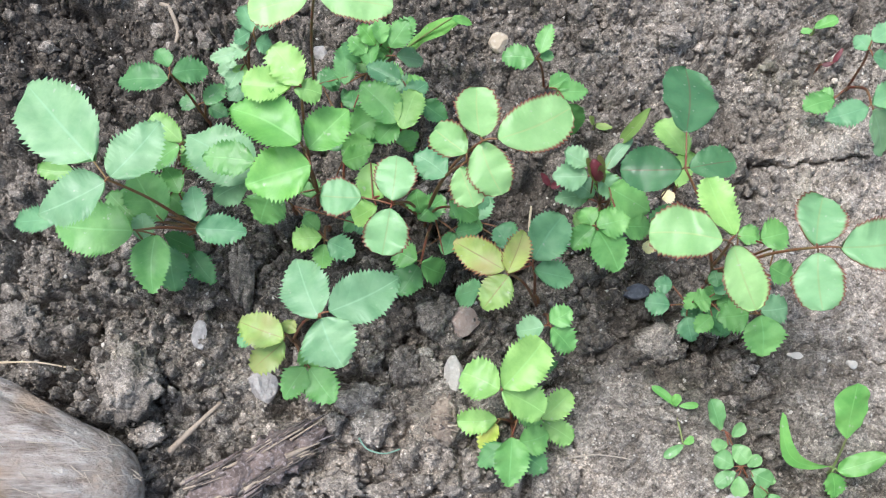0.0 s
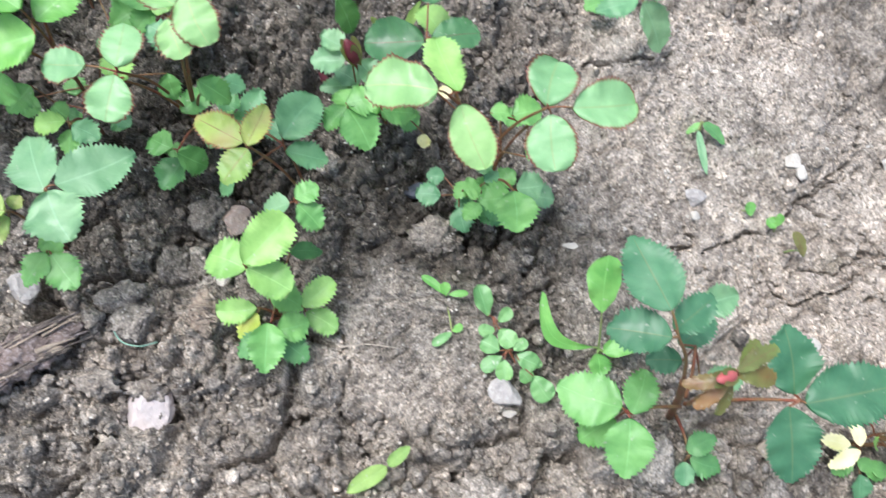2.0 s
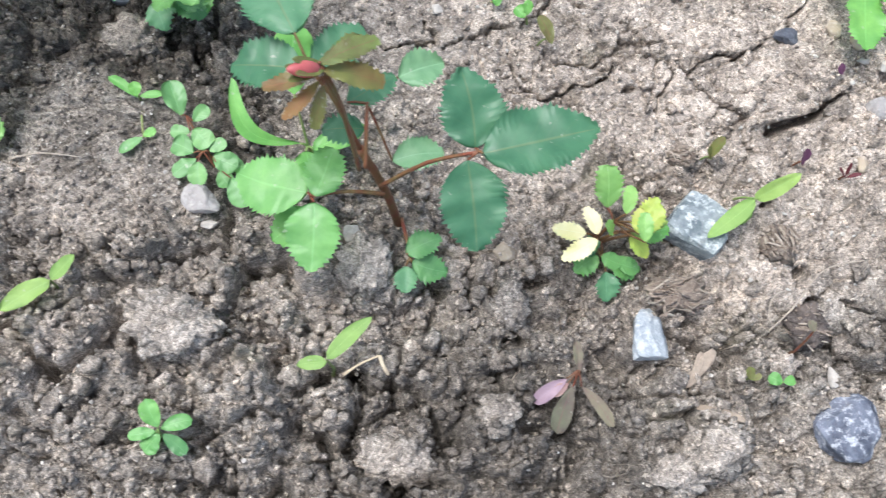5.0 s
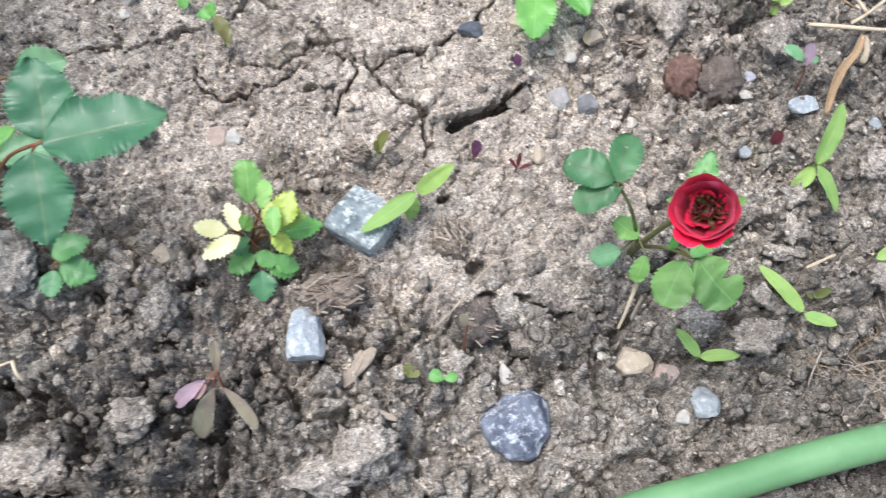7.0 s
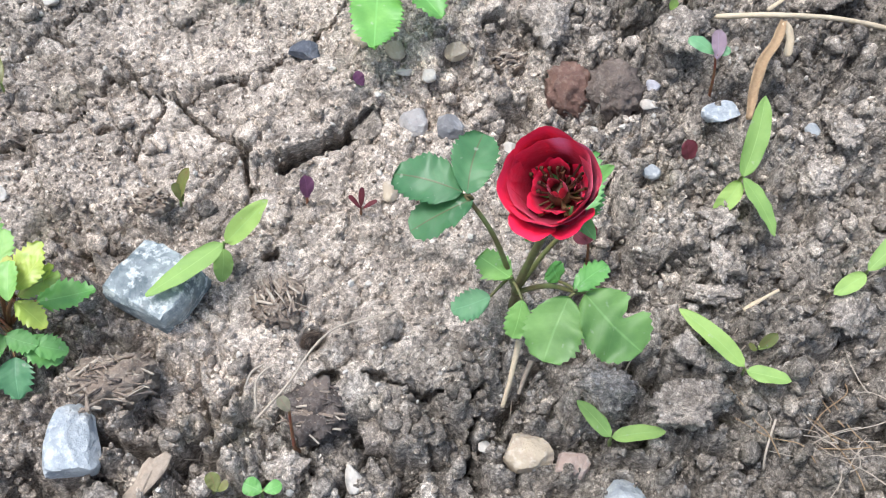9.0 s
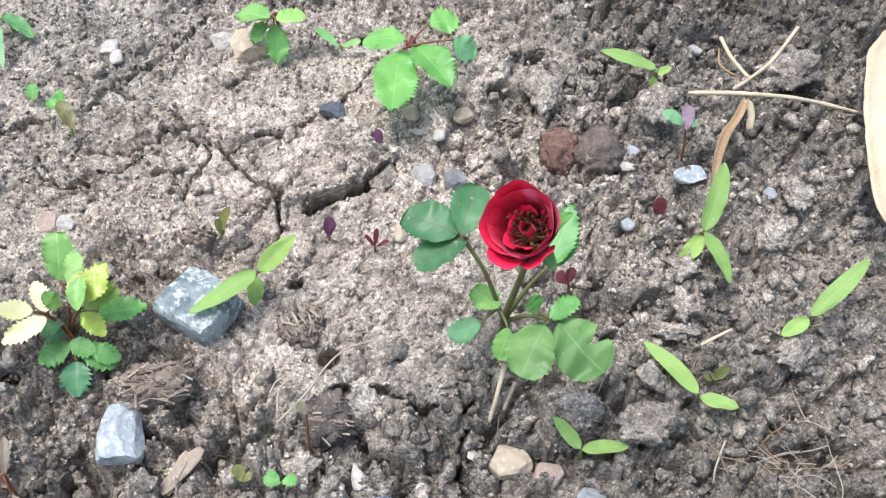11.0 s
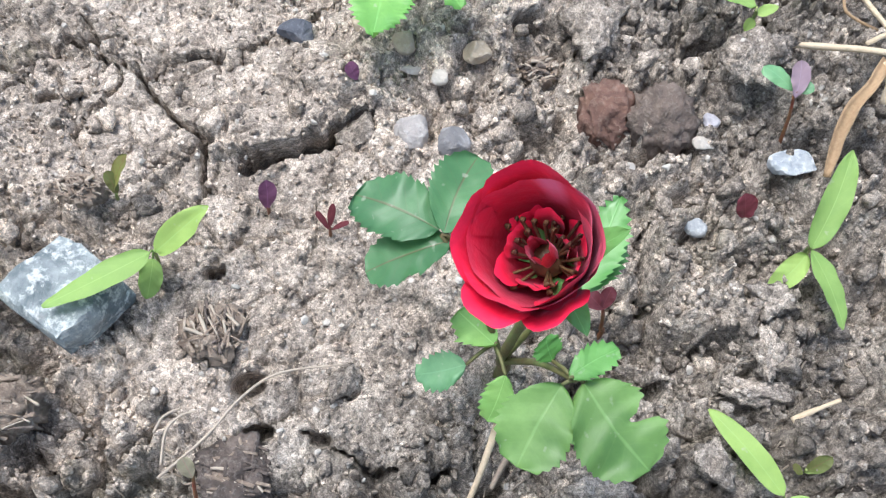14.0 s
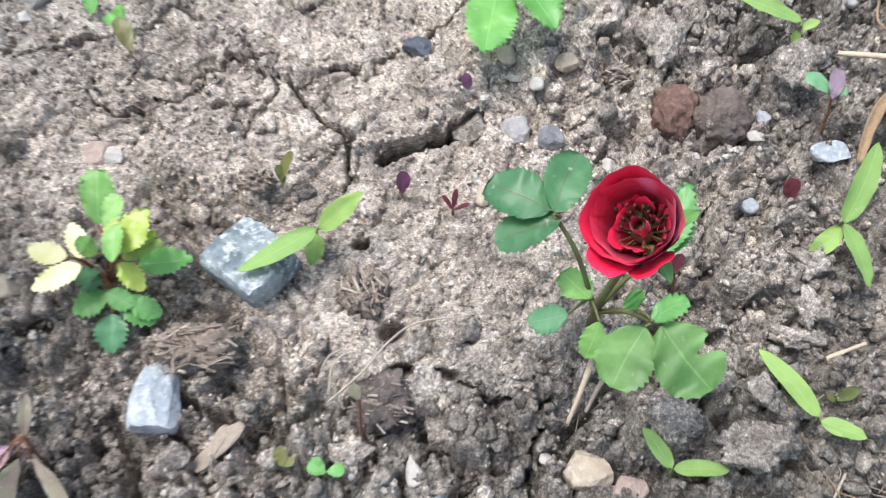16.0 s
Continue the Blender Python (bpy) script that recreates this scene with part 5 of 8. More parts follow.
compound(p, (0.0661, 0.1292, -0.0113), (0.0597, 0.1076, 0.0550), "red", [
    ((0.0577, 0.1066, 0.0560), (0.0455, 0.1059, 0.0500), 0.0123, "pale", "toothed"),
    ((0.0598, 0.1082, 0.0580), (0.0703, 0.1140, 0.0580), 0.0107, "mid", "toothed"),
    ((0.0610, 0.1060, 0.0560), (0.0712, 0.0965, 0.0500), 0.0123, "mid", "toothed"),
])
p = plant("rose_seedling", 0.0479, 0.0716, "lime green rose seedling with rounded leaflets")
compound(p, (0.0480, 0.0736, -0.0066), (0.0386, 0.0789, 0.0500), "red", [
    ((0.0381, 0.0783, 0.0560), (0.0572, 0.0991, 0.0600), 0.0200, "lime", "toothed"),
    ((0.0380, 0.0798, 0.0450), (0.0205, 0.0885, 0.0430), 0.0190, "lime", "toothed"),
    ((0.0386, 0.0787, 0.0500), (0.0579, 0.0691, 0.0450), 0.0167, "lime", "toothed"),
])
compound(p, (0.0485, 0.0728, -0.0065), (0.0408, 0.0717, 0.0116), "red", [
    ((0.0391, 0.0717, 0.0116), (0.0195, 0.0710, 0.0094), 0.0120, "lime", "toothed"),
    ((0.0390, 0.0700, 0.0087), (0.0310, 0.0578, 0.0067), 0.0093, "yellowgreen", "toothed"),
])
compound(p, (0.0485, 0.0728, -0.0065), (0.0597, 0.0728, 0.0116), "red", [
    ((0.0602, 0.0714, 0.0137), (0.0750, 0.0844, 0.0145), 0.0126, "lime", "toothed"),
    ((0.0617, 0.0709, 0.0057), (0.0765, 0.0620, 0.0045), 0.0116, "lime", "toothed"),
    ((0.0470, 0.0747, 0.0300), (0.0613, 0.0705, 0.0138), 0.0134, "mid", "toothed"),
])
compound(p, (0.0479, 0.0716, -0.0064), (0.0458, 0.0632, 0.0144), "red", [
    ((0.0452, 0.0619, 0.0205), (0.0438, 0.0391, 0.0164), 0.0170, "mid", "toothed"),
    ((0.0489, 0.0600, 0.0147), (0.0640, 0.0645, 0.0123), 0.0146, "mid", "toothed"),
    ((0.0504, 0.0569, 0.0089), (0.0630, 0.0471, 0.0058), 0.0125, "dark", "toothed"),
    ((0.0435, 0.0597, 0.0087), (0.0298, 0.0499, 0.0054), 0.0114, "dark", "toothed"),
    ((0.0556, 0.0928, 0.0300), (0.0700, 0.0990, 0.0112), 0.0087, "dark", "toothed"),
])
p = plant("rose_seedling", 0.1563, 0.1489, "spreading rose seedling with large red-rimmed leaves")
compound(p, (0.1453, 0.1442, 0.0300), (0.1190, 0.1706, 0.0880), "red", [
    ((0.1201, 0.1868, 0.0910), (0.1254, 0.2226, 0.0900), 0.0261, "deep", "toothed"),
    ((0.1183, 0.1714, 0.0850), (0.0914, 0.1726, 0.0820), 0.0202, "deep", "toothed"),
    ((0.1211, 0.1711, 0.0870), (0.1435, 0.1765, 0.0850), 0.0156, "deep", "toothed"),
])
compound(p, (0.1459, 0.1442, 0.0300), (0.1246, 0.1260, 0.1170), "red", [
    ((0.1200, 0.1242, 0.1240), (0.0916, 0.1279, 0.1220), 0.0217, "red", "toothed"),
    ((0.1293, 0.1304, 0.1120), (0.1209, 0.1560, 0.1120), 0.0153, "lime", "toothed"),
    ((0.1303, 0.1281, 0.1060), (0.1407, 0.1027, 0.1000), 0.0199, "red", "toothed"),
])
compound(p, (0.1484, 0.1413, 0.0300), (0.1673, 0.1296, 0.1000), "red", [
    ((0.1671, 0.1307, 0.1010), (0.1746, 0.1531, 0.1000), 0.0224, "rimmed", "toothed"),
    ((0.1695, 0.1287, 0.0960), (0.1703, 0.1044, 0.0920), 0.0223, "rimmed", "toothed"),
    ((0.1781, 0.1296, 0.1000), (0.2070, 0.1337, 0.0980), 0.0223, "rimmed", "toothed"),
])
compound(p, (0.1575, 0.1497, -0.0043), (0.1674, 0.1451, 0.0550), "red", [
    ((0.1592, 0.1472, 0.0600), (0.1737, 0.1512, 0.0600), 0.0152, "mid", "toothed"),
    ((0.1661, 0.1372, 0.0500), (0.1761, 0.1317, 0.0500), 0.0122, "mid", "toothed"),
    ((0.1488, 0.1489, 0.0600), (0.1586, 0.1483, 0.0600), 0.0089, "mid", "toothed"),
])
compound(p, (0.1595, 0.1496, -0.0143), (0.1618, 0.1168, 0.0400), "red", [
    ((0.1587, 0.1133, 0.0510), (0.1599, 0.0948, 0.0460), 0.0193, "mid", "toothed"),
    ((0.1612, 0.1171, 0.0450), (0.1743, 0.1188, 0.0450), 0.0138, "pale", "toothed"),
    ((0.1611, 0.1195, 0.0300), (0.1450, 0.1178, 0.0300), 0.0159, "mid", "toothed"),
])
compound(p, (0.1561, 0.1470, -0.0141), (0.1381, 0.1308, 0.0056), "red", [
    ((0.1383, 0.1255, 0.0030), (0.1414, 0.1128, -0.0008), 0.0122, "teal", "toothed"),
    ((0.1290, 0.1301, 0.0078), (0.1161, 0.1313, 0.0079), 0.0115, "teal", "toothed"),
    ((0.1313, 0.1406, 0.0069), (0.1221, 0.1424, 0.0069), 0.0093, "teal", "toothed"),
    ((0.1399, 0.1306, 0.0126), (0.1488, 0.1325, 0.0123), 0.0120, "mid", "toothed"),
    ((0.1481, 0.1284, 0.0076), (0.1596, 0.1158, 0.0037), 0.0138, "dark", "toothed"),
])
p = plant("rose_seedling", 0.1005, 0.1854, "rose seedling with a closed dark red bud")
compound(p, (0.0982, 0.1825, -0.0047), (0.0854, 0.1836, 0.0500), "red", [
    ((0.0826, 0.1830, 0.0500), (0.0656, 0.1835, 0.0500), 0.0142, "pale", "toothed"),
    ((0.0831, 0.1881, 0.0520), (0.0708, 0.1938, 0.0550), 0.0120, "pale", "toothed"),
    ((0.0891, 0.1852, 0.0450), (0.0993, 0.1774, 0.0400), 0.0122, "pale", "toothed"),
    ((0.0873, 0.1811, 0.0300), (0.0692, 0.1792, 0.0300), 0.0091, "pale", "toothed"),
])
bud(p, (0.0885, 0.1807, 0.0500), (0.0828, 0.1852, 0.0650), 0.0075, "darkred")
compound(p, (0.0978, 0.1815, -0.0047), (0.0842, 0.1549, 0.0550), "red", [
    ((0.0834, 0.1549, 0.0550), (0.0733, 0.1454, 0.0500), 0.0112, "mid", "toothed"),
    ((0.0829, 0.1525, 0.0630), (0.0989, 0.1561, 0.0640), 0.0141, "mid", "toothed"),
    ((0.0835, 0.1507, 0.0620), (0.0940, 0.1332, 0.0550), 0.0193, "mid", "toothed"),
    ((0.0834, 0.1573, 0.0500), (0.0784, 0.1659, 0.0500), 0.0108, "mid", "toothed"),
])
compound(p, (0.0992, 0.1835, -0.0047), (0.0945, 0.1733, 0.0450), "red", [
    ((0.0937, 0.1792, 0.0450), (0.1153, 0.1694, 0.0400), 0.0188, "mid", "toothed"),
    ((0.0997, 0.1611, 0.0400), (0.1170, 0.1624, 0.0350), 0.0133, "mid", "toothed"),
    ((0.1219, 0.1661, 0.0054), (0.1210, 0.1598, 0.0008), 0.0071, "cream", "toothed"),
])
p = plant("rose_seedling", 0.1422, 0.2006, "low lime leaves beneath a taller rose")
compound(p, (0.1400, 0.1981, -0.0062), (0.1299, 0.1890, 0.0450), "red", [
    ((0.1320, 0.1941, 0.0500), (0.1203, 0.2142, 0.0500), 0.0150, "lime", "toothed"),
    ((0.1256, 0.1773, 0.0500), (0.1345, 0.1965, 0.0500), 0.0105, "lime", "toothed"),
    ((0.1301, 0.1905, 0.0043), (0.1379, 0.1923, 0.0040), 0.0072, "cream", "toothed"),
])
p = plant("grass_seedling", 0.1127, 0.2287, "narrow bright grass seedling growing from bare soil")
compound(p, (0.1127, 0.2287, -0.0153), (0.1119, 0.2261, -0.0053), "green", [
    ((0.1114, 0.2251, -0.0003), (0.1210, 0.2302, 0.0300), 0.0079, "grass", "blade"),
    ((0.1029, 0.2101, -0.0032), (0.1173, 0.2255, 0.0045), 0.0080, "pale", "blade"),
])
p = plant("rose_seedling", 0.2531, 0.2711, "small rose seedling with blue-green leaflets")
compound(p, (0.2532, 0.2718, -0.0184), (0.2365, 0.2609, 0.0400), "red", [
    ((0.2367, 0.2603, 0.0400), (0.2308, 0.2690, 0.0400), 0.0101, "teal", "toothed"),
    ((0.2381, 0.2562, 0.0400), (0.2508, 0.2552, 0.0350), 0.0101, "teal", "toothed"),
    ((0.2379, 0.2645, 0.0420), (0.2518, 0.2723, 0.0450), 0.0118, "teal", "toothed"),
])
compound(p, (0.2529, 0.2700, -0.0184), (0.2383, 0.2331, 0.0300), "red", [
    ((0.2363, 0.2318, 0.0300), (0.2132, 0.2250, 0.0300), 0.0136, "teal", "toothed"),
    ((0.2390, 0.2338, 0.0300), (0.2569, 0.2406, 0.0300), 0.0149, "teal", "toothed"),
    ((0.2387, 0.2301, 0.0300), (0.2554, 0.2179, 0.0010), 0.0188, "pale", "toothed"),
])
compound(p, (0.2522, 0.2696, -0.0184), (0.2345, 0.2529, 0.0014), "red", [
    ((0.2330, 0.2515, 0.0014), (0.2149, 0.2456, 0.0017), 0.0133, "mid", "toothed"),
    ((0.2325, 0.2522, 0.0015), (0.2252, 0.2562, 0.0017), 0.0089, "mid", "toothed"),
])
p = plant("rose_seedling", 0.0728, 0.2651, "small upright rose seedling with toothed leaflets")
compound(p, (0.0725, 0.2672, -0.0127), (0.0623, 0.2562, 0.0350), "red", [
    ((0.0611, 0.2559, 0.0350), (0.0439, 0.2574, 0.0350), 0.0136, "mid", "toothed"),
    ((0.0635, 0.2563, 0.0400), (0.0693, 0.2711, 0.0450), 0.0088, "mid", "toothed"),
    ((0.0652, 0.2549, 0.0350), (0.0702, 0.2610, 0.0350), 0.0077, "dark", "toothed"),
])
compound(p, (0.0725, 0.2654, -0.0128), (0.0727, 0.2411, 0.0300), "red", [
    ((0.0689, 0.2417, 0.0300), (0.0800, 0.2492, 0.0300), 0.0107, "mid", "toothed"),
    ((0.0726, 0.2388, 0.0300), (0.0897, 0.2406, 0.0300), 0.0112, "mid", "toothed"),
    ((0.0780, 0.2325, 0.0300), (0.0868, 0.2256, 0.0054), 0.0138, "mid", "toothed"),
])
p = plant("dock_weed", 0.2055, 0.0474, "broad-leaved weed with long spoon-shaped leaves")
compound(p, (0.2059, 0.0479, -0.0053), (0.2019, 0.0489, 0.0067), "green", [
    ((0.1983, 0.0593, 0.0340), (0.2007, 0.0810, 0.0500), 0.0160, "bright", "oval"),
    ((0.1988, 0.0491, 0.0097), (0.1744, 0.0704, 0.0300), 0.0072, "bright", "hooked"),
    ((0.2039, 0.0473, 0.0068), (0.2263, 0.0539, 0.0142), 0.0114, "bright", "blade"),
    ((0.2010, 0.0467, 0.0069), (0.2015, 0.0346, 0.0057), 0.0114, "bright", "toothed"),
])
p = plant("purslane", 0.1659, 0.0399, "fleshy purslane sprig with a red stem")
compound(p, (0.1655, 0.0410, -0.0043), (0.1514, 0.0668, 0.0056), "red", [
    ((0.1494, 0.0669, 0.0056), (0.1453, 0.0818, 0.0102), 0.0097, "fleshy", "oval"),
    ((0.1542, 0.0638, 0.0059), (0.1608, 0.0699, 0.0072), 0.0061, "fleshy", "oval"),
    ((0.1527, 0.0602, 0.0042), (0.1443, 0.0602, 0.0043), 0.0061, "fleshy", "oval"),
    ((0.1544, 0.0599, 0.0062), (0.1608, 0.0513, 0.0069), 0.0091, "fleshy", "oval"),
])
compound(p, (0.1660, 0.0404, -0.0043), (0.1582, 0.0499, 0.0051), "red", [
    ((0.1541, 0.0496, 0.0051), (0.1455, 0.0551, 0.0047), 0.0091, "fleshy", "oval"),
    ((0.1550, 0.0472, 0.0043), (0.1450, 0.0409, 0.0029), 0.0071, "fleshy", "oval"),
    ((0.1558, 0.0452, 0.0055), (0.1560, 0.0351, 0.0042), 0.0080, "fleshy", "oval"),
    ((0.1607, 0.0497, 0.0050), (0.1676, 0.0541, 0.0066), 0.0056, "fleshy", "oval"),
])
compound(p, (0.1662, 0.0398, -0.0042), (0.1642, 0.0420, 0.0036), "red", [
    ((0.1620, 0.0475, 0.0052), (0.1722, 0.0419, 0.0055), 0.0091, "fleshy", "oval"),
    ((0.1641, 0.0409, 0.0037), (0.1682, 0.0348, 0.0021), 0.0071, "fleshy", "oval"),
    ((0.1682, 0.0417, 0.0036), (0.1737, 0.0462, 0.0032), 0.0066, "fleshy", "oval"),
    ((0.1692, 0.0367, 0.0059), (0.1767, 0.0251, 0.0046), 0.0110, "fleshy", "oval"),
])
p = plant("weed_seedling", 0.1301, 0.0813, "tiny pale weed seedling growing from bare soil")
compound(p, (0.1301, 0.0813, -0.0076), (0.1305, 0.0804, 0.0005), "green", [
    ((0.1302, 0.0793, 0.0006), (0.1180, 0.0896, 0.0017), 0.0041, "bright", "oval"),
    ((0.1297, 0.0799, 0.0006), (0.1291, 0.0852, 0.0040), 0.0052, "bright", "oval"),
    ((0.1310, 0.0798, 0.0006), (0.1406, 0.0799, 0.0025), 0.0034, "bright", "oval"),
])
compound(p, (0.1316, 0.0628, -0.0058), (0.1321, 0.0620, -0.0018), "green", [
    ((0.1321, 0.0608, -0.0006), (0.1221, 0.0549, -0.0010), 0.0046, "fleshy", "oval"),
    ((0.1321, 0.0613, -0.0007), (0.1374, 0.0643, -0.0000), 0.0038, "bright", "oval"),
])
p = plant("rose_plant", 0.2395, 0.0183, "tall rose plant with dark leaves and a reddish young shoot")
compound(p, (0.2218, 0.0198, 0.0650), (0.2068, 0.0274, 0.1100), "red", [
    ((0.2028, 0.0356, 0.1180), (0.1918, 0.0667, 0.1180), 0.0222, "blue", "toothed"),
    ((0.2045, 0.0275, 0.1100), (0.1811, 0.0338, 0.1060), 0.0174, "blue", "toothed"),
    ((0.2073, 0.0316, 0.1050), (0.2251, 0.0445, 0.1050), 0.0138, "blue", "toothed"),
])
compound(p, (0.2308, 0.0158, 0.0300), (0.2027, 0.0127, 0.0400), "red", [
    ((0.2015, 0.0142, 0.0400), (0.1743, 0.0266, 0.0370), 0.0235, "mid", "toothed"),
    ((0.2044, 0.0104, 0.0450), (0.2123, 0.0293, 0.0480), 0.0150, "mid", "toothed"),
    ((0.2039, 0.0093, 0.0420), (0.2007, -0.0157, 0.0340), 0.0210, "mid", "toothed"),
    ((0.2027, 0.0126, 0.0217), (0.1857, 0.0039, 0.0174), 0.0168, "bright", "toothed"),
])
compound(p, (0.2292, 0.0150, 0.0400), (0.2611, 0.0068, 0.0850), "red", [
    ((0.2608, 0.0101, 0.0810), (0.2577, 0.0370, 0.0900), 0.0222, "blue", "toothed"),
    ((0.2622, 0.0053, 0.0870), (0.3031, 0.0118, 0.0900), 0.0248, "blue", "toothed"),
    ((0.2575, 0.0053, 0.0820), (0.2590, -0.0238, 0.0700), 0.0226, "blue", "toothed"),
])
compound(p, (0.2394, 0.0178, -0.0042), (0.2412, -0.0019, 0.0020), "red", [
    ((0.2394, -0.0007, 0.0041), (0.2547, 0.0049, 0.0057), 0.0110, "dark", "toothed"),
    ((0.2417, -0.0038, 0.0010), (0.2566, -0.0090, 0.0005), 0.0121, "dark", "toothed"),
    ((0.2392, -0.0050, 0.0000), (0.2383, -0.0164, -0.0011), 0.0095, "teal", "toothed"),
])
compound(p, (0.2235, 0.0143, 0.0600), (0.2253, 0.0323, 0.0750), "red", [
    ((0.2184, 0.0332, 0.0750), (0.2363, 0.0440, 0.0750), 0.0116, "blue", "toothed"),
    ((0.2391, 0.0559, 0.0500), (0.2579, 0.0615, 0.0500), 0.0146, "pale", "toothed"),
    ((0.2341, 0.0209, 0.0500), (0.2542, 0.0233, 0.0500), 0.0123, "pale", "toothed"),
    ((0.2243, 0.0299, 0.0600), (0.2085, 0.0310, 0.0600), 0.0120, "blue", "toothed"),
])
compound(p, (0.2210, 0.0095, 0.0700), (0.2107, 0.0057, 0.1500), "red", [
    ((0.2100, 0.0037, 0.1500), (0.1940, 0.0030, 0.1440), 0.0052, "shoot", "toothed"),
    ((0.2100, 0.0048, 0.1520), (0.2270, 0.0134, 0.1500), 0.0058, "shootgreen", "toothed"),
    ((0.2111, 0.0040, 0.1500), (0.2284, 0.0040, 0.1420), 0.0072, "shoot", "toothed"),
])
compound(p, (0.2210, 0.0095, 0.0700), (0.2112, 0.0040, 0.1460), "red", [
    ((0.2098, 0.0030, 0.1460), (0.1985, -0.0040, 0.1390), 0.0044, "shoot", "toothed"),
    ((0.2108, 0.0024, 0.1450), (0.2075, -0.0070, 0.1360), 0.0040, "shootgreen", "toothed"),
    ((0.2125, 0.0060, 0.1480), (0.2215, 0.0165, 0.1470), 0.0052, "shootgreen", "toothed"),
])
bud(p, (0.2105, 0.0044, 0.1500), (0.2015, 0.0013, 0.1560), 0.0049, "pink")
p = plant("rose_seedling", 0.3194, -0.0007, "small rose seedling with cream and yellow variegated leaves")
compound(p, (0.3205, -0.0004, 0.0008), (0.3164, -0.0022, 0.0147), "red", [
    ((0.3171, -0.0034, 0.0196), (0.3125, 0.0077, 0.0232), 0.0064, "cream", "toothed"),
    ((0.3123, -0.0027, 0.0197), (0.2987, 0.0012, 0.0199), 0.0074, "cream", "toothed"),
    ((0.3170, -0.0052, 0.0185), (0.3014, -0.0119, 0.0162), 0.0076, "cream", "toothed"),
])
compound(p, (0.3212, -0.0006, 0.0028), (0.3245, 0.0020, 0.0190), "red", [
    ((0.3216, 0.0067, 0.0232), (0.3215, 0.0204, 0.0340), 0.0111, "lime", "toothed"),
    ((0.3266, 0.0009, 0.0300), (0.3296, 0.0115, 0.0340), 0.0063, "lime", "toothed"),
    ((0.3318, -0.0034, 0.0300), (0.3398, 0.0058, 0.0340), 0.0079, "yellowgreen", "toothed"),
    ((0.3300, -0.0085, 0.0320), (0.3311, 0.0011, 0.0360), 0.0066, "yellowgreen", "toothed"),
    ((0.3333, -0.0034, 0.0227), (0.3413, -0.0004, 0.0300), 0.0053, "yellowgreen", "toothed"),
    ((0.3292, -0.0060, 0.0215), (0.3370, -0.0140, 0.0178), 0.0068, "yellowgreen", "toothed"),
])
compound(p, (0.3209, -0.0009, 0.0008), (0.3321, -0.0024, 0.0127), "red", [
    ((0.3331, -0.0031, 0.0147), (0.3499, -0.0004, 0.0132), 0.0100, "bright", "toothed"),
])
compound(p, (0.3198, -0.0009, -0.0032), (0.3217, -0.0065, 0.0024), "red", [
    ((0.3208, -0.0072, 0.0024), (0.3098, -0.0134, 0.0000), 0.0093, "mid", "toothed"),
    ((0.3262, -0.0084, 0.0023), (0.3361, -0.0169, -0.0004), 0.0091, "mid", "toothed"),
    ((0.3231, -0.0141, 0.0018), (0.3231, -0.0264, -0.0022), 0.0101, "teal", "toothed"),
    ((0.3197, -0.0047, 0.0065), (0.3120, -0.0057, 0.0045), 0.0071, "teal", "toothed"),
])
compound(p, (0.3219, 0.0021, 0.0009), (0.3272, -0.0018, 0.0167), "red", [
    ((0.3300, -0.0045, 0.0216), (0.3428, -0.0033, 0.0300), 0.0060, "bronze", "toothed"),
    ((0.3227, -0.0036, 0.0226), (0.3188, -0.0026, 0.0300), 0.0060, "lime", "toothed"),
    ((0.3314, -0.0124, 0.0330), (0.3320, -0.0018, 0.0380), 0.0062, "lime", "toothed"),
    ((0.3321, -0.0076, 0.0310), (0.3405, 0.0008, 0.0350), 0.0067, "yellowgreen", "toothed"),
])
compound(p, (0.3207, 0.0032, -0.0030), (0.3227, -0.0063, 0.0024), "red", [
    ((0.3286, -0.0111, 0.0031), (0.3386, -0.0137, -0.0001), 0.0079, "mid", "toothed"),
    ((0.3202, -0.0036, 0.0106), (0.3113, -0.0050, 0.0085), 0.0070, "teal", "toothed"),
    ((0.3211, -0.0080, 0.0053), (0.3303, -0.0119, 0.0030), 0.0071, "mid", "toothed"),
])
p = plant("grass_seedling", 0.3872, 0.0172, "bright grass seedling beside a grey stone")
compound(p, (0.3872, 0.0172, -0.0015), (0.3892, 0.0117, 0.0102), "green", [
    ((0.3890, 0.0093, 0.0139), (0.3649, -0.0059, 0.0152), 0.0082, "grass", "blade"),
    ((0.3899, 0.0105, 0.0121), (0.4045, 0.0143, 0.0276), 0.0079, "grass", "blade"),
    ((0.3886, 0.0110, 0.0081), (0.3862, 0.0025, 0.0011), 0.0069, "grass", "blade"),
])
p = plant("grass_seedling", 0.5627, 0.0081, "three-bladed bright green grass seedling growing from bare soil")
compound(p, (0.5627, 0.0081, 0.0131), (0.5581, 0.0028, 0.0240), "green", [
    ((0.5576, 0.0017, 0.0258), (0.5666, 0.0204, 0.0430), 0.0079, "grass", "blade"),
    ((0.5576, 0.0017, 0.0258), (0.5643, -0.0182, 0.0206), 0.0072, "grass", "blade"),
    ((0.5582, 0.0023, 0.0220), (0.5488, -0.0042, 0.0144), 0.0069, "grass", "blade"),
])
p = plant("grass_seedling", 0.5959, -0.0304, "two-bladed grass seedling growing from bare soil")
compound(p, (0.5959, -0.0304, 0.0071), (0.5917, -0.0331, 0.0145), "green", [
    ((0.5908, -0.0336, 0.0164), (0.6140, -0.0194, 0.0311), 0.0073, "grass", "blade"),
    ((0.5911, -0.0339, 0.0143), (0.5803, -0.0373, 0.0104), 0.0062, "grass", "blade"),
])
p = plant("grass_seedling", 0.5455, -0.0556, "two-bladed grass seedling in loose soil")
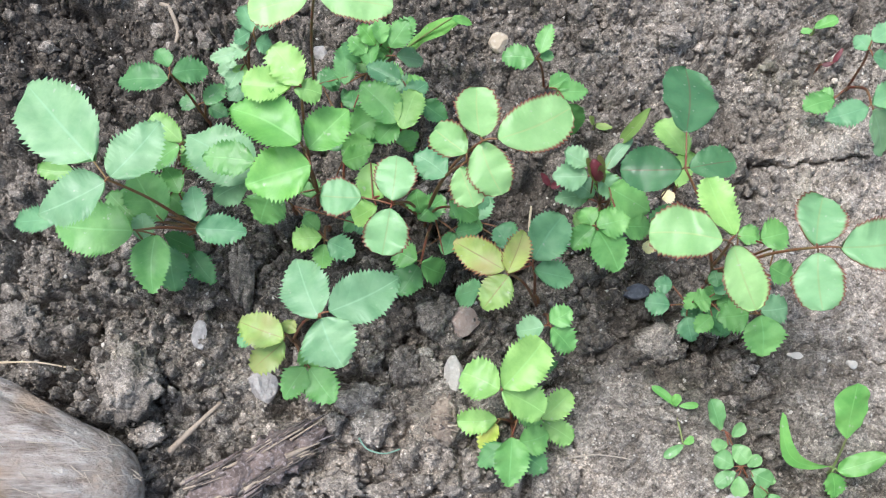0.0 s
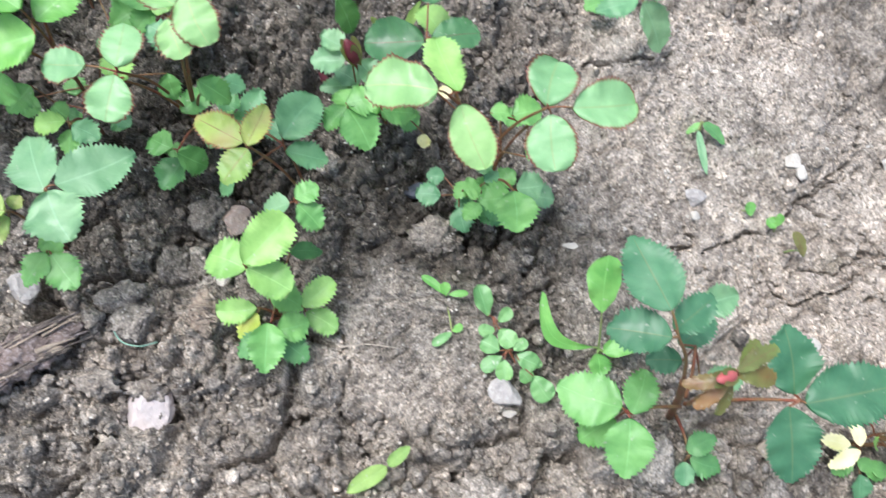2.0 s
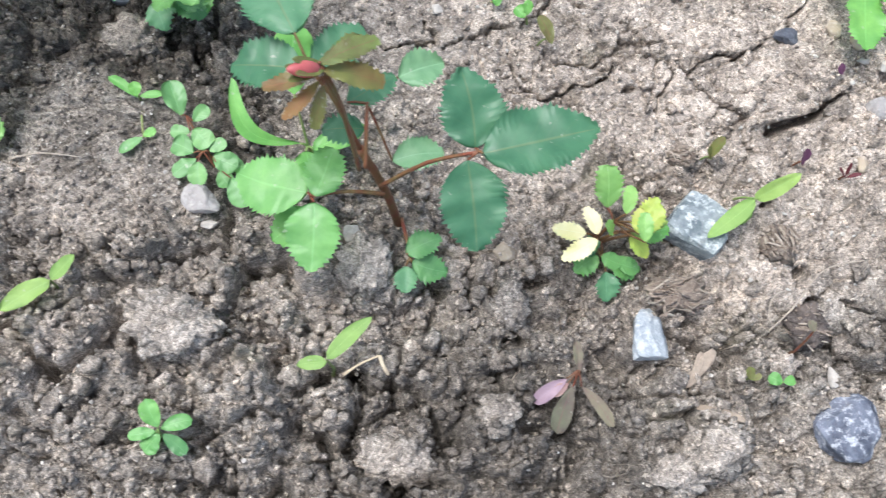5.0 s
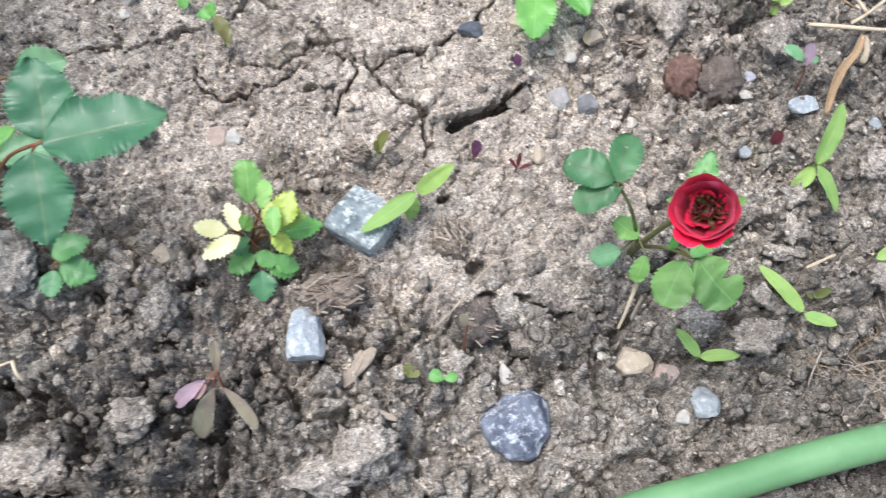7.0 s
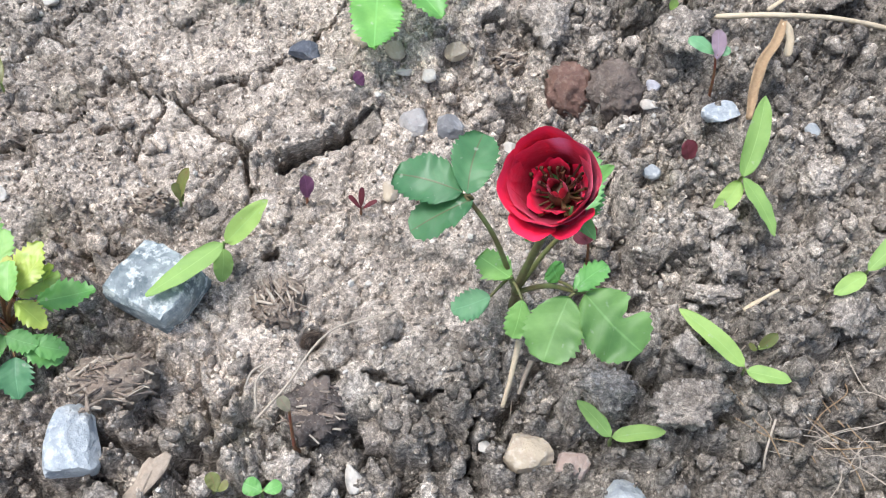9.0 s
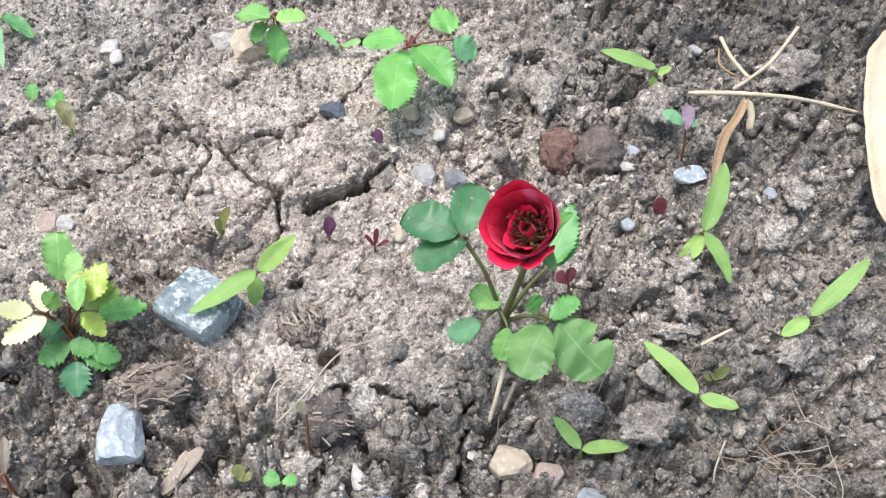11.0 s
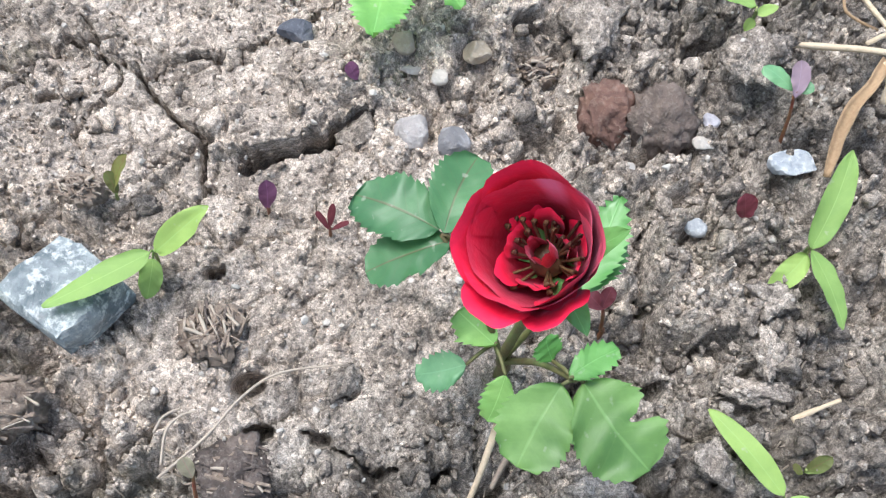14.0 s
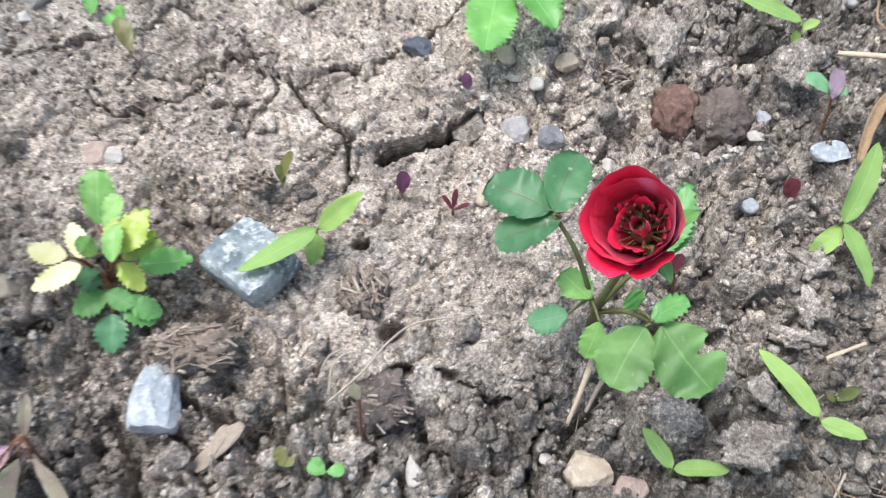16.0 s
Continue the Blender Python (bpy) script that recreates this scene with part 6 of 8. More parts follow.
compound(p, (0.5455, -0.0556, -0.0000), (0.5421, -0.0574, 0.0094), "green", [
    ((0.5408, -0.0577, 0.0132), (0.5256, -0.0384, 0.0201), 0.0068, "grass", "blade"),
    ((0.5422, -0.0585, 0.0110), (0.5541, -0.0642, 0.0135), 0.0061, "grass", "blade"),
])
p = plant("grass_seedling", 0.4992, -0.0681, "small two-bladed grass seedling growing from bare soil")
compound(p, (0.4992, -0.0681, -0.0062), (0.4971, -0.0699, 0.0033), "green", [
    ((0.4967, -0.0700, 0.0052), (0.4891, -0.0583, 0.0089), 0.0053, "grass", "blade"),
    ((0.4975, -0.0698, 0.0033), (0.5141, -0.0709, 0.0045), 0.0058, "grass", "blade"),
])
p = plant("grass_seedling", 0.5629, 0.0860, "grass seedling beside dry straw growing from bare soil")
compound(p, (0.5629, 0.0860, 0.0191), (0.5575, 0.0776, 0.0328), "green", [
    ((0.5581, 0.0794, 0.0329), (0.5365, 0.0889, 0.0374), 0.0069, "grass", "blade"),
    ((0.5586, 0.0782, 0.0309), (0.5648, 0.0796, 0.0332), 0.0037, "grass", "blade"),
    ((0.5582, 0.0789, 0.0289), (0.5568, 0.0767, 0.0248), 0.0035, "grass", "blade"),
])
p = plant("grass_seedling", 0.0982, -0.0031, "two-bladed grass seedling growing from bare soil")
compound(p, (0.0982, -0.0031, -0.0008), (0.0987, -0.0033, 0.0072), "green", [
    ((0.0987, -0.0039, 0.0093), (0.0804, -0.0147, 0.0099), 0.0089, "grass", "blade"),
    ((0.0992, -0.0032, 0.0092), (0.1091, 0.0043, 0.0147), 0.0066, "grass", "blade"),
])
p = plant("grass_seedling", 0.2058, -0.0438, "two-bladed grass seedling by a clod")
compound(p, (0.2058, -0.0438, -0.0032), (0.2045, -0.0435, 0.0048), "green", [
    ((0.2044, -0.0432, 0.0069), (0.2230, -0.0296, 0.0143), 0.0072, "grass", "blade"),
    ((0.2042, -0.0439, 0.0048), (0.1922, -0.0441, 0.0034), 0.0062, "grass", "blade"),
])
p = plant("weed_seedling", 0.1377, -0.0670, "tiny weed seedling with oval leaves")
compound(p, (0.1377, -0.0670, -0.0005), (0.1402, -0.0656, 0.0094), "green", [
    ((0.1404, -0.0651, 0.0114), (0.1365, -0.0549, 0.0156), 0.0071, "mid", "oval"),
    ((0.1410, -0.0652, 0.0094), (0.1525, -0.0631, 0.0109), 0.0059, "mid", "oval"),
    ((0.1389, -0.0661, 0.0075), (0.1284, -0.0668, 0.0079), 0.0047, "mid", "oval"),
    ((0.1401, -0.0670, 0.0074), (0.1337, -0.0728, 0.0046), 0.0076, "mid", "oval"),
    ((0.1407, -0.0668, 0.0054), (0.1493, -0.0749, 0.0029), 0.0056, "dark", "oval"),
])
p = plant("red_seedling", 0.3051, -0.0604, "purple-red weed seedling with drooping leaves")
compound(p, (0.3051, -0.0609, -0.0099), (0.3039, -0.0556, 0.0067), "red", [
    ((0.2994, -0.0585, 0.0047), (0.2855, -0.0662, -0.0012), 0.0059, "lilac", "oval"),
    ((0.3019, -0.0615, 0.0023), (0.2950, -0.0790, -0.0069), 0.0078, "purplish", "oval"),
    ((0.2997, -0.0603, 0.0045), (0.2930, -0.0640, 0.0006), 0.0046, "pinkish", "oval"),
    ((0.3045, -0.0570, 0.0065), (0.3041, -0.0449, 0.0117), 0.0040, "purplish", "oval"),
    ((0.3056, -0.0615, 0.0020), (0.3175, -0.0784, -0.0103), 0.0048, "purplish", "oval"),
])
p = plant("weed_seedling", 0.3107, 0.1033, "sprout with a red stem and one green leaf")
compound(p, (0.3107, 0.1033, -0.0083), (0.3130, 0.0999, 0.0001), "green", [
    ((0.3147, 0.0954, 0.0027), (0.3099, 0.1068, 0.0093), 0.0065, "shootgreen", "oval"),
])
p = plant("weed_seedling", 0.3745, 0.0360, "sprout with a red stem and folded leaf")
compound(p, (0.3745, 0.0360, -0.0014), (0.3755, 0.0344, 0.0047), "green", [
    ((0.3755, 0.0327, 0.0066), (0.3797, 0.0376, 0.0171), 0.0047, "shootgreen", "oval"),
    ((0.3767, 0.0321, 0.0066), (0.3748, 0.0355, 0.0126), 0.0032, "shootgreen", "oval"),
])
p = plant("weed_seedling", 0.2909, 0.1279, "single small green seed leaf growing from bare soil")
compound(p, (0.2909, 0.1279, -0.0117), (0.2927, 0.1250, -0.0073), "green", [
    ((0.2936, 0.1218, -0.0060), (0.2933, 0.1282, -0.0017), 0.0055, "fresh", "oval"),
])
p = plant("red_seedling", 0.4171, 0.0306, "tiny purple seed leaf growing from bare soil")
compound(p, (0.4171, 0.0306, 0.0021), (0.4173, 0.0290, 0.0060), "red", [
    ((0.4173, 0.0270, 0.0069), (0.4175, 0.0311, 0.0142), 0.0048, "purple", "oval"),
])
p = plant("red_seedling", 0.4420, 0.0693, "tiny purple seedling growing from bare soil")
compound(p, (0.4420, 0.0693, 0.0063), (0.4419, 0.0677, 0.0093), "red", [
    ((0.4422, 0.0666, 0.0104), (0.4399, 0.0691, 0.0121), 0.0038, "purple", "oval"),
])
p = plant("red_seedling", 0.5053, -0.0103, "dark red seedling on a thin red stem")
compound(p, (0.5053, -0.0103, 0.0060), (0.5032, -0.0102, 0.0178), "red", [
    ((0.5035, -0.0106, 0.0177), (0.4995, -0.0069, 0.0200), 0.0045, "darkred", "oval"),
    ((0.5031, -0.0105, 0.0177), (0.5052, -0.0070, 0.0225), 0.0037, "darkred", "oval"),
])
p = plant("red_seedling", 0.5477, 0.0181, "dark red seed leaf growing from bare soil")
compound(p, (0.5477, 0.0181, 0.0138), (0.5464, 0.0171, 0.0176), "red", [
    ((0.5458, 0.0156, 0.0184), (0.5444, 0.0183, 0.0257), 0.0059, "darkred", "oval"),
])
p = plant("red_seedling", 0.4344, 0.0207, "tiny red seedling with thin leaves")
compound(p, (0.4344, 0.0207, 0.0031), (0.4345, 0.0200, 0.0080), "red", [
    ((0.4344, 0.0189, 0.0089), (0.4309, 0.0222, 0.0129), 0.0020, "darkred", "oval"),
    ((0.4344, 0.0194, 0.0090), (0.4355, 0.0226, 0.0154), 0.0020, "darkred", "oval"),
    ((0.4348, 0.0189, 0.0089), (0.4395, 0.0185, 0.0134), 0.0018, "darkred", "oval"),
])
p = plant("red_seedling", 0.4032, -0.0525, "sprout with a bright red stem")
compound(p, (0.4032, -0.0525, -0.0100), (0.4038, -0.0479, 0.0108), "red", [
    ((0.4038, -0.0486, 0.0107), (0.4014, -0.0446, 0.0132), 0.0035, "purplish", "oval"),
])
p = plant("weed_seedling", 0.3918, -0.0650, "small weed seedling with two leaves")
compound(p, (0.3918, -0.0650, -0.0123), (0.3925, -0.0654, -0.0064), "green", [
    ((0.3927, -0.0663, -0.0045), (0.3874, -0.0628, -0.0041), 0.0053, "fresh", "oval"),
    ((0.3932, -0.0660, -0.0045), (0.3985, -0.0648, -0.0041), 0.0042, "fresh", "oval"),
])
p = plant("weed_seedling", 0.3781, -0.0625, "small reddish weed seedling growing from bare soil")
compound(p, (0.3781, -0.0625, -0.0121), (0.3791, -0.0630, -0.0062), "green", [
    ((0.3794, -0.0639, -0.0043), (0.3783, -0.0589, -0.0016), 0.0042, "shootgreen", "oval"),
    ((0.3801, -0.0640, -0.0043), (0.3831, -0.0621, -0.0020), 0.0025, "shootgreen", "oval"),
])
p = plant("red_seedling", 0.5632, 0.0426, "seedling with purple leaves on a pink stem")
compound(p, (0.5629, 0.0431, 0.0174), (0.5597, 0.0444, 0.0354), "red", [
    ((0.5599, 0.0434, 0.0353), (0.5609, 0.0510, 0.0419), 0.0051, "lilac", "oval"),
    ((0.5596, 0.0458, 0.0355), (0.5529, 0.0531, 0.0377), 0.0052, "teal", "oval"),
    ((0.5611, 0.0452, 0.0355), (0.5647, 0.0462, 0.0377), 0.0036, "teal", "oval"),
])
p = plant("weed_seedling", 0.5520, -0.0493, "tiny yellowish weed seedling growing from bare soil")
compound(p, (0.5520, -0.0493, 0.0017), (0.5502, -0.0503, 0.0074), "green", [
    ((0.5501, -0.0506, 0.0073), (0.5546, -0.0494, 0.0118), 0.0036, "shootgreen", "oval"),
    ((0.5497, -0.0510, 0.0072), (0.5468, -0.0493, 0.0093), 0.0022, "shootgreen", "oval"),
])
p = plant("rose_seedling", 0.4640, 0.1329, "rose seedling with soft green toothed leaflets")
compound(p, (0.4636, 0.1337, 0.0054), (0.4568, 0.1038, 0.0300), "red", [
    ((0.4530, 0.1010, 0.0300), (0.4465, 0.0700, 0.0289), 0.0183, "soft", "toothed"),
    ((0.4605, 0.1042, 0.0300), (0.4718, 0.0796, 0.0342), 0.0155, "soft", "toothed"),
    ((0.4563, 0.1059, 0.0320), (0.4382, 0.1105, 0.0300), 0.0133, "soft", "toothed"),
    ((0.4768, 0.1068, 0.0297), (0.4864, 0.1020, 0.0233), 0.0121, "teal", "toothed"),
    ((0.4678, 0.1172, 0.0300), (0.4813, 0.1197, 0.0300), 0.0136, "soft", "toothed"),
])
p = plant("rose_seedling", 0.4025, 0.1615, "lime green rose seedling beside a pale stone")
compound(p, (0.4026, 0.1623, -0.0064), (0.4012, 0.1365, 0.0213), "red", [
    ((0.4002, 0.1340, 0.0225), (0.3858, 0.1452, 0.0175), 0.0121, "lime", "toothed"),
    ((0.4025, 0.1326, 0.0230), (0.4157, 0.1376, 0.0221), 0.0111, "lime", "toothed"),
    ((0.4016, 0.1371, 0.0163), (0.4014, 0.1255, 0.0035), 0.0098, "mid", "toothed"),
    ((0.3982, 0.1380, 0.0158), (0.3900, 0.1356, 0.0091), 0.0098, "mid", "toothed"),
])
p = plant("weed_seedling", 0.4310, 0.1334, "narrow-leaved weed seedling growing from bare soil")
compound(p, (0.4310, 0.1334, 0.0007), (0.4300, 0.1283, 0.0091), "green", [
    ((0.4289, 0.1256, 0.0112), (0.4198, 0.1384, 0.0126), 0.0039, "mid", "oval"),
    ((0.4304, 0.1259, 0.0114), (0.4388, 0.1257, 0.0146), 0.0034, "lime", "oval"),
])
p = plant("dock_weed", 0.2774, 0.1767, "small weed with drooping leaves growing from bare soil")
compound(p, (0.2775, 0.1774, -0.0168), (0.2756, 0.1782, -0.0069), "green", [
    ((0.2729, 0.1729, -0.0066), (0.2761, 0.1487, -0.0103), 0.0049, "pale", "blade"),
    ((0.2754, 0.1763, -0.0048), (0.2886, 0.1663, -0.0096), 0.0079, "dark", "blade"),
    ((0.2749, 0.1775, -0.0069), (0.2673, 0.1737, -0.0107), 0.0043, "mid", "blade"),
])
p = plant("weed_seedling", 0.3085, 0.1152, "tiny green weed seedling growing from bare soil")
compound(p, (0.3085, 0.1152, -0.0096), (0.3063, 0.1155, -0.0047), "green", [
    ((0.3056, 0.1137, -0.0036), (0.3015, 0.1188, -0.0023), 0.0061, "bright", "oval"),
    ((0.3064, 0.1149, -0.0037), (0.3071, 0.1195, 0.0019), 0.0044, "bright", "oval"),
])
p = plant("rose_plant", 0.4778, -0.0211, "small rose plant bearing one open red flower")
compound(p, (0.4759, -0.0251, 0.0204), (0.4591, -0.0151, 0.0620), "olive", [
    ((0.4586, -0.0139, 0.0620), (0.4413, -0.0039, 0.0620), 0.0149, "deep", "toothed"),
    ((0.4594, -0.0154, 0.0630), (0.4677, 0.0025, 0.0660), 0.0123, "deep", "toothed"),
    ((0.4611, -0.0157, 0.0610), (0.4428, -0.0191, 0.0560), 0.0126, "deep", "toothed"),
])
compound(p, (0.4758, -0.0254, 0.0203), (0.4861, -0.0419, 0.0480), "olive", [
    ((0.4834, -0.0428, 0.0480), (0.4732, -0.0583, 0.0440), 0.0156, "rosegreen", "toothed"),
    ((0.4880, -0.0424, 0.0480), (0.5003, -0.0600, 0.0440), 0.0198, "rosegreen", "bitten"),
    ((0.4845, -0.0421, 0.0500), (0.4955, -0.0367, 0.0520), 0.0064, "fresh", "toothed"),
    ((0.4827, -0.0362, 0.0450), (0.4808, -0.0331, 0.0500), 0.0072, "fresh", "toothed"),
])
compound(p, (0.4761, -0.0249, 0.0184), (0.4730, -0.0250, 0.0300), "olive", [
    ((0.4730, -0.0265, 0.0320), (0.4650, -0.0179, 0.0340), 0.0104, "lime", "toothed"),
    ((0.4749, -0.0330, 0.0300), (0.4709, -0.0409, 0.0208), 0.0073, "lime", "toothed"),
    ((0.4665, -0.0288, 0.0268), (0.4546, -0.0286, 0.0217), 0.0091, "teal", "toothed"),
])
compound(p, (0.4759, -0.0256, 0.0223), (0.4884, -0.0223, 0.0500), "olive", [
    ((0.4883, -0.0227, 0.0500), (0.4986, -0.0040, 0.0600), 0.0103, "mid", "toothed"),
    ((0.4894, -0.0224, 0.0500), (0.5009, -0.0110, 0.0520), 0.0064, "dark", "toothed"),
])
flower(p, (0.4753, -0.0261, 0.0241), (0.4648, -0.0518, 0.1200), 0.0210)
p = plant("rose_seedling", -0.0410, 0.2039, "low rose leaves crowded beneath taller seedlings")
compound(p, (-0.0417, 0.2066, -0.0143), (-0.0446, 0.1956, 0.0056), "red", [
    ((-0.0380, 0.1990, 0.0300), (-0.0246, 0.2018, 0.0350), 0.0126, "bright", "toothed"),
    ((-0.0535, 0.1814, 0.0006), (-0.0596, 0.1768, -0.0025), 0.0096, "mid", "toothed"),
    ((-0.0557, 0.1891, 0.0054), (-0.0574, 0.2008, 0.0053), 0.0114, "mid", "toothed"),
    ((-0.0380, 0.1798, -0.0001), (-0.0314, 0.1741, -0.0018), 0.0102, "dark", "toothed"),
    ((-0.0759, 0.1886, 0.0049), (-0.0826, 0.1799, 0.0009), 0.0131, "mid", "toothed"),
])
compound(p, (-0.0410, 0.2053, -0.0143), (-0.0388, 0.2252, 0.0059), "red", [
    ((-0.0402, 0.2241, 0.0039), (-0.0486, 0.2188, 0.0036), 0.0092, "dark", "toothed"),
    ((-0.0368, 0.2386, 0.0063), (-0.0301, 0.2246, 0.0101), 0.0147, "mid", "toothed"),
    ((-0.0525, 0.2546, 0.0085), (-0.0427, 0.2600, 0.0089), 0.0142, "dark", "toothed"),
    ((-0.0421, 0.2464, 0.0044), (-0.0353, 0.2498, 0.0047), 0.0099, "teal", "toothed"),
])
p = plant("rose_seedling", -0.0262, 0.2806, "bushy rose leaves standing in a dense tuft")
compound(p, (-0.0255, 0.2820, -0.0117), (-0.0239, 0.2762, 0.0080), "red", [
    ((-0.0296, 0.2563, 0.0300), (-0.0391, 0.2660, 0.0340), 0.0101, "dark", "toothed"),
    ((-0.0271, 0.2587, 0.0340), (-0.0357, 0.2651, 0.0400), 0.0112, "mid", "toothed"),
    ((-0.0224, 0.2629, 0.0360), (-0.0305, 0.2713, 0.0420), 0.0100, "bright", "toothed"),
    ((-0.0187, 0.2624, 0.0380), (-0.0210, 0.2735, 0.0440), 0.0088, "mid", "toothed"),
    ((-0.0147, 0.2617, 0.0360), (-0.0052, 0.2730, 0.0440), 0.0124, "mid", "toothed"),
    ((-0.0247, 0.2652, 0.0135), (-0.0339, 0.2625, 0.0132), 0.0105, "mid", "toothed"),
    ((-0.0172, 0.2598, 0.0300), (-0.0261, 0.2570, 0.0300), 0.0107, "bright", "toothed"),
    ((-0.0223, 0.2476, 0.0300), (-0.0081, 0.2458, 0.0300), 0.0142, "teal", "toothed"),
    ((-0.0057, 0.2411, 0.0300), (0.0037, 0.2465, 0.0300), 0.0118, "bright", "toothed"),
    ((-0.0104, 0.2358, 0.0300), (-0.0145, 0.2441, 0.0340), 0.0088, "pale", "toothed"),
])
p = plant("rose_seedling", -0.1043, 0.2668, "small pale rose leaves beside damp soil")
compound(p, (-0.1044, 0.2683, -0.0146), (-0.1027, 0.2653, -0.0027), "red", [
    ((-0.1025, 0.2644, 0.0013), (-0.1095, 0.2718, 0.0034), 0.0113, "pale", "toothed"),
    ((-0.1005, 0.2630, 0.0013), (-0.0954, 0.2681, 0.0037), 0.0101, "pale", "toothed"),
    ((-0.1020, 0.2607, -0.0008), (-0.1078, 0.2621, -0.0009), 0.0101, "pale", "toothed"),
    ((-0.1006, 0.2579, -0.0009), (-0.1017, 0.2499, -0.0031), 0.0094, "pale", "toothed"),
])
p = plant("rose_seedling", -0.1364, 0.2010, "small lime rose leaves under a broad seedling")
compound(p, (-0.1365, 0.2024, -0.0167), (-0.1317, 0.1981, -0.0016), "red", [
    ((-0.1309, 0.1960, 0.0035), (-0.1331, 0.2056, 0.0054), 0.0090, "bright", "toothed"),
    ((-0.1289, 0.1934, 0.0035), (-0.1232, 0.1845, 0.0018), 0.0096, "lime", "toothed"),
    ((-0.1328, 0.1931, -0.0006), (-0.1394, 0.1868, -0.0026), 0.0108, "mid", "toothed"),
])
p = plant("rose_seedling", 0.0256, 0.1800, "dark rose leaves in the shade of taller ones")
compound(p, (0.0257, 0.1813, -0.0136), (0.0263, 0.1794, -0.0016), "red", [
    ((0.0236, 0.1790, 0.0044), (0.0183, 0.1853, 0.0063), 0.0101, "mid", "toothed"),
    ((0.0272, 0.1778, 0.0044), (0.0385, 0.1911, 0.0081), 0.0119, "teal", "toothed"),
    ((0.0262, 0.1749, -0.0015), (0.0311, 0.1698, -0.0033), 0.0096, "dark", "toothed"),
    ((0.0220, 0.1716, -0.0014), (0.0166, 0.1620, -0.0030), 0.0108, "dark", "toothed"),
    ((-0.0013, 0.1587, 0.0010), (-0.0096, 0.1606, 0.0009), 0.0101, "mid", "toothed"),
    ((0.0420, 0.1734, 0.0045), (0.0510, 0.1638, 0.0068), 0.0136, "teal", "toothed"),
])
p = plant("rose_seedling", 0.1034, 0.1821, "dense tuft of small toothed rose leaves")
compound(p, (0.1029, 0.1841, -0.0149), (0.0953, 0.1847, 0.0103), "red", [
    ((0.0888, 0.1797, 0.0320), (0.0770, 0.1880, 0.0340), 0.0125, "pale", "toothed"),
    ((0.0889, 0.1860, 0.0134), (0.0750, 0.1879, 0.0117), 0.0101, "pale", "toothed"),
    ((0.0929, 0.1803, 0.0320), (0.0952, 0.1928, 0.0360), 0.0119, "mid", "toothed"),
    ((0.0988, 0.1781, 0.0300), (0.1135, 0.1837, 0.0300), 0.0148, "mid", "toothed"),
    ((0.0990, 0.1805, 0.0113), (0.1105, 0.1770, 0.0092), 0.0142, "mid", "toothed"),
    ((0.0926, 0.1774, 0.0096), (0.0825, 0.1722, 0.0080), 0.0136, "lime", "toothed"),
    ((0.0903, 0.1710, 0.0340), (0.0976, 0.1627, 0.0340), 0.0112, "bright", "toothed"),
    ((0.0915, 0.1730, 0.0078), (0.0880, 0.1629, 0.0043), 0.0118, "lime", "toothed"),
    ((0.1096, 0.1758, 0.0073), (0.1192, 0.1702, 0.0053), 0.0131, "mid", "toothed"),
    ((0.1000, 0.1826, 0.0340), (0.0937, 0.1872, 0.0360), 0.0102, "bright", "toothed"),
])
p = plant("red_seedling", 0.0731, 0.2026, "tiny seedling with dark red pointed leaves")
compound(p, (0.0731, 0.2032, -0.0145), (0.0723, 0.2027, -0.0084), "red", [
    ((0.0723, 0.2027, -0.0084), (0.0674, 0.2075, -0.0024), 0.0043, "darkred", "blade"),
    ((0.0729, 0.2021, -0.0085), (0.0779, 0.2018, -0.0046), 0.0043, "darkred", "blade"),
])
p = plant("weed_seedling", 0.1005, 0.2410, "small weed with narrow bronze leaves")
compound(p, (0.1005, 0.2417, -0.0146), (0.0994, 0.2401, -0.0086), "green", [
    ((0.0987, 0.2401, -0.0085), (0.0958, 0.2419, -0.0024), 0.0044, "bronze", "blade"),
    ((0.1000, 0.2394, -0.0086), (0.1086, 0.2363, -0.0050), 0.0051, "bronze", "blade"),
])
p = plant("rose_seedling", 0.1555, 0.1322, "low tuft of small rounded rose leaves")
compound(p, (0.1557, 0.1335, -0.0129), (0.1515, 0.1326, -0.0008), "red", [
    ((0.1485, 0.1320, 0.0033), (0.1414, 0.1364, 0.0051), 0.0099, "mid", "toothed"),
    ((0.1510, 0.1333, 0.0051), (0.1531, 0.1408, 0.0065), 0.0099, "mid", "toothed"),
    ((0.1543, 0.1315, 0.0033), (0.1642, 0.1346, 0.0028), 0.0111, "mid", "toothed"),
    ((0.1584, 0.1365, 0.0068), (0.1673, 0.1422, 0.0101), 0.0116, "mid", "toothed"),
    ((0.1481, 0.1288, -0.0004), (0.1417, 0.1250, -0.0020), 0.0088, "teal", "toothed"),
    ((0.1555, 0.1271, 0.0016), (0.1605, 0.1203, 0.0002), 0.0105, "mid", "toothed"),
    ((0.1740, 0.1304, 0.0071), (0.1871, 0.1280, 0.0072), 0.0133, "pale", "toothed"),
    ((0.1460, 0.1313, -0.0006), (0.1367, 0.1275, -0.0001), 0.0082, "teal", "toothed"),
])
p = plant("weed_seedling", 0.2359, 0.3069, "tiny weed seedling with two green leaves")
compound(p, (0.2359, 0.3069, -0.0162), (0.2332, 0.3047, -0.0102), "green", [
    ((0.2323, 0.3034, -0.0083), (0.2460, 0.3080, -0.0045), 0.0073, "bright", "oval"),
    ((0.2314, 0.3019, -0.0083), (0.2244, 0.3003, -0.0082), 0.0046, "mid", "oval"),
])
p = plant("red_seedling", 0.2359, 0.2832, "thin red sprout bent over the soil")
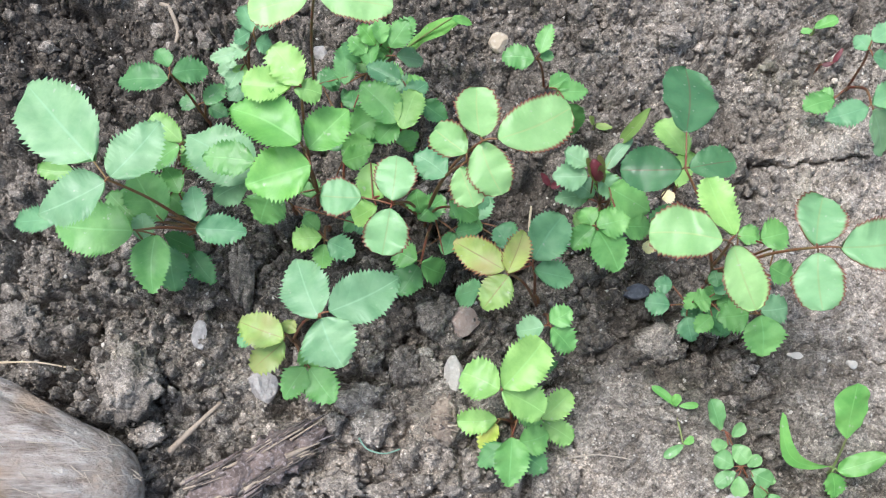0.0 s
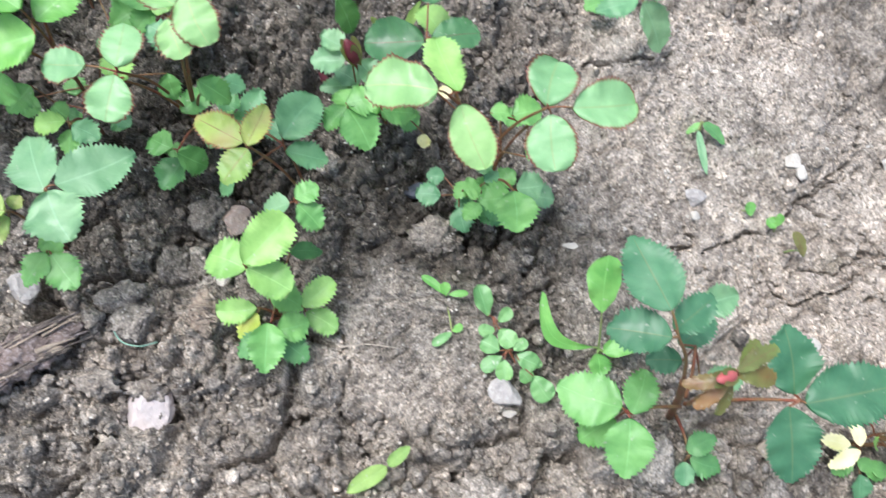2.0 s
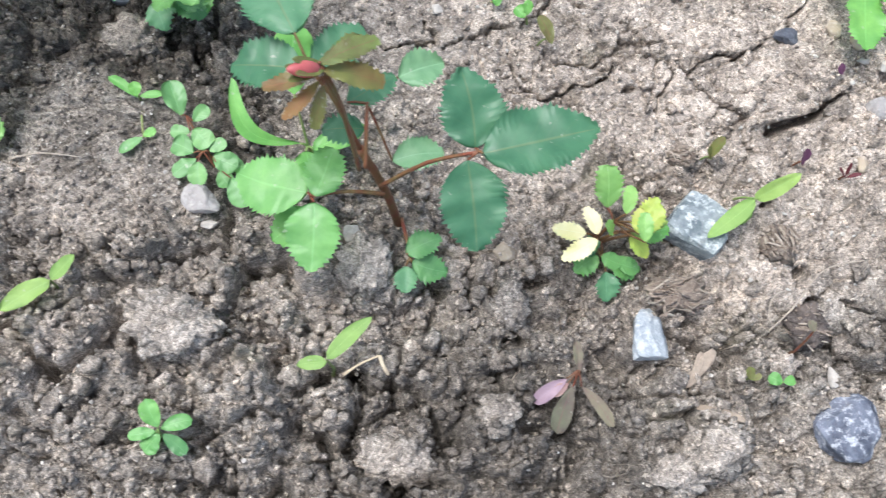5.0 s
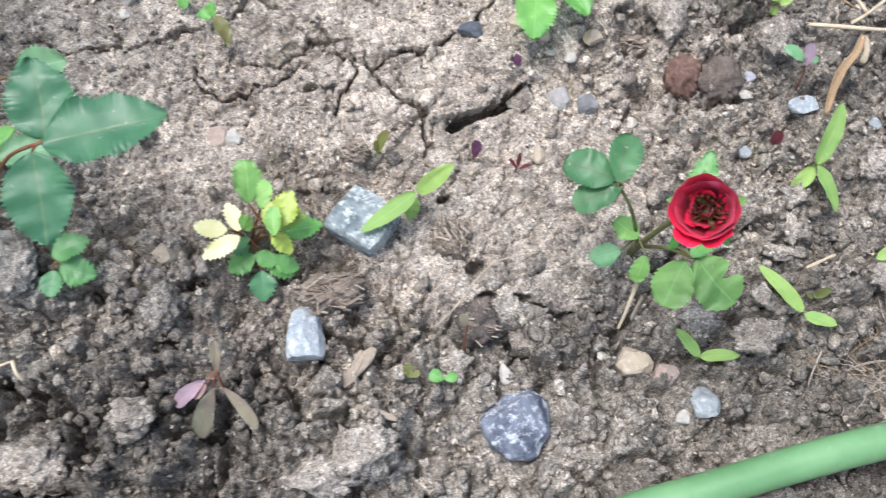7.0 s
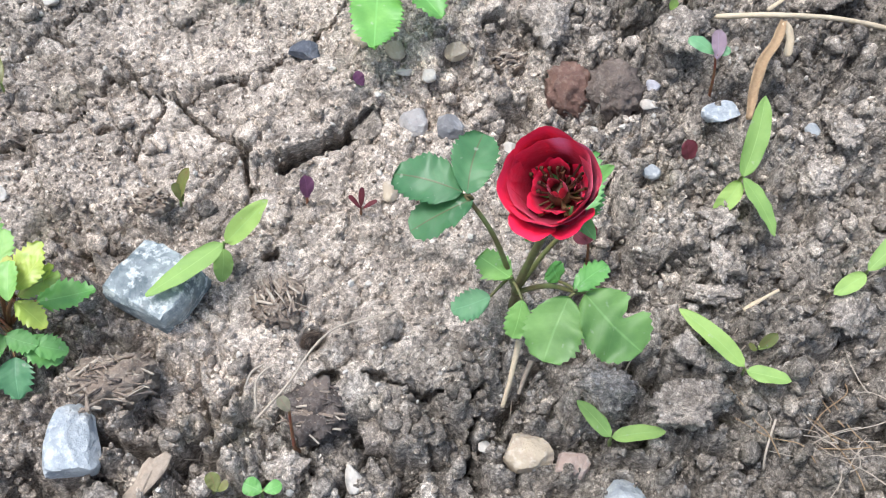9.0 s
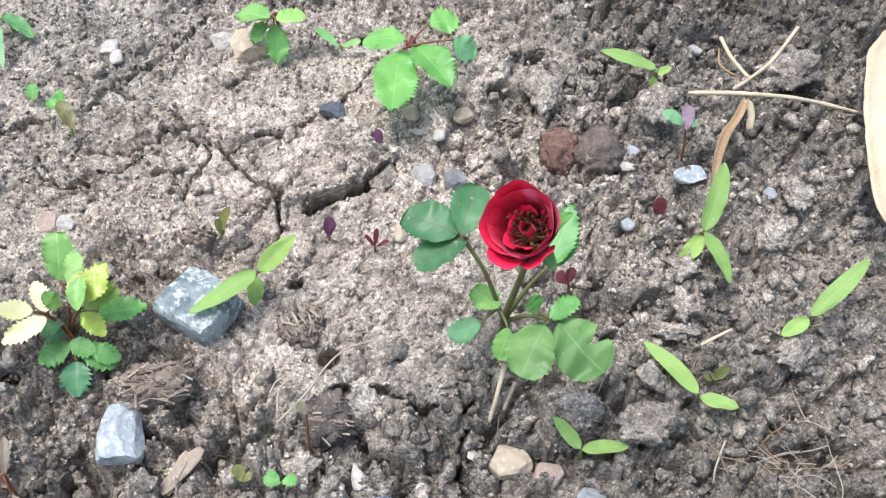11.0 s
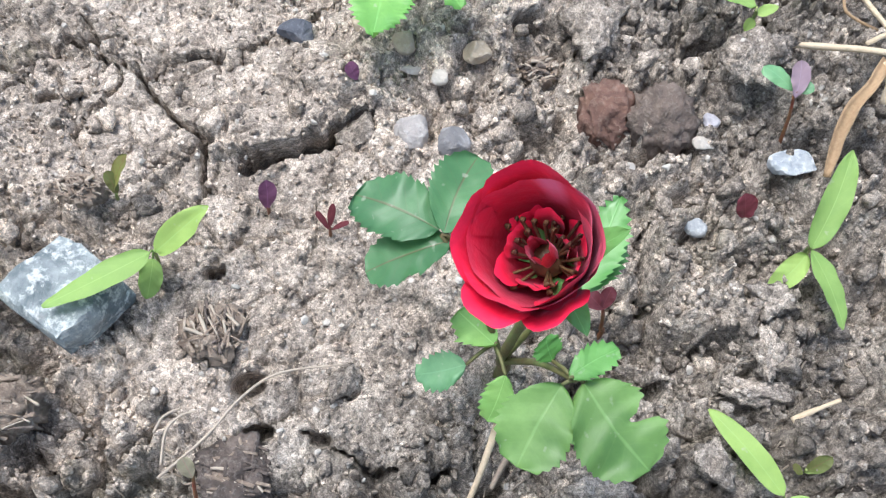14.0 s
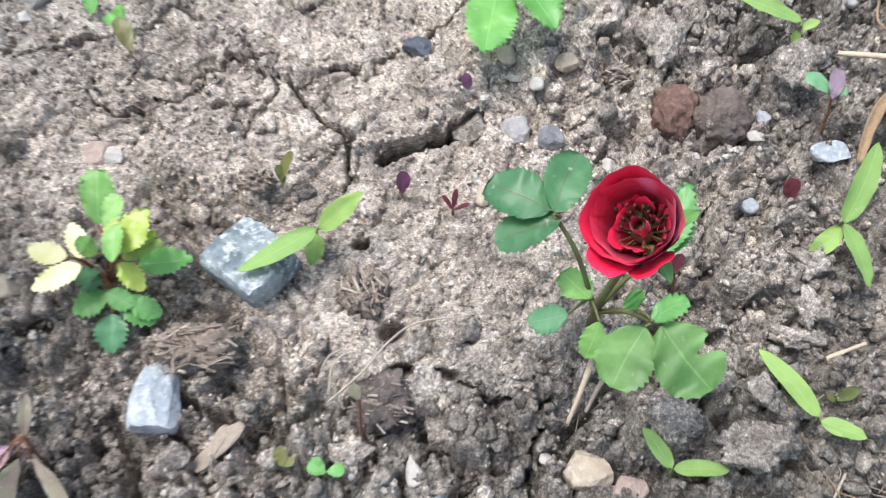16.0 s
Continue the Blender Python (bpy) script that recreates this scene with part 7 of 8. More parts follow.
compound(p, (0.2367, 0.2839, -0.0175), (0.2369, 0.2824, -0.0135), "red", [
    ((0.2352, 0.2805, -0.0116), (0.2418, 0.2810, -0.0097), 0.0033, "darkred", "blade"),
    ((0.2411, 0.2810, -0.0097), (0.2453, 0.2871, -0.0036), 0.0033, "darkred", "blade"),
])

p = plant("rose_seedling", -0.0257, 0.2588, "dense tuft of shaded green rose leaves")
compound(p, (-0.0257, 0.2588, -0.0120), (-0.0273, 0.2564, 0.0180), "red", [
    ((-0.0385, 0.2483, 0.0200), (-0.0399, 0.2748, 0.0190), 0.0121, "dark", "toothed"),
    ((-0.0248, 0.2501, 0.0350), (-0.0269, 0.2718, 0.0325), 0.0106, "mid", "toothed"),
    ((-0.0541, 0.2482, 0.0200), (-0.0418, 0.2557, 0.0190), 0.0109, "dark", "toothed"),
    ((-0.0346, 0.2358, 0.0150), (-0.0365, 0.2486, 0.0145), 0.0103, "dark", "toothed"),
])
compound(p, (-0.0251, 0.2580, -0.0120), (-0.0102, 0.2307, 0.0220), "red", [
    ((-0.0142, 0.2121, 0.0300), (-0.0319, 0.2226, 0.0280), 0.0159, "teal", "toothed"),
    ((-0.0073, 0.2481, 0.0300), (-0.0238, 0.2548, 0.0280), 0.0125, "mid", "toothed"),
    ((-0.0116, 0.2397, 0.0300), (0.0031, 0.2449, 0.0280), 0.0133, "pale", "toothed"),
    ((0.0017, 0.2333, 0.0300), (0.0155, 0.2252, 0.0280), 0.0106, "mid", "toothed"),
    ((-0.0114, 0.2123, 0.0250), (0.0009, 0.2183, 0.0235), 0.0094, "mid", "toothed"),
])
p = plant("rose_seedling", -0.1309, 0.2160, "small pale rose leaves under a broad seedling")
compound(p, (-0.1309, 0.2160, -0.0120), (-0.1237, 0.2084, 0.0180), "red", [
    ((-0.1216, 0.2073, 0.0300), (-0.1367, 0.1956, 0.0280), 0.0121, "pale", "toothed"),
    ((-0.1131, 0.1980, 0.0200), (-0.1196, 0.2173, 0.0190), 0.0099, "lime", "toothed"),
    ((-0.1266, 0.1876, 0.0200), (-0.1227, 0.1996, 0.0190), 0.0075, "lime", "toothed"),
])
p = plant("rose_seedling", 0.0065, 0.1816, "low green rose leaves round bare red stalks")
compound(p, (0.0065, 0.1816, -0.0120), (0.0092, 0.1758, 0.0120), "red", [
    ((0.0005, 0.1711, 0.0200), (0.0149, 0.1846, 0.0190), 0.0132, "mid", "toothed"),
    ((0.0163, 0.1789, 0.0200), (0.0293, 0.1760, 0.0190), 0.0110, "dark", "toothed"),
    ((0.0197, 0.1674, 0.0120), (0.0332, 0.1706, 0.0118), 0.0082, "dark", "toothed"),
    ((0.0135, 0.1551, 0.0120), (0.0179, 0.1681, 0.0118), 0.0092, "dark", "toothed"),
])
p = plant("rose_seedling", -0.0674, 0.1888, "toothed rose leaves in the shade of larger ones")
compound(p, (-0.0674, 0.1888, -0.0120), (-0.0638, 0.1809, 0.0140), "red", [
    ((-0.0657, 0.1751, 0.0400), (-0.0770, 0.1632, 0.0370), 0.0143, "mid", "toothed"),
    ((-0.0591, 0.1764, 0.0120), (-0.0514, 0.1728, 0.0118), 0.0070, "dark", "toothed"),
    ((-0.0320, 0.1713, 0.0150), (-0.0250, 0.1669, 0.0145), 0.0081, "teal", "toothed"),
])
p = plant("rose_seedling", 0.1540, 0.1372, "low tuft of tiny green rose leaves")
compound(p, (0.1540, 0.1372, -0.0120), (0.1478, 0.1331, 0.0080), "red", [
    ((0.1439, 0.1350, 0.0120), (0.1358, 0.1273, 0.0118), 0.0080, "mid", "toothed"),
    ((0.1512, 0.1350, 0.0120), (0.1582, 0.1413, 0.0118), 0.0080, "teal", "toothed"),
    ((0.1486, 0.1231, 0.0120), (0.1393, 0.1153, 0.0118), 0.0091, "mid", "toothed"),
    ((0.1555, 0.1237, 0.0100), (0.1529, 0.1143, 0.0100), 0.0103, "dark", "toothed"),
])
compound(p, (0.1546, 0.1379, -0.0120), (0.1583, 0.1459, 0.0250), "red", [
    ((0.1492, 0.1451, 0.0200), (0.1509, 0.1365, 0.0190), 0.0085, "dark", "toothed"),
    ((0.1569, 0.1590, 0.0400), (0.1686, 0.1554, 0.0370), 0.0094, "mid", "toothed"),
    ((0.1755, 0.1385, 0.0300), (0.1861, 0.1456, 0.0280), 0.0106, "mid", "toothed"),
    ((0.1259, 0.1650, 0.0500), (0.1117, 0.1630, 0.0460), 0.0092, "dark", "toothed"),
])


# ---- dry litter materials ----
def straw_material(name, light, dark, scale=(40, 40, 900)):
    m, nodes, links, b = material(name, 0.7, 0.3)
    vec = coords(nodes)
    a = tex_noise(nodes, links, vec, 60.0, 5.0, 0.6)
    c = tex_noise(nodes, links, vec, 700.0, 4.0, 0.7)
    col = mix(nodes, links, 0.5, ramp(nodes, links, a, [(0.3, dark), (0.65, light)]), ramp(nodes, links, c, [(0.3, dark), (0.6, light)]))
    links.new(col, b.inputs["Base Color"])
    bump(nodes, links, b, c, 0.5, 0.0008)
    return m


STRAW = straw_material("dry_straw", (0.62, 0.52, 0.38), (0.42, 0.33, 0.22))
BROWN = straw_material("brown_dry_leaf", (0.38, 0.27, 0.16), (0.22, 0.14, 0.08))
ROOTY = straw_material("pale_root", (0.46, 0.40, 0.33), (0.30, 0.25, 0.20))
WOOD = straw_material("weathered_wood", (0.40, 0.33, 0.26), (0.20, 0.155, 0.12))
GREEN_THREAD = straw_material("green_thread", (0.22, 0.36, 0.28), (0.16, 0.26, 0.20))


# ---- stones, shells and clods ----
def stone_material(name, light, dark, vein, scale=70.0, spot=0.6, rough=0.75):
    m, nodes, links, b = material(name, rough, 0.35)
    vec = coords(nodes)
    a = tex_noise(nodes, links, vec, scale, 6.0, 0.65, 0.4)
    c = tex_noise(nodes, links, vec, scale * 5, 4.0, 0.7)
    col = ramp(nodes, links, a, [(0.32, dark), (0.62, light)])
    col = mix(nodes, links, maths(nodes, links, "MULTIPLY", ramp(nodes, links, c, [(0.50, (0, 0, 0)), (0.66, (1, 1, 1))]), spot), col, vein)
    dust = ramp(nodes, links, tex_noise(nodes, links, vec, 120.0, 4.0, 0.6), [(0.60, (0, 0, 0)), (0.78, (0.45, 0.45, 0.45))])
    col = mix(nodes, links, dust, col, (0.30, 0.26, 0.22))
    links.new(col, b.inputs["Base Color"])
    bump(nodes, links, b, mix(nodes, links, 0.5, a, c), 0.9, 0.0026)
    return m


STONE = {
    "pinkstone": stone_material("pink_granite", (0.46, 0.36, 0.31), (0.33, 0.24, 0.20), (0.52, 0.45, 0.40)),
    "palepink": stone_material("pale_pink_stone", (0.56, 0.50, 0.49), (0.44, 0.38, 0.37), (0.64, 0.60, 0.58), 50.0, 0.4),
    "greystone": stone_material("grey_stone", (0.42, 0.39, 0.37), (0.25, 0.235, 0.23), (0.52, 0.50, 0.48)),
    "whitestone": stone_material("white_stone", (0.55, 0.52, 0.47), (0.40, 0.36, 0.32), (0.66, 0.63, 0.59)),
    "chalk": stone_material("white_chalk", (0.76, 0.74, 0.69), (0.60, 0.57, 0.52), (0.82, 0.80, 0.76)),
    "tanstone": stone_material("tan_stone", (0.50, 0.42, 0.31), (0.36, 0.29, 0.22), (0.58, 0.52, 0.44)),
    "darkstone": stone_material("dark_slate", (0.11, 0.12, 0.15), (0.06, 0.065, 0.08), (0.20, 0.21, 0.24)),
    "darkgrey": stone_material("dark_grey_stone", (0.24, 0.23, 0.23), (0.14, 0.14, 0.15), (0.36, 0.36, 0.37)),
    "bluestone": stone_material("blue_grey_stone", (0.36, 0.40, 0.41), (0.055, 0.078, 0.095), (0.66, 0.69, 0.68), 62.0, 0.85),
    "veinstone": stone_material("veined_dark_stone", (0.22, 0.24, 0.30), (0.035, 0.042, 0.065), (0.62, 0.64, 0.68), 52.0, 0.8),
    "whiteblue": stone_material("quartz_stone", (0.48, 0.51, 0.53), (0.20, 0.23, 0.27), (0.66, 0.68, 0.69), 60.0, 0.7),
    "bluegrey": stone_material("blue_chip", (0.40, 0.42, 0.43), (0.22, 0.24, 0.26), (0.56, 0.58, 0.59)),
    "lilacstone": stone_material("violet_pebble", (0.58, 0.57, 0.62), (0.28, 0.28, 0.34), (0.74, 0.74, 0.78), 60.0, 0.5, 0.5),
    "nutshell": stone_material("nut_shell", (0.20, 0.115, 0.088), (0.10, 0.055, 0.045), (0.28, 0.20, 0.16), 110.0, 0.5),
    "nutbark": stone_material("old_nut_shell", (0.20, 0.155, 0.13), (0.09, 0.07, 0.06), (0.30, 0.26, 0.22), 130.0, 0.5),
    "bark": stone_material("brown_bark", (0.22, 0.17, 0.155), (0.085, 0.066, 0.060), (0.38, 0.33, 0.33), 110.0, 0.75, 0.95),
    "fibre": stone_material("rotted_wood", (0.33, 0.265, 0.21), (0.16, 0.12, 0.095), (0.46, 0.40, 0.33), 150.0, 0.6, 0.95),
    "darkfibre": stone_material("dark_rotted_bark", (0.15, 0.12, 0.105), (0.06, 0.05, 0.045), (0.27, 0.24, 0.22), 150.0, 0.5, 0.95),
}
SEED = [0]
TAKEN = []


def stone(x, y, wide, long, turn, kind, facets, label, square=0.0):
    TAKEN.append((x, y, max(wide, long) * 0.55))
    SEED[0] += 1
    co, tri = lumpy(3 if wide > 0.011 else 2, 500 + SEED[0], 0.10, facets + 3, 0.035)
    tall = 0.72 * min(wide, long)
    if square:
        # a broken block: a ball pressed towards a box
        co = co / np.maximum(np.abs(co).max(1), 1e-6)[:, None] * square + co * (1 - square)
    span = co.max(0) - co.min(0)
    co = (co - (co.max(0) + co.min(0)) / 2) / span * np.array([wide, long, tall])
    ob = new("stone" if wide > 0.011 else "pebble", pydata("stone", co, tri, STONE[kind], wide < 0.008))
    ob.matrix_world = pose(x, y, ground_level(x, y, wide) + tall * 0.22, 0, 0, turn)
    tagged(ob, label, "stone", "loose stones on the soil")


def ground_level(x, y, wide):
    r = wide * 0.35
    z = level(np.array([x, x - r, x + r, x, x]), np.array([y, y, y, y - r, y + r]))
    return float(0.5 * np.mean(z) + 0.5 * np.max(z))


def nut(x, y, wide, long, turn, kind, facets, label):
    TAKEN.append((x, y, max(wide, long) * 0.55))
    SEED[0] += 1
    co, tri = lumpy(3, 700 + SEED[0], 0.18, 0, 0.22)
    ang = np.arctan2(co[:, 1], co[:, 0])
    co = co * (1 + 0.13 * np.abs(np.sin(ang * 4 + co[:, 2] * 3)))[:, None] * (1 + 0.02 * np.sin(ang * 17 + 3 * co[:, 2]))[:, None]
    co = co * np.array([wide / 2, long / 2, 0.42 * (wide + long) / 2])
    ob = new("nut_shell", pydata("nut_shell", co, tri, STONE[kind]))
    ob.matrix_world = pose(x, y, ground_level(x, y, wide) + 0.12 * wide, 20, 10, turn)
    tagged(ob, label, "nut shell")


def dung(x, y, wide, long, turn, kind, facets, label):
    """A fibrous clump: a rough lump with loose fibres on it."""
    TAKEN.append((x, y, max(wide, long) * 0.55))
    SEED[0] += 1
    rng = random.Random(SEED[0])
    co, tri = lumpy(3, 800 + SEED[0], 0.34, 3, 0.26)
    co = co * np.array([wide / 2, long / 2, 0.30 * (wide + long) / 2])
    ob = new("fibrous_clump", pydata("fibrous_clump", co, tri, STONE[kind]))
    ob.matrix_world = pose(x, y, ground_level(x, y, wide) + 0.08 * wide, 0, 0, turn)
    tagged(ob, label, "rotted wood")
    grain = rng.uniform(0, 3.1)
    for k in range(54):
        a, r = rng.uniform(0, 6.28), 0.47 * math.sqrt(rng.uniform(0, 1))
        c = Vector((math.cos(a) * r * wide, math.sin(a) * r * long, 0.0))
        c.z = 0.30 * (wide + long) / 2 * math.sqrt(max(0.05, 1 - 4 * r * r)) * 0.98
        lie = grain + rng.gauss(0, 0.5)
        d = Vector((math.cos(lie), math.sin(lie), rng.uniform(-0.25, 0.15))).normalized() * wide * rng.uniform(0.06, 0.20)
        bm = bmesh.new()
        thick = rng.uniform(0.0003, 0.0008)
        tube(bm, [c - d, c + Vector((0, 0, 0.0006)), c + d], thick, thick * 0.6, 5, 0.4)
        finish("fibre", bm, rng.choice([STONE["fibre"], STONE["fibre"], STONE["darkfibre"], STONE[kind], ROOTY]), ob)


def clod(x, y, wide, long, turn, kind, facets, label):
    SEED[0] += 1
    co, tri = lumpy(3, 300 + SEED[0], 0.42, 5, 0.30)
    tall = 0.62 * (wide + long) / 2
    span = co.max(0) - co.min(0)
    co = (co - (co.max(0) + co.min(0)) / 2) / span * np.array([wide, long, tall])
    ob = new("soil_clod", pydata("soil_clod", co, tri, PEAT if kind == "darksoil" else DAMP if kind == "dampsoil" else PALE if "pale" in label else CLOD))
    ob.matrix_world = pose(x, y, ground_level(x, y, wide) + tall * 0.30, 0, 0, turn)
    tagged(ob, label, "soil clod", "soil clods")


stone(0.0243, 0.1266, 0.0184, 0.0179, -0.2, "pinkstone", 9, "pinkish granite pebble on dark soil")
stone(-0.0794, 0.0918, 0.0167, 0.0162, -0.2, "greystone", 8, "pale grey flat pebble resting on dry soil")
stone(-0.2020, 0.2690, 0.0105, 0.0095, -0.2, "chalk", 4, "small round white pebble resting on dry soil")
stone(0.1195, 0.1463, 0.0158, 0.0095, -0.2, "darkstone", 6, "dark slate pebble resting on dry soil")
stone(0.0189, 0.0961, 0.0104, 0.0235, -0.2, "whitestone", 8, "long whitish chip of stone")
stone(-0.1121, 0.1182, 0.0082, 0.0160, -0.2, "greystone", 5, "grey elongated pebble resting on dry soil")
stone(-0.0574, 0.2894, 0.0085, 0.0089, -0.2, "greystone", 4, "small grey pebble resting on dry soil")
stone(0.0466, 0.2926, 0.0118, 0.0130, -0.2, "tanstone", 5, "small brown pebble resting on dry soil")
stone(0.2241, 0.1018, 0.0059, 0.0049, -0.2, "whitestone", 5, "tiny white pebble resting on dry soil")
stone(-0.0139, 0.0318, 0.0236, 0.0260, -1.2, "palepink", 10, "flat pinkish stone lying on the soil")
stone(0.1560, 0.0314, 0.0168, 0.0143, -5.7, "greystone", 12, "triangular grey stone chip resting on dry soil")
stone(0.3277, 0.1479, 0.0064, 0.0103, -5.7, "whitestone", 4, "small oval white pebble resting on dry soil")
stone(0.2675, 0.1348, 0.0120, 0.0101, -5.7, "greystone", 6, "small grey pebble resting on dry soil")
stone(0.3904, 0.1420, 0.0204, 0.0187, -5.7, "tanstone", 11, "pale angular stone beside a seedling")
stone(0.3122, 0.0506, 0.0102, 0.0073, -5.7, "whitestone", 5, "small white pebble resting on dry soil")
stone(0.2656, 0.1237, 0.0057, 0.0053, -5.7, "whitestone", 5, "tiny white pebble resting on dry soil")
stone(0.1964, 0.1075, 0.0093, 0.0040, -5.7, "whitestone", 5, "thin white stone chip resting on dry soil")
stone(0.1587, 0.0211, 0.0076, 0.0042, -5.7, "whitestone", 6, "small white stone chip resting on dry soil")
stone(0.2827, 0.0004, 0.0107, 0.0093, -6.3, "tanstone", 6, "rounded pale pebble resting on dry soil")
stone(0.2186, 0.0122, 0.0087, 0.0086, -6.3, "whitestone", 7, "small angular whitish pebble resting on dry soil")
stone(0.3667, 0.0033, 0.0267, 0.0241, -39.0, "bluestone", 5, "grey-blue angular stone with pale speckles", 0.62)
stone(0.3392, -0.0411, 0.0161, 0.0221, -5.4, "whiteblue", 7, "white and grey quartz stone", 0.3)
stone(0.4227, -0.0867, 0.0309, 0.0284, 24.0, "veinstone", 9, "dark blue-grey stone with pale veins", 0.3)
stone(0.4747, -0.0646, 0.0160, 0.0127, -5.4, "tanstone", 8, "tan angular stone resting on dry soil")
stone(0.4871, -0.0718, 0.0119, 0.0089, -5.4, "pinkstone", 9, "pinkish tan stone resting on dry soil")
stone(0.4998, -0.0858, 0.0136, 0.0149, -6.9, "bluegrey", 11, "grey-blue stone chip resting on dry soil")
stone(0.4900, -0.0906, 0.0066, 0.0064, -6.9, "whitestone", 5, "small white pebble resting on dry soil")
stone(0.4234, 0.0906, 0.0119, 0.0089, -5.4, "darkstone", 7, "dark slate pebble in a crack")
stone(0.4563, 0.0848, 0.0074, 0.0079, -5.4, "tanstone", 6, "small tan pebble resting on dry soil")
stone(0.4585, 0.0766, 0.0078, 0.0034, -5.4, "whitestone", 6, "flat white stone chip resting on dry soil")
stone(0.4669, 0.0727, 0.0052, 0.0063, -5.4, "whitestone", 7, "small pale angular chip resting on dry soil")
stone(0.4789, 0.0814, 0.0091, 0.0083, -5.4, "tanstone", 6, "small pale brown pebble resting on dry soil")
stone(0.4443, 0.0908, 0.0075, 0.0099, -5.4, "tanstone", 6, "small brown pebble resting on dry soil")
stone(0.4579, 0.0506, 0.0106, 0.0108, 20.0, "greystone", 8, "grey pebble in loose soil", 0.35)
stone(0.4686, 0.0462, 0.0104, 0.0108, 35.0, "darkgrey", 8, "dark grey angular pebble resting on dry soil")
stone(0.5634, 0.0340, 0.0135, 0.0092, -5.4, "whiteblue", 6, "white and violet pebble resting on dry soil")
stone(0.5332, 0.0160, 0.0072, 0.0063, -5.4, "bluegrey", 5, "small bluish pebble resting on dry soil")
stone(0.5467, 0.0545, 0.0050, 0.0056, -5.4, "lilacstone", 4, "small round white pebble resting on dry soil")
stone(0.5402, 0.0428, 0.0066, 0.0051, -5.4, "whitestone", 6, "small white pebble resting on dry soil")
stone(0.5171, 0.0346, 0.0049, 0.0041, -5.4, "whitestone", 5, "tiny white pebble resting on dry soil")
stone(0.3076, 0.0514, 0.0099, 0.0093, -5.4, "pinkstone", 7, "small pale stone resting on dry soil")
stone(0.4617, -0.0609, 0.0044, 0.0045, -5.4, "whitestone", 5, "tiny white pebble resting on dry soil")
stone(0.4200, -0.0643, 0.0058, 0.0098, -5.4, "whitestone", 7, "upright whitish stone chip resting on dry soil")
stone(0.3241, 0.1547, 0.0083, 0.0093, -5.4, "whitestone", 5, "small white pebble resting on dry soil")
stone(0.3778, 0.1483, 0.0150, 0.0109, -5.4, "whitestone", 9, "pale angular stone resting on dry soil")
stone(0.4452, 0.0252, 0.0052, 0.0077, -5.4, "tanstone", 6, "small pale tan chip resting on dry soil")
stone(0.5950, 0.0235, 0.0053, 0.0069, -5.4, "bluegrey", 5, "small bluish pebble resting on dry soil")
stone(0.5831, 0.0981, 0.0076, 0.0060, -5.4, "greystone", 5, "small grey pebble resting on dry soil")
stone(0.4904, 0.0393, 0.0059, 0.0065, -2.4, "whitestone", 8, "small white angular chip resting on dry soil")
nut(0.5156, 0.0551, 0.0163, 0.0183, -5.4, "nutshell", 0, "reddish brown nut shell half buried")
nut(0.5296, 0.0508, 0.0183, 0.0192, -5.4, "nutbark", 0, "dark brown wrinkled nut shell")
dung(0.3515, -0.0269, 0.0254, 0.0185, -5.4, "fibre", 0, "brown fibrous clump of rotted wood")
dung(0.4044, -0.0053, 0.0178, 0.0157, -5.4, "fibre", 0, "brown fibrous clod on the soil")
dung(0.4107, -0.0423, 0.0193, 0.0200, -5.4, "darkfibre", 0, "dark crumbly clod of rotted bark")
dung(0.4986, 0.0785, 0.0121, 0.0097, -5.4, "fibre", 0, "small reddish fibrous clod on the soil")
dung(0.3652, 0.0356, 0.0135, 0.0092, -5.4, "fibre", 0, "pale fibrous clod on the soil")
clod(-0.0218, 0.0696, 0.0243, 0.0224, -0.2, "soil", 0, "rough pale soil clod of crusted grey-brown earth")
clod(-0.0301, 0.0846, 0.0286, 0.0191, -0.2, "soil", 0, "rough pale soil clod of crusted grey-brown earth")
clod(-0.0063, 0.1040, 0.0180, 0.0231, -0.2, "soil", 0, "smooth pale grey soil clod of crusted grey-brown earth")
clod(0.1497, 0.2997, 0.0233, 0.0153, -0.2, "soil", 0, "pale dry soil clod of crusted grey-brown earth")
clod(-0.0377, 0.0419, 0.0276, 0.0173, -0.2, "soil", 0, "soil clod of crusted grey-brown earth")
clod(-0.0155, 0.0391, 0.0248, 0.0144, -0.2, "soil", 0, "pale soil clod of crusted grey-brown earth")
clod(-0.1404, 0.0904, 0.0346, 0.0450, -0.2, "dampsoil", 0, "large dark soil clod of crusted grey-brown earth")
clod(-0.0928, 0.1483, 0.0151, 0.0408, -0.2, "dampsoil", 0, "long dark soil clod of crusted grey-brown earth")
clod(-0.2038, 0.1204, 0.0265, 0.0337, -0.2, "dampsoil", 0, "dark soil clod of crusted grey-brown earth")
clod(0.0095, 0.1291, 0.0208, 0.0248, -0.2, "dampsoil", 0, "dark soil clod of crusted grey-brown earth")
clod(-0.1334, 0.0674, 0.0198, 0.0147, -0.2, "soil", 0, "pale soil clod of crusted grey-brown earth")
clod(0.1248, 0.1154, 0.0296, 0.0216, -0.2, "darksoil", 0, "dark damp peaty clod of crusted grey-brown earth")
clod(0.1456, -0.0237, 0.0412, 0.0302, -5.7, "soil", 0, "large pale soil clod of crusted grey-brown earth")
clod(0.0072, 0.1003, 0.0155, 0.0161, -5.7, "soil", 0, "soil clod of crusted grey-brown earth")
clod(0.2814, -0.0248, 0.0178, 0.0238, -5.7, "soil", 0, "pale soil clod of crusted grey-brown earth")
clod(0.1448, -0.0225, 0.0407, 0.0331, -5.7, "soil", 0, "large pale soil clod of crusted grey-brown earth")
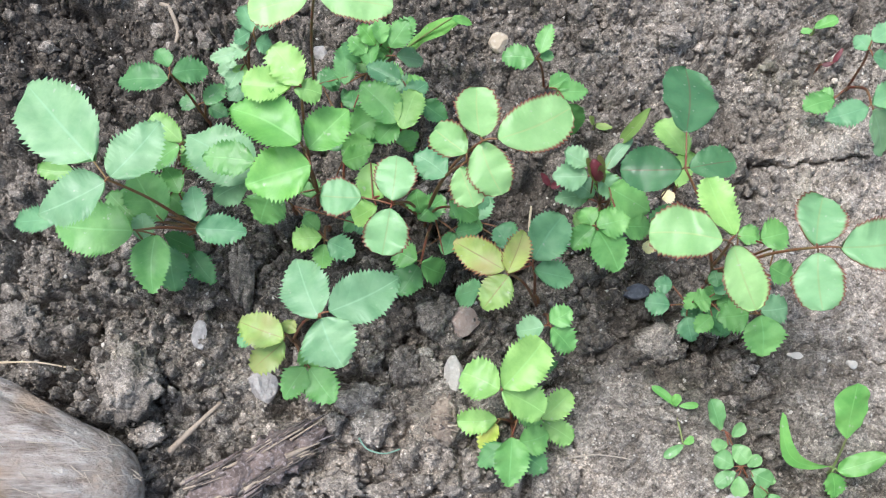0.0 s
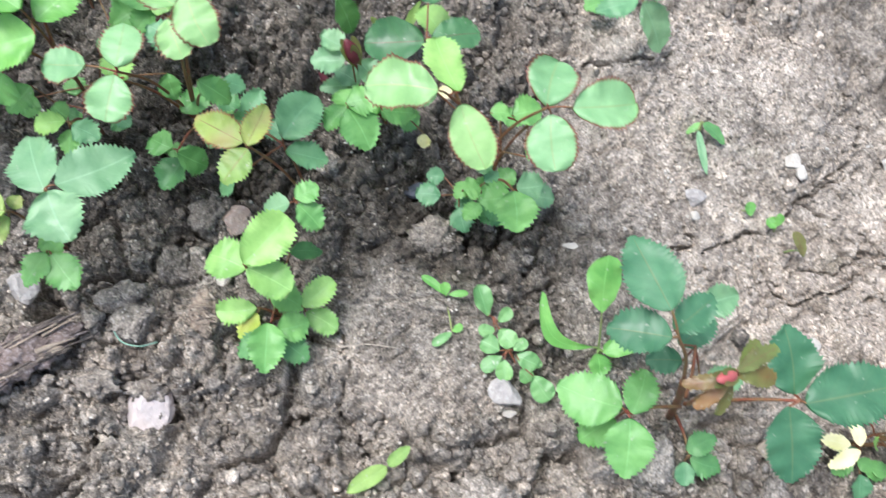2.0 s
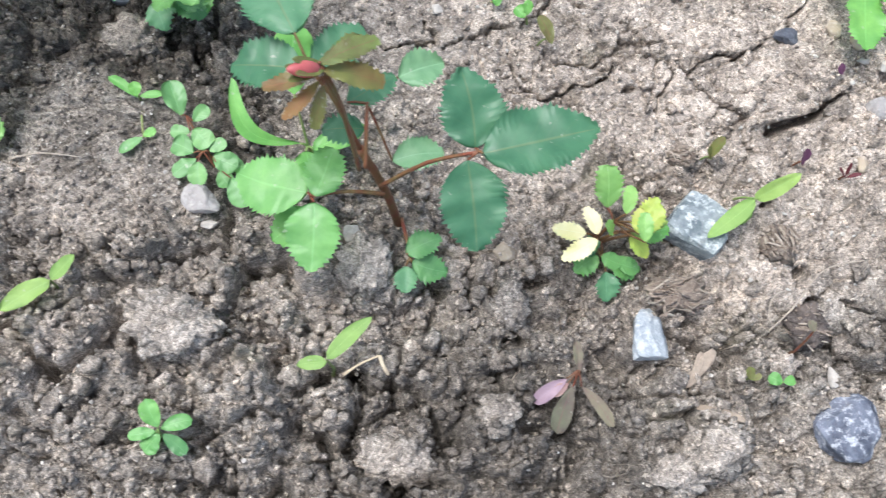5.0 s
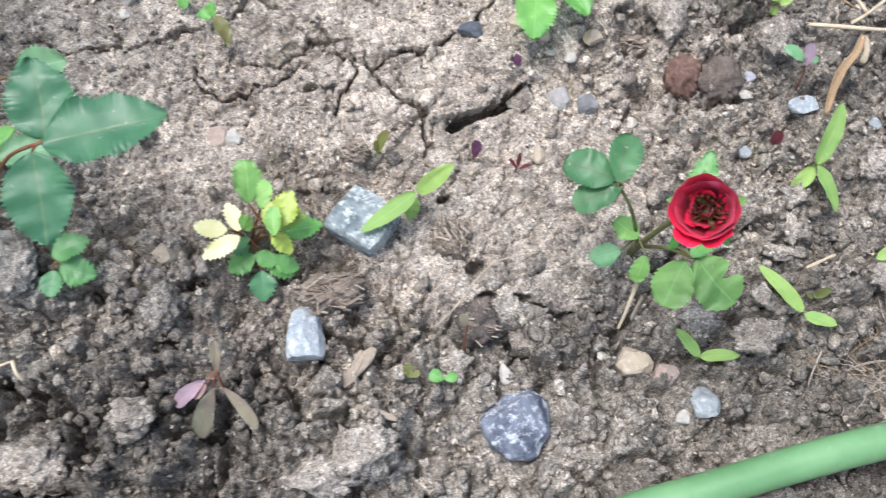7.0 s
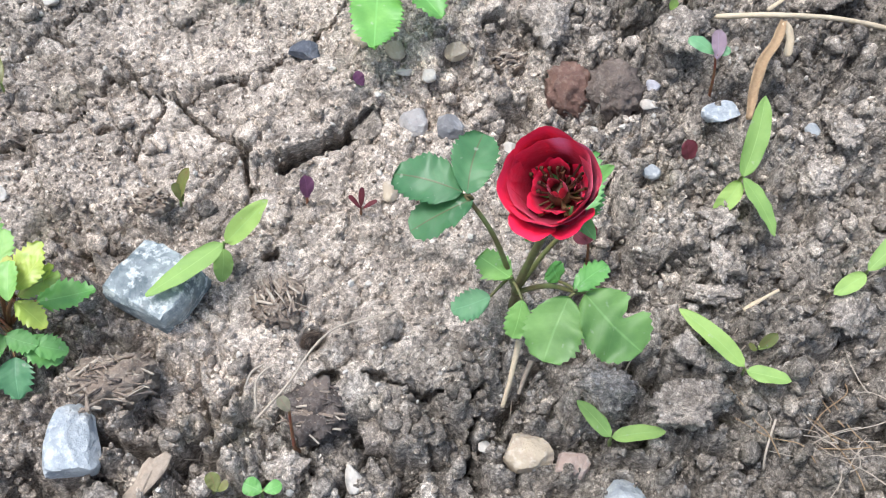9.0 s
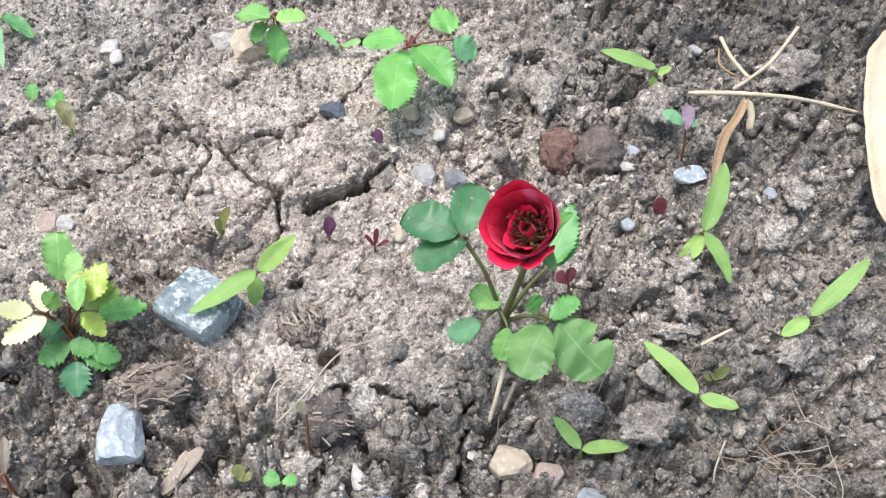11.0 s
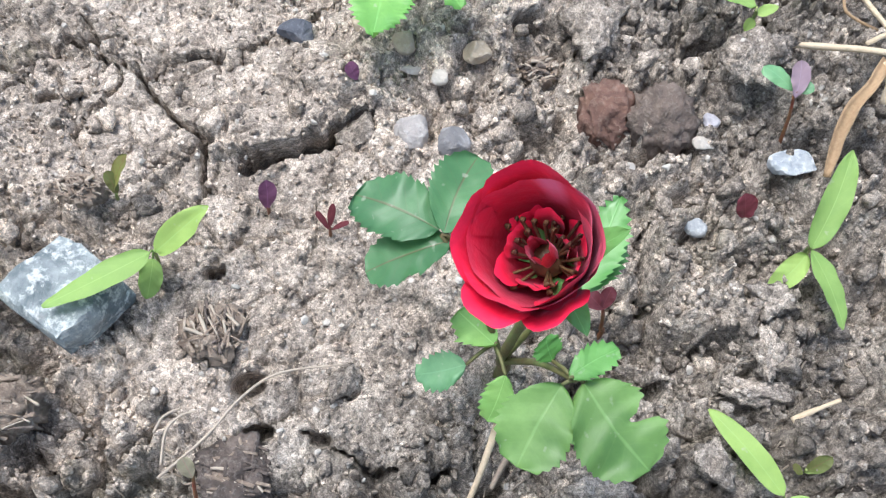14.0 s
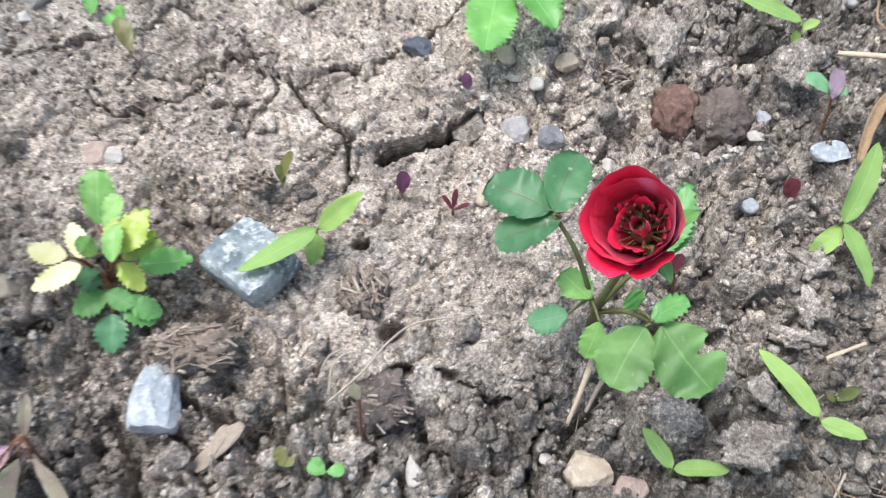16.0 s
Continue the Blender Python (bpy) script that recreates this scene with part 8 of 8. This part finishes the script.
clod(0.2212, -0.0037, 0.0259, 0.0297, -5.7, "soil", 0, "brown soil clod of crusted grey-brown earth")
clod(0.2290, -0.0807, 0.0334, 0.0280, -5.7, "soil", 0, "rough soil clod of crusted grey-brown earth")
clod(0.3580, -0.0914, 0.0305, 0.0246, -5.7, "soil", 0, "soil clod of crusted grey-brown earth")
clod(0.2701, -0.0707, 0.0206, 0.0192, -5.7, "soil", 0, "soil clod of crusted grey-brown earth")
clod(0.3417, -0.0991, 0.0339, 0.0167, -6.9, "soil", 0, "pale soil clod of crusted grey-brown earth")
clod(0.3550, -0.0894, 0.0205, 0.0193, -6.9, "soil", 0, "soil clod of crusted grey-brown earth")
clod(0.3832, -0.1047, 0.0137, 0.0120, -6.9, "soil", 0, "soil clod of crusted grey-brown earth")
clod(0.5137, 0.0848, 0.0218, 0.0270, -5.4, "soil", 0, "grey soil clod of crusted grey-brown earth")
clod(0.5234, -0.0652, 0.0292, 0.0164, -5.4, "soil", 0, "rough soil clod of crusted grey-brown earth")
clod(0.5437, -0.0296, 0.0209, 0.0085, -5.4, "soil", 0, "long pale soil clod of crusted grey-brown earth")
clod(0.5909, 0.0050, 0.0159, 0.0156, -5.4, "soil", 0, "soil clod of crusted grey-brown earth")
clod(0.5498, -0.0075, 0.0175, 0.0131, -5.4, "soil", 0, "soil clod of crusted grey-brown earth")
clod(0.5378, -0.0520, 0.0096, 0.0092, -5.4, "soil", 0, "round pale clod of crusted grey-brown earth")
clod(0.5866, -0.0418, 0.0208, 0.0191, -5.4, "soil", 0, "soil clod of crusted grey-brown earth")
clod(0.5571, 0.0629, 0.0233, 0.0214, -5.4, "soil", 0, "grey soil clod of crusted grey-brown earth")
clod(0.6227, 0.0814, 0.0331, 0.0223, -5.4, "soil", 0, "brown soil clod of crusted grey-brown earth")
clod(0.5462, -0.0211, 0.0096, 0.0172, -5.4, "soil", 0, "soil clod of crusted grey-brown earth")
clod(0.6049, 0.0185, 0.0142, 0.0159, -5.4, "soil", 0, "soil clod of crusted grey-brown earth")
clod(0.4000, -0.0569, 0.0164, 0.0163, -5.4, "soil", 0, "pale soil clod of crusted grey-brown earth")
clod(0.4992, -0.0548, 0.0203, 0.0165, -5.4, "soil", 0, "soil clod of crusted grey-brown earth")
dung(0.0139, 0.0717, 0.0125, 0.0230, -0.2, "fibre", 0, "curled brown chip of rotted bark")


# ---- dry plant litter ----
def strand(name, line, r0, r1, mat, label, category, sides=6, wob=0.25):
    org = Vector(line[0])
    bm = bmesh.new()
    tube(bm, [clear(p, r0 + 0.0006) - org for p in line], r0, r1, sides, wob)
    ob = finish(name, bm, mat)
    ob.location = org
    return tagged(ob, label, category, "dry plant litter")


def ribbon(name, line, width, mat, label, category, fold=0.3):
    """A dry flat leaf or chip along a line, with thickness and a curled section."""
    org = Vector(line[0])
    pts = [clear(p, 0.0018) - org for p in line]
    fine = []
    for a, b in zip(pts, pts[1:]):
        fine += [a.lerp(b, k / 6) for k in range(6)]
    fine.append(pts[-1])
    for _ in range(3):
        fine = [fine[0]] + [(fine[k - 1] + fine[k] * 2 + fine[k + 1]) / 4 for k in range(1, len(fine) - 1)] + [fine[-1]]
    bm = bmesh.new()
    rows = []
    for k, p in enumerate(fine):
        way = (fine[min(k + 1, len(fine) - 1)] - fine[max(k - 1, 0)]).normalized()
        side = way.cross(Vector((0, 0, 1))).normalized()
        up = side.cross(way)
        s = k / (len(fine) - 1)
        w = width * 0.5 * (1 + 0.25 * noise.noise(p * 120 + Vector((7, 1, 3)))) * min(1, 0.55 + 3 * min(s, 1 - s))
        top = [bm.verts.new(p + side * a * w + up * (fold * a * a * w + 0.0004 + 0.0004 * noise.noise(p * 300 + Vector((a, 0, 0))))) for a in (-1, -0.5, 0, 0.5, 1)]
        low = [bm.verts.new(p + side * a * w + up * (fold * a * a * w - 0.0004)) for a in (1, 0.5, 0, -0.5, -1)]
        rows.append(top + low)
    for a, b in zip(rows, rows[1:]):
        for k in range(10):
            bm.faces.new((a[k], a[(k + 1) % 10], b[(k + 1) % 10], b[k]))
    bm.faces.new(rows[0][::-1])
    bm.faces.new(rows[-1])
    ob = finish(name, bm, mat)
    ob.location = org
    return tagged(ob, label, category, "dry plant litter")


strand("straw", STRAW_A, 0.0010, 0.0009, STRAW, "long pale dry grass stalk lying on soil", "straw")
strand("straw", STRAW_B, 0.0007, 0.0009, STRAW, "thin pale dry grass stalk", "straw")
strand("straw", STRAW_C, 0.0010, 0.0008, STRAW, "short bent dry grass stalk", "straw")
strand("straw", STRAW_D, 0.0005, 0.0005, BROWN, "thin brown dry grass stalk", "straw")
strand("straw", STRAW_E, 0.0006, 0.0004, STRAW, "fine bent straw over dark soil", "straw")
strand("straw", STRAW_F, 0.0006, 0.0005, STRAW, "short fine straw on clods", "straw")
strand("straw", STRAW_G, 0.0010, 0.0007, STRAW, "short fine straw on clods", "straw")
ribbon("dry_leaf", DRYLEAF, 0.0034, BROWN, "curled brown dry leaf hanging from straw", "dry leaf", 0.9)
ribbon("dry_leaf", DRYLEAF_B, 0.0032, STRAW, "small pale curled dry leaf", "dry leaf", 0.9)
ribbon("reed_leaf", REED, 0.0115, STRAW, "broad bent pale dry reed leaf", "dry leaf", 0.4)
strand("wood_chip", STICK, 0.0008, 0.0006, STRAW, "short pale straw stub on soil", "straw")
ribbon("wood_chip", CHIP, 0.0050, WOOD, "flat splintered brown wood chip", "wood chip", 0.1)
ribbon("wood_chip", CHIP_B, 0.0034, WOOD, "narrow weathered wood chip", "wood chip", 0.1)
ribbon("wood_chip", CHIP_C, 0.0028, WOOD, "narrow brown wood splinter", "wood chip", 0.1)
strand("stalk_stub", STAKE, 0.0007, 0.0011, STRAW, "cut pale dry stalk beside the rose", "stalk")
strand("stalk_stub", STAKE_B, 0.0006, 0.0009, WOOD, "short dry brown stalk stub", "stalk")
strand("root_fibre", ROOT, 0.00042, 0.00034, ROOTY, "thin pale root lying on the soil", "root")
strand("root_fibre", ROOT_B, 0.0004, 0.0003, ROOTY, "fine curled pale root fibre", "root")
strand("root_fibre", ROOT_C, 0.0004, 0.0003, ROOTY, "fine curled pale root fibre", "root")
strand("root_fibre", ROOT_D, 0.0004, 0.0004, ROOTY, "fine upright root fibre", "root")
strand("root_fibre", ROOT_E, 0.0004, 0.0003, ROOTY, "fine pale root on bare soil", "root")
strand("twig", TWIG, 0.0016, 0.0010, WOOD, "short weathered twig among clods", "twig")
strand("twig", TWIG_B, 0.0008, 0.0006, STRAW, "upright dry stalk between seedlings", "twig")
strand("twig", TWIG_C, 0.0014, 0.0010, WOOD, "crooked brown twig on dark soil", "twig")
strand("thread", THREAD, 0.0004, 0.0004, GREEN_THREAD, "thin loop of green thread on a clod", "thread")


def root_mat(x, y):
    """A tangle of fine brown rootlets lying on the soil."""
    holder = new("root_mat")
    holder.location = (x, y, ground_z(x, y))
    tagged(holder, "tangle of fine brown rootlets on the soil", "roots", "dry plant litter")
    org = Vector(holder.location)
    rng = random.Random(21)
    for k in range(28):
        a = rng.gauss(2.6, 0.7)
        c = Vector((x + rng.gauss(0, 0.010), y + rng.gauss(0, 0.006), 0))
        d = Vector((math.cos(a), math.sin(a), 0)) * rng.uniform(0.004, 0.014)
        pts = []
        for f in (-1, -0.4, 0.3, 1):
            q = c + d * f + Vector((rng.uniform(-1, 1), rng.uniform(-1, 1), 0)) * 0.0016
            pts.append(clear(q, 0.0008 + rng.uniform(0, 0.0015)) - org)
        bm = bmesh.new()
        tube(bm, pts, 0.00022, 0.00012, 5, 0.2)
        finish("rootlet", bm, rng.choice([BROWN, ROOTY, ROOTY]), holder)


root_mat(*ROOTMAT[0][:2])


def log_piece():
    m, nodes, links, b = material("log_wood", 0.85, 0.2)
    vec = coords(nodes)
    st = nodes.new("ShaderNodeMapping")
    st.inputs["Scale"].default_value = (12, 95, 95)
    st.inputs["Rotation"].default_value = (0, 0, 0.35)
    links.new(vec, st.inputs["Vector"])
    a = tex_noise(nodes, links, st.outputs[0], 2.0, 6.0, 0.7)
    c = tex_noise(nodes, links, vec, 45.0, 5.0, 0.6)
    col = ramp(nodes, links, a, [(0.32, (0.12, 0.092, 0.078)), (0.46, (0.33, 0.285, 0.255)), (0.68, (0.50, 0.465, 0.435))])
    col = mix(nodes, links, ramp(nodes, links, c, [(0.5, (0, 0, 0)), (0.7, (0.6, 0.6, 0.6))]), col, (0.42, 0.39, 0.36))
    scar = ramp(nodes, links, tex_noise(nodes, links, st.outputs[0], 0.7, 5.0, 0.7), [(0.34, (0.75, 0.75, 0.75)), (0.46, (0, 0, 0))])
    col = mix(nodes, links, scar, col, (0.10, 0.075, 0.06))
    rust = ramp(nodes, links, tex_noise(nodes, links, vec, 22.0, 4.0, 0.6), [(0.58, (0, 0, 0)), (0.70, (0.6, 0.6, 0.6))])
    col = mix(nodes, links, rust, col, (0.34, 0.235, 0.15))
    links.new(col, b.inputs["Base Color"])
    bump(nodes, links, b, mix(nodes, links, 0.4, a, tex_noise(nodes, links, vec, 260.0, 5.0, 0.7)), 1.0, 0.0055)
    bm = bmesh.new()
    org = Vector(LOG[0])
    pts = [Vector(p) - org for p in LOG]
    fine = []
    for p, q in zip(pts, pts[1:]):
        fine += [p.lerp(q, k / 16) for k in range(16)]
    fine.append(pts[-1])

    def girth(s):
        return 0.0285 * (1 - 0.16 * s) * max(0.0, 1 - max(0, (s - 0.72) / 0.30) ** 2.0) ** 0.55

    rings = []
    for k, p in enumerate(fine):
        way = (fine[min(k + 1, len(fine) - 1)] - fine[max(k - 1, 0)]).normalized()
        side = way.cross(Vector((0, 0, 1))).normalized()
        up = side.cross(way)
        s = k / (len(fine) - 1)
        r = girth(s)
        ring = []
        for j in range(72):
            q = 2 * math.pi * j / 72
            n = noise.fractal(Vector((math.cos(q) * 2.2, math.sin(q) * 2.2, s * 3)), 1.0, 2.0, 4)
            ridge = noise.fractal(Vector((math.cos(q) * 13, math.sin(q) * 13, s * 2.5)), 0.9, 2.0, 3)
            ring.append(bm.verts.new(p + (side * math.cos(q) + up * math.sin(q)) * r * (1 + 0.09 * n + 0.045 * ridge)))
        rings.append(ring)
    for p, q in zip(rings, rings[1:]):
        for j in range(72):
            bm.faces.new((p[j], p[(j + 1) % 72], q[(j + 1) % 72], q[j]))
    bm.faces.new(rings[-1])
    ob = finish("log", bm, m)
    ob.location = org
    tagged(ob, "weathered pale wooden log end with frayed fibres", "log")
    rng = random.Random(5)
    for k in range(60):
        s, q = rng.uniform(0.35, 0.95), rng.uniform(0.3, 2.8)
        p = fine[int(s * (len(fine) - 1))]
        way = (fine[-1] - fine[0]).normalized()
        side = way.cross(Vector((0, 0, 1))).normalized()
        r = girth(s)
        c = p + (side * math.cos(q) + side.cross(way) * math.sin(q)) * r * 1.02
        d = (way + Vector((rng.uniform(-0.5, 0.5), rng.uniform(-0.5, 0.5), rng.uniform(-0.1, 0.4)))) * rng.uniform(0.003, 0.009)
        bm = bmesh.new()
        tube(bm, [c - d * 0.5, c + Vector((0, 0, 0.0006)), c + d], 0.00025, 0.00012, 5, 0.2)
        finish("fibre", bm, ROOTY, ob)


log_piece()


def bark_strip():
    """A split plank of bark: a ragged slab with splinters along its edges."""
    org = Vector(BARK[0])
    rng = random.Random(11)
    co, faces = [], []
    n, m = 80, 26
    way = (Vector(BARK[-1]) - org).normalized()
    side = way.cross(Vector((0, 0, 1))).normalized()

    def spine(s):
        f = s * (len(BARK) - 1)
        i = min(int(f), len(BARK) - 2)
        return Vector(BARK[i]).lerp(Vector(BARK[i + 1]), f - i) - org

    for i in range(n + 1):
        s = i / n
        for j in range(m):
            q = 2 * math.pi * j / m
            ragged = 1 + 0.75 * noise.fractal(Vector((s * 8, math.cos(q) * 6, math.sin(q) * 6)), 0.7, 2.0, 4)
            taper = (1 - 0.80 * max(0, (s - 0.62) / 0.38) ** (1.3 + math.sin(q * 3))) * (1 - 0.80 * max(0, (0.30 - s) / 0.30) ** (1.3 + math.cos(q * 2)))
            p = spine(s) + side * (math.cos(q) * 0.0090 * ragged * taper) + Vector((0, 0, 1)) * (math.sin(q) * 0.0048 * ragged * taper + 0.001)
            co.append((p + way * (0.006 * noise.noise(Vector((q * 3, 0, 1))) * s))[:])
    for i in range(n):
        for j in range(m):
            faces.append((i * m + j, i * m + (j + 1) % m, (i + 1) * m + (j + 1) % m, (i + 1) * m + j))
    me = bpy.data.meshes.new("bark_strip")
    me.from_pydata(co, [], faces + [tuple(range(m))[::-1], tuple(n * m + j for j in range(m))])
    me.shade_smooth()
    me.materials.append(STONE["bark"])
    holder = new("bark_strip", me)
    holder.location = org
    tagged(holder, "ragged strip of splintered brown bark on clods", "bark")
    for k in range(64):
        s0 = rng.uniform(0.0, 0.78)
        s1 = min(s0 + rng.uniform(0.18, 0.36), 1.03)
        off = side * (rng.choice((-1, 1)) * rng.uniform(0.004, 0.011)) * (1 - 0.4 * s0)
        pts = [spine(min(s, 1)) + way * 0.10 * max(0, s - 1) + off * (1 + 0.15 * (s - s0)) + Vector((rng.uniform(-1, 1), rng.uniform(-1, 1), rng.uniform(0, 2))) * 0.0010 + Vector((0, 0, 0.0035)) for s in (s0, (s0 + s1) / 2, s1)]
        bm = bmesh.new()
        tube(bm, pts, rng.uniform(0.0004, 0.0012), rng.uniform(0.0002, 0.0006), 6, 0.5)
        finish("splinter", bm, rng.choice([STONE["bark"], STONE["darkfibre"], STONE["darkfibre"], WOOD]), holder)


bark_strip()


def hose():
    m, nodes, links, b = material("green_hose", 0.38, 0.5)
    vec = coords(nodes)
    a = tex_noise(nodes, links, vec, 25.0, 4.0, 0.6)
    c = tex_noise(nodes, links, vec, 180.0, 4.0, 0.6)
    col = ramp(nodes, links, a, [(0.35, (0.11, 0.24, 0.10)), (0.65, (0.17, 0.33, 0.15))])
    col = mix(nodes, links, ramp(nodes, links, c, [(0.62, (0, 0, 0)), (0.72, (0.35, 0.35, 0.35))]), col, (0.33, 0.36, 0.28))
    links.new(col, b.inputs["Base Color"])
    bump(nodes, links, b, c, 0.2, 0.0008)
    bm = bmesh.new()
    org = Vector(HOSE[0])
    tube(bm, [Vector(p) - org for p in HOSE], 0.0072, 0.0072, 28, 0.01)
    ob = finish("garden_hose", bm, m)
    ob.location = org
    tagged(ob, "smooth pale green garden hose lying on the soil", "hose")


hose()

# ---- loose soil ----
rng = np.random.default_rng(77)


def scatter(count, lo, hi, seed):
    x = rng.uniform(-0.27, 0.70, count * 4)
    y = rng.uniform(-0.17, 0.36, count * 4)
    keep = rng.uniform(0, 1, count * 4) < (1.0 - (0.95 if hi > 0.004 else 0.65 if hi > 0.003 else 0.15) * crust(x, y)) * (0.30 + 1.4 * vnoise(x * 26, y * 26, seed))
    keep &= (y < 0.36 - 0.20 * smooth(0.22, 0.46, x)) & (y > -0.14 + 0.12 * smooth(0.16, -0.06, x))
    for tx, ty, tr in TAKEN if hi > 0.004 else ():
        keep &= np.hypot(x - tx, y - ty) > tr + hi * 0.4
    x, y = x[keep][:count], y[keep][:count]
    size = lo * (hi / lo) ** (rng.uniform(0, 1, len(x)) ** 1.8)
    return x, y, size


def crumbs(name, count, lo, hi, detail, seed, mat=CRUMB, label="loose crumbs and grit of dry soil"):
    x, y, size = scatter(count, lo, hi, seed)
    z = level(x, y)
    shapes = [lumpy(detail, 900 + k, 0.55, 4, 0.25 if detail > 1 else 0.0) for k in range(14)]
    all_co, all_tri, at = [], [], 0
    for k in range(len(x)):
        co, tri = shapes[k % 14]
        q = Euler(rng.uniform(0, 6.28, 3).tolist()).to_matrix()
        c = co * size[k] * np.array([1.0, rng.uniform(0.65, 1.0), rng.uniform(0.55, 0.95)]) * 0.5
        c = c @ np.array(q).T + np.array([x[k], y[k], z[k] + size[k] * 0.30])
        all_co.append(c)
        all_tri.append(tri + at)
        at += len(c)
    me = pydata(name, np.concatenate(all_co), np.concatenate(all_tri), mat, detail > 0)
    at_size = [len(c) for c in all_co]
    att = me.attributes.new("soil_tone", "FLOAT", "POINT")
    att.data.foreach_set("value", np.repeat(soil_tone(x, y), at_size).astype(np.float32))
    ob = new(name, me)
    tagged(ob, label, "soil", kind="stuff")


crumbs("soil_sand", 56000, 0.0007, 0.0020, -1, 507)
crumbs("soil_grit", 40000, 0.0015, 0.0038, 0, 505)
crumbs("stone_grit", 2600, 0.0010, 0.0030, 0, 509, STONE["whitestone"], "pale stone grit sprinkled over the dry soil")
crumbs("soil_crumbs", 8000, 0.0028, 0.0085, 1, 501)


def loose_clods(count):
    """Small clods that one could pick up, on a few shared shapes."""
    shapes = []
    for k in range(12):
        co, tri = lumpy(2, 950 + k, 0.50, 5, 0.30)
        shapes.append(pydata("small_clod", co * 0.5, tri, CLOD))
    x, y, size = scatter(count, 0.0065, 0.0150, 503)
    z = level(x, y)
    for k in range(len(x)):
        ob = new("small_clod", shapes[k % 12])
        ob.matrix_world = pose(x[k], y[k], z[k] + 0.12 * size[k], *rng.uniform(0, 360, 3)) @ Matrix.Diagonal((size[k], size[k] * 0.85, size[k] * 0.75, 1))
        tagged(ob, "small rough clod of crumbly grey-brown earth", "soil clod", "small soil clods")


loose_clods(280)


def soil_fibres(count):
    """Short pale root hairs and straw bits strewn over the soil."""
    bm = bmesh.new()
    x, y, size = scatter(count, 0.0025, 0.0090, 509)
    for px, py, long in zip(x.tolist(), y.tolist(), size.tolist()):
        a = rng.uniform(0, 6.28)
        d = Vector((math.cos(a), math.sin(a), 0)) * long / 2
        bow = Vector((-d.y, d.x, 0)) * rng.uniform(-0.5, 0.5)
        pts = [clear(Vector((px, py, -1)) + q, 0.0007) for q in (-d, bow, d)]
        side = Vector((-math.sin(a), math.cos(a), 0)) * rng.uniform(0.00012, 0.00030)
        rings = [[bm.verts.new(p + off) for off in (side, -side, Vector((0, 0, side.length * 1.6)))] for p in pts]
        for r0, r1 in zip(rings, rings[1:]):
            for k in range(3):
                bm.faces.new((r0[k], r0[(k + 1) % 3], r1[(k + 1) % 3], r1[k]))
    ob = finish("soil_fibres", bm, ROOTY)
    tagged(ob, "fine pale root hairs and straw bits on soil", "plant litter", kind="stuff")


soil_fibres(1500)
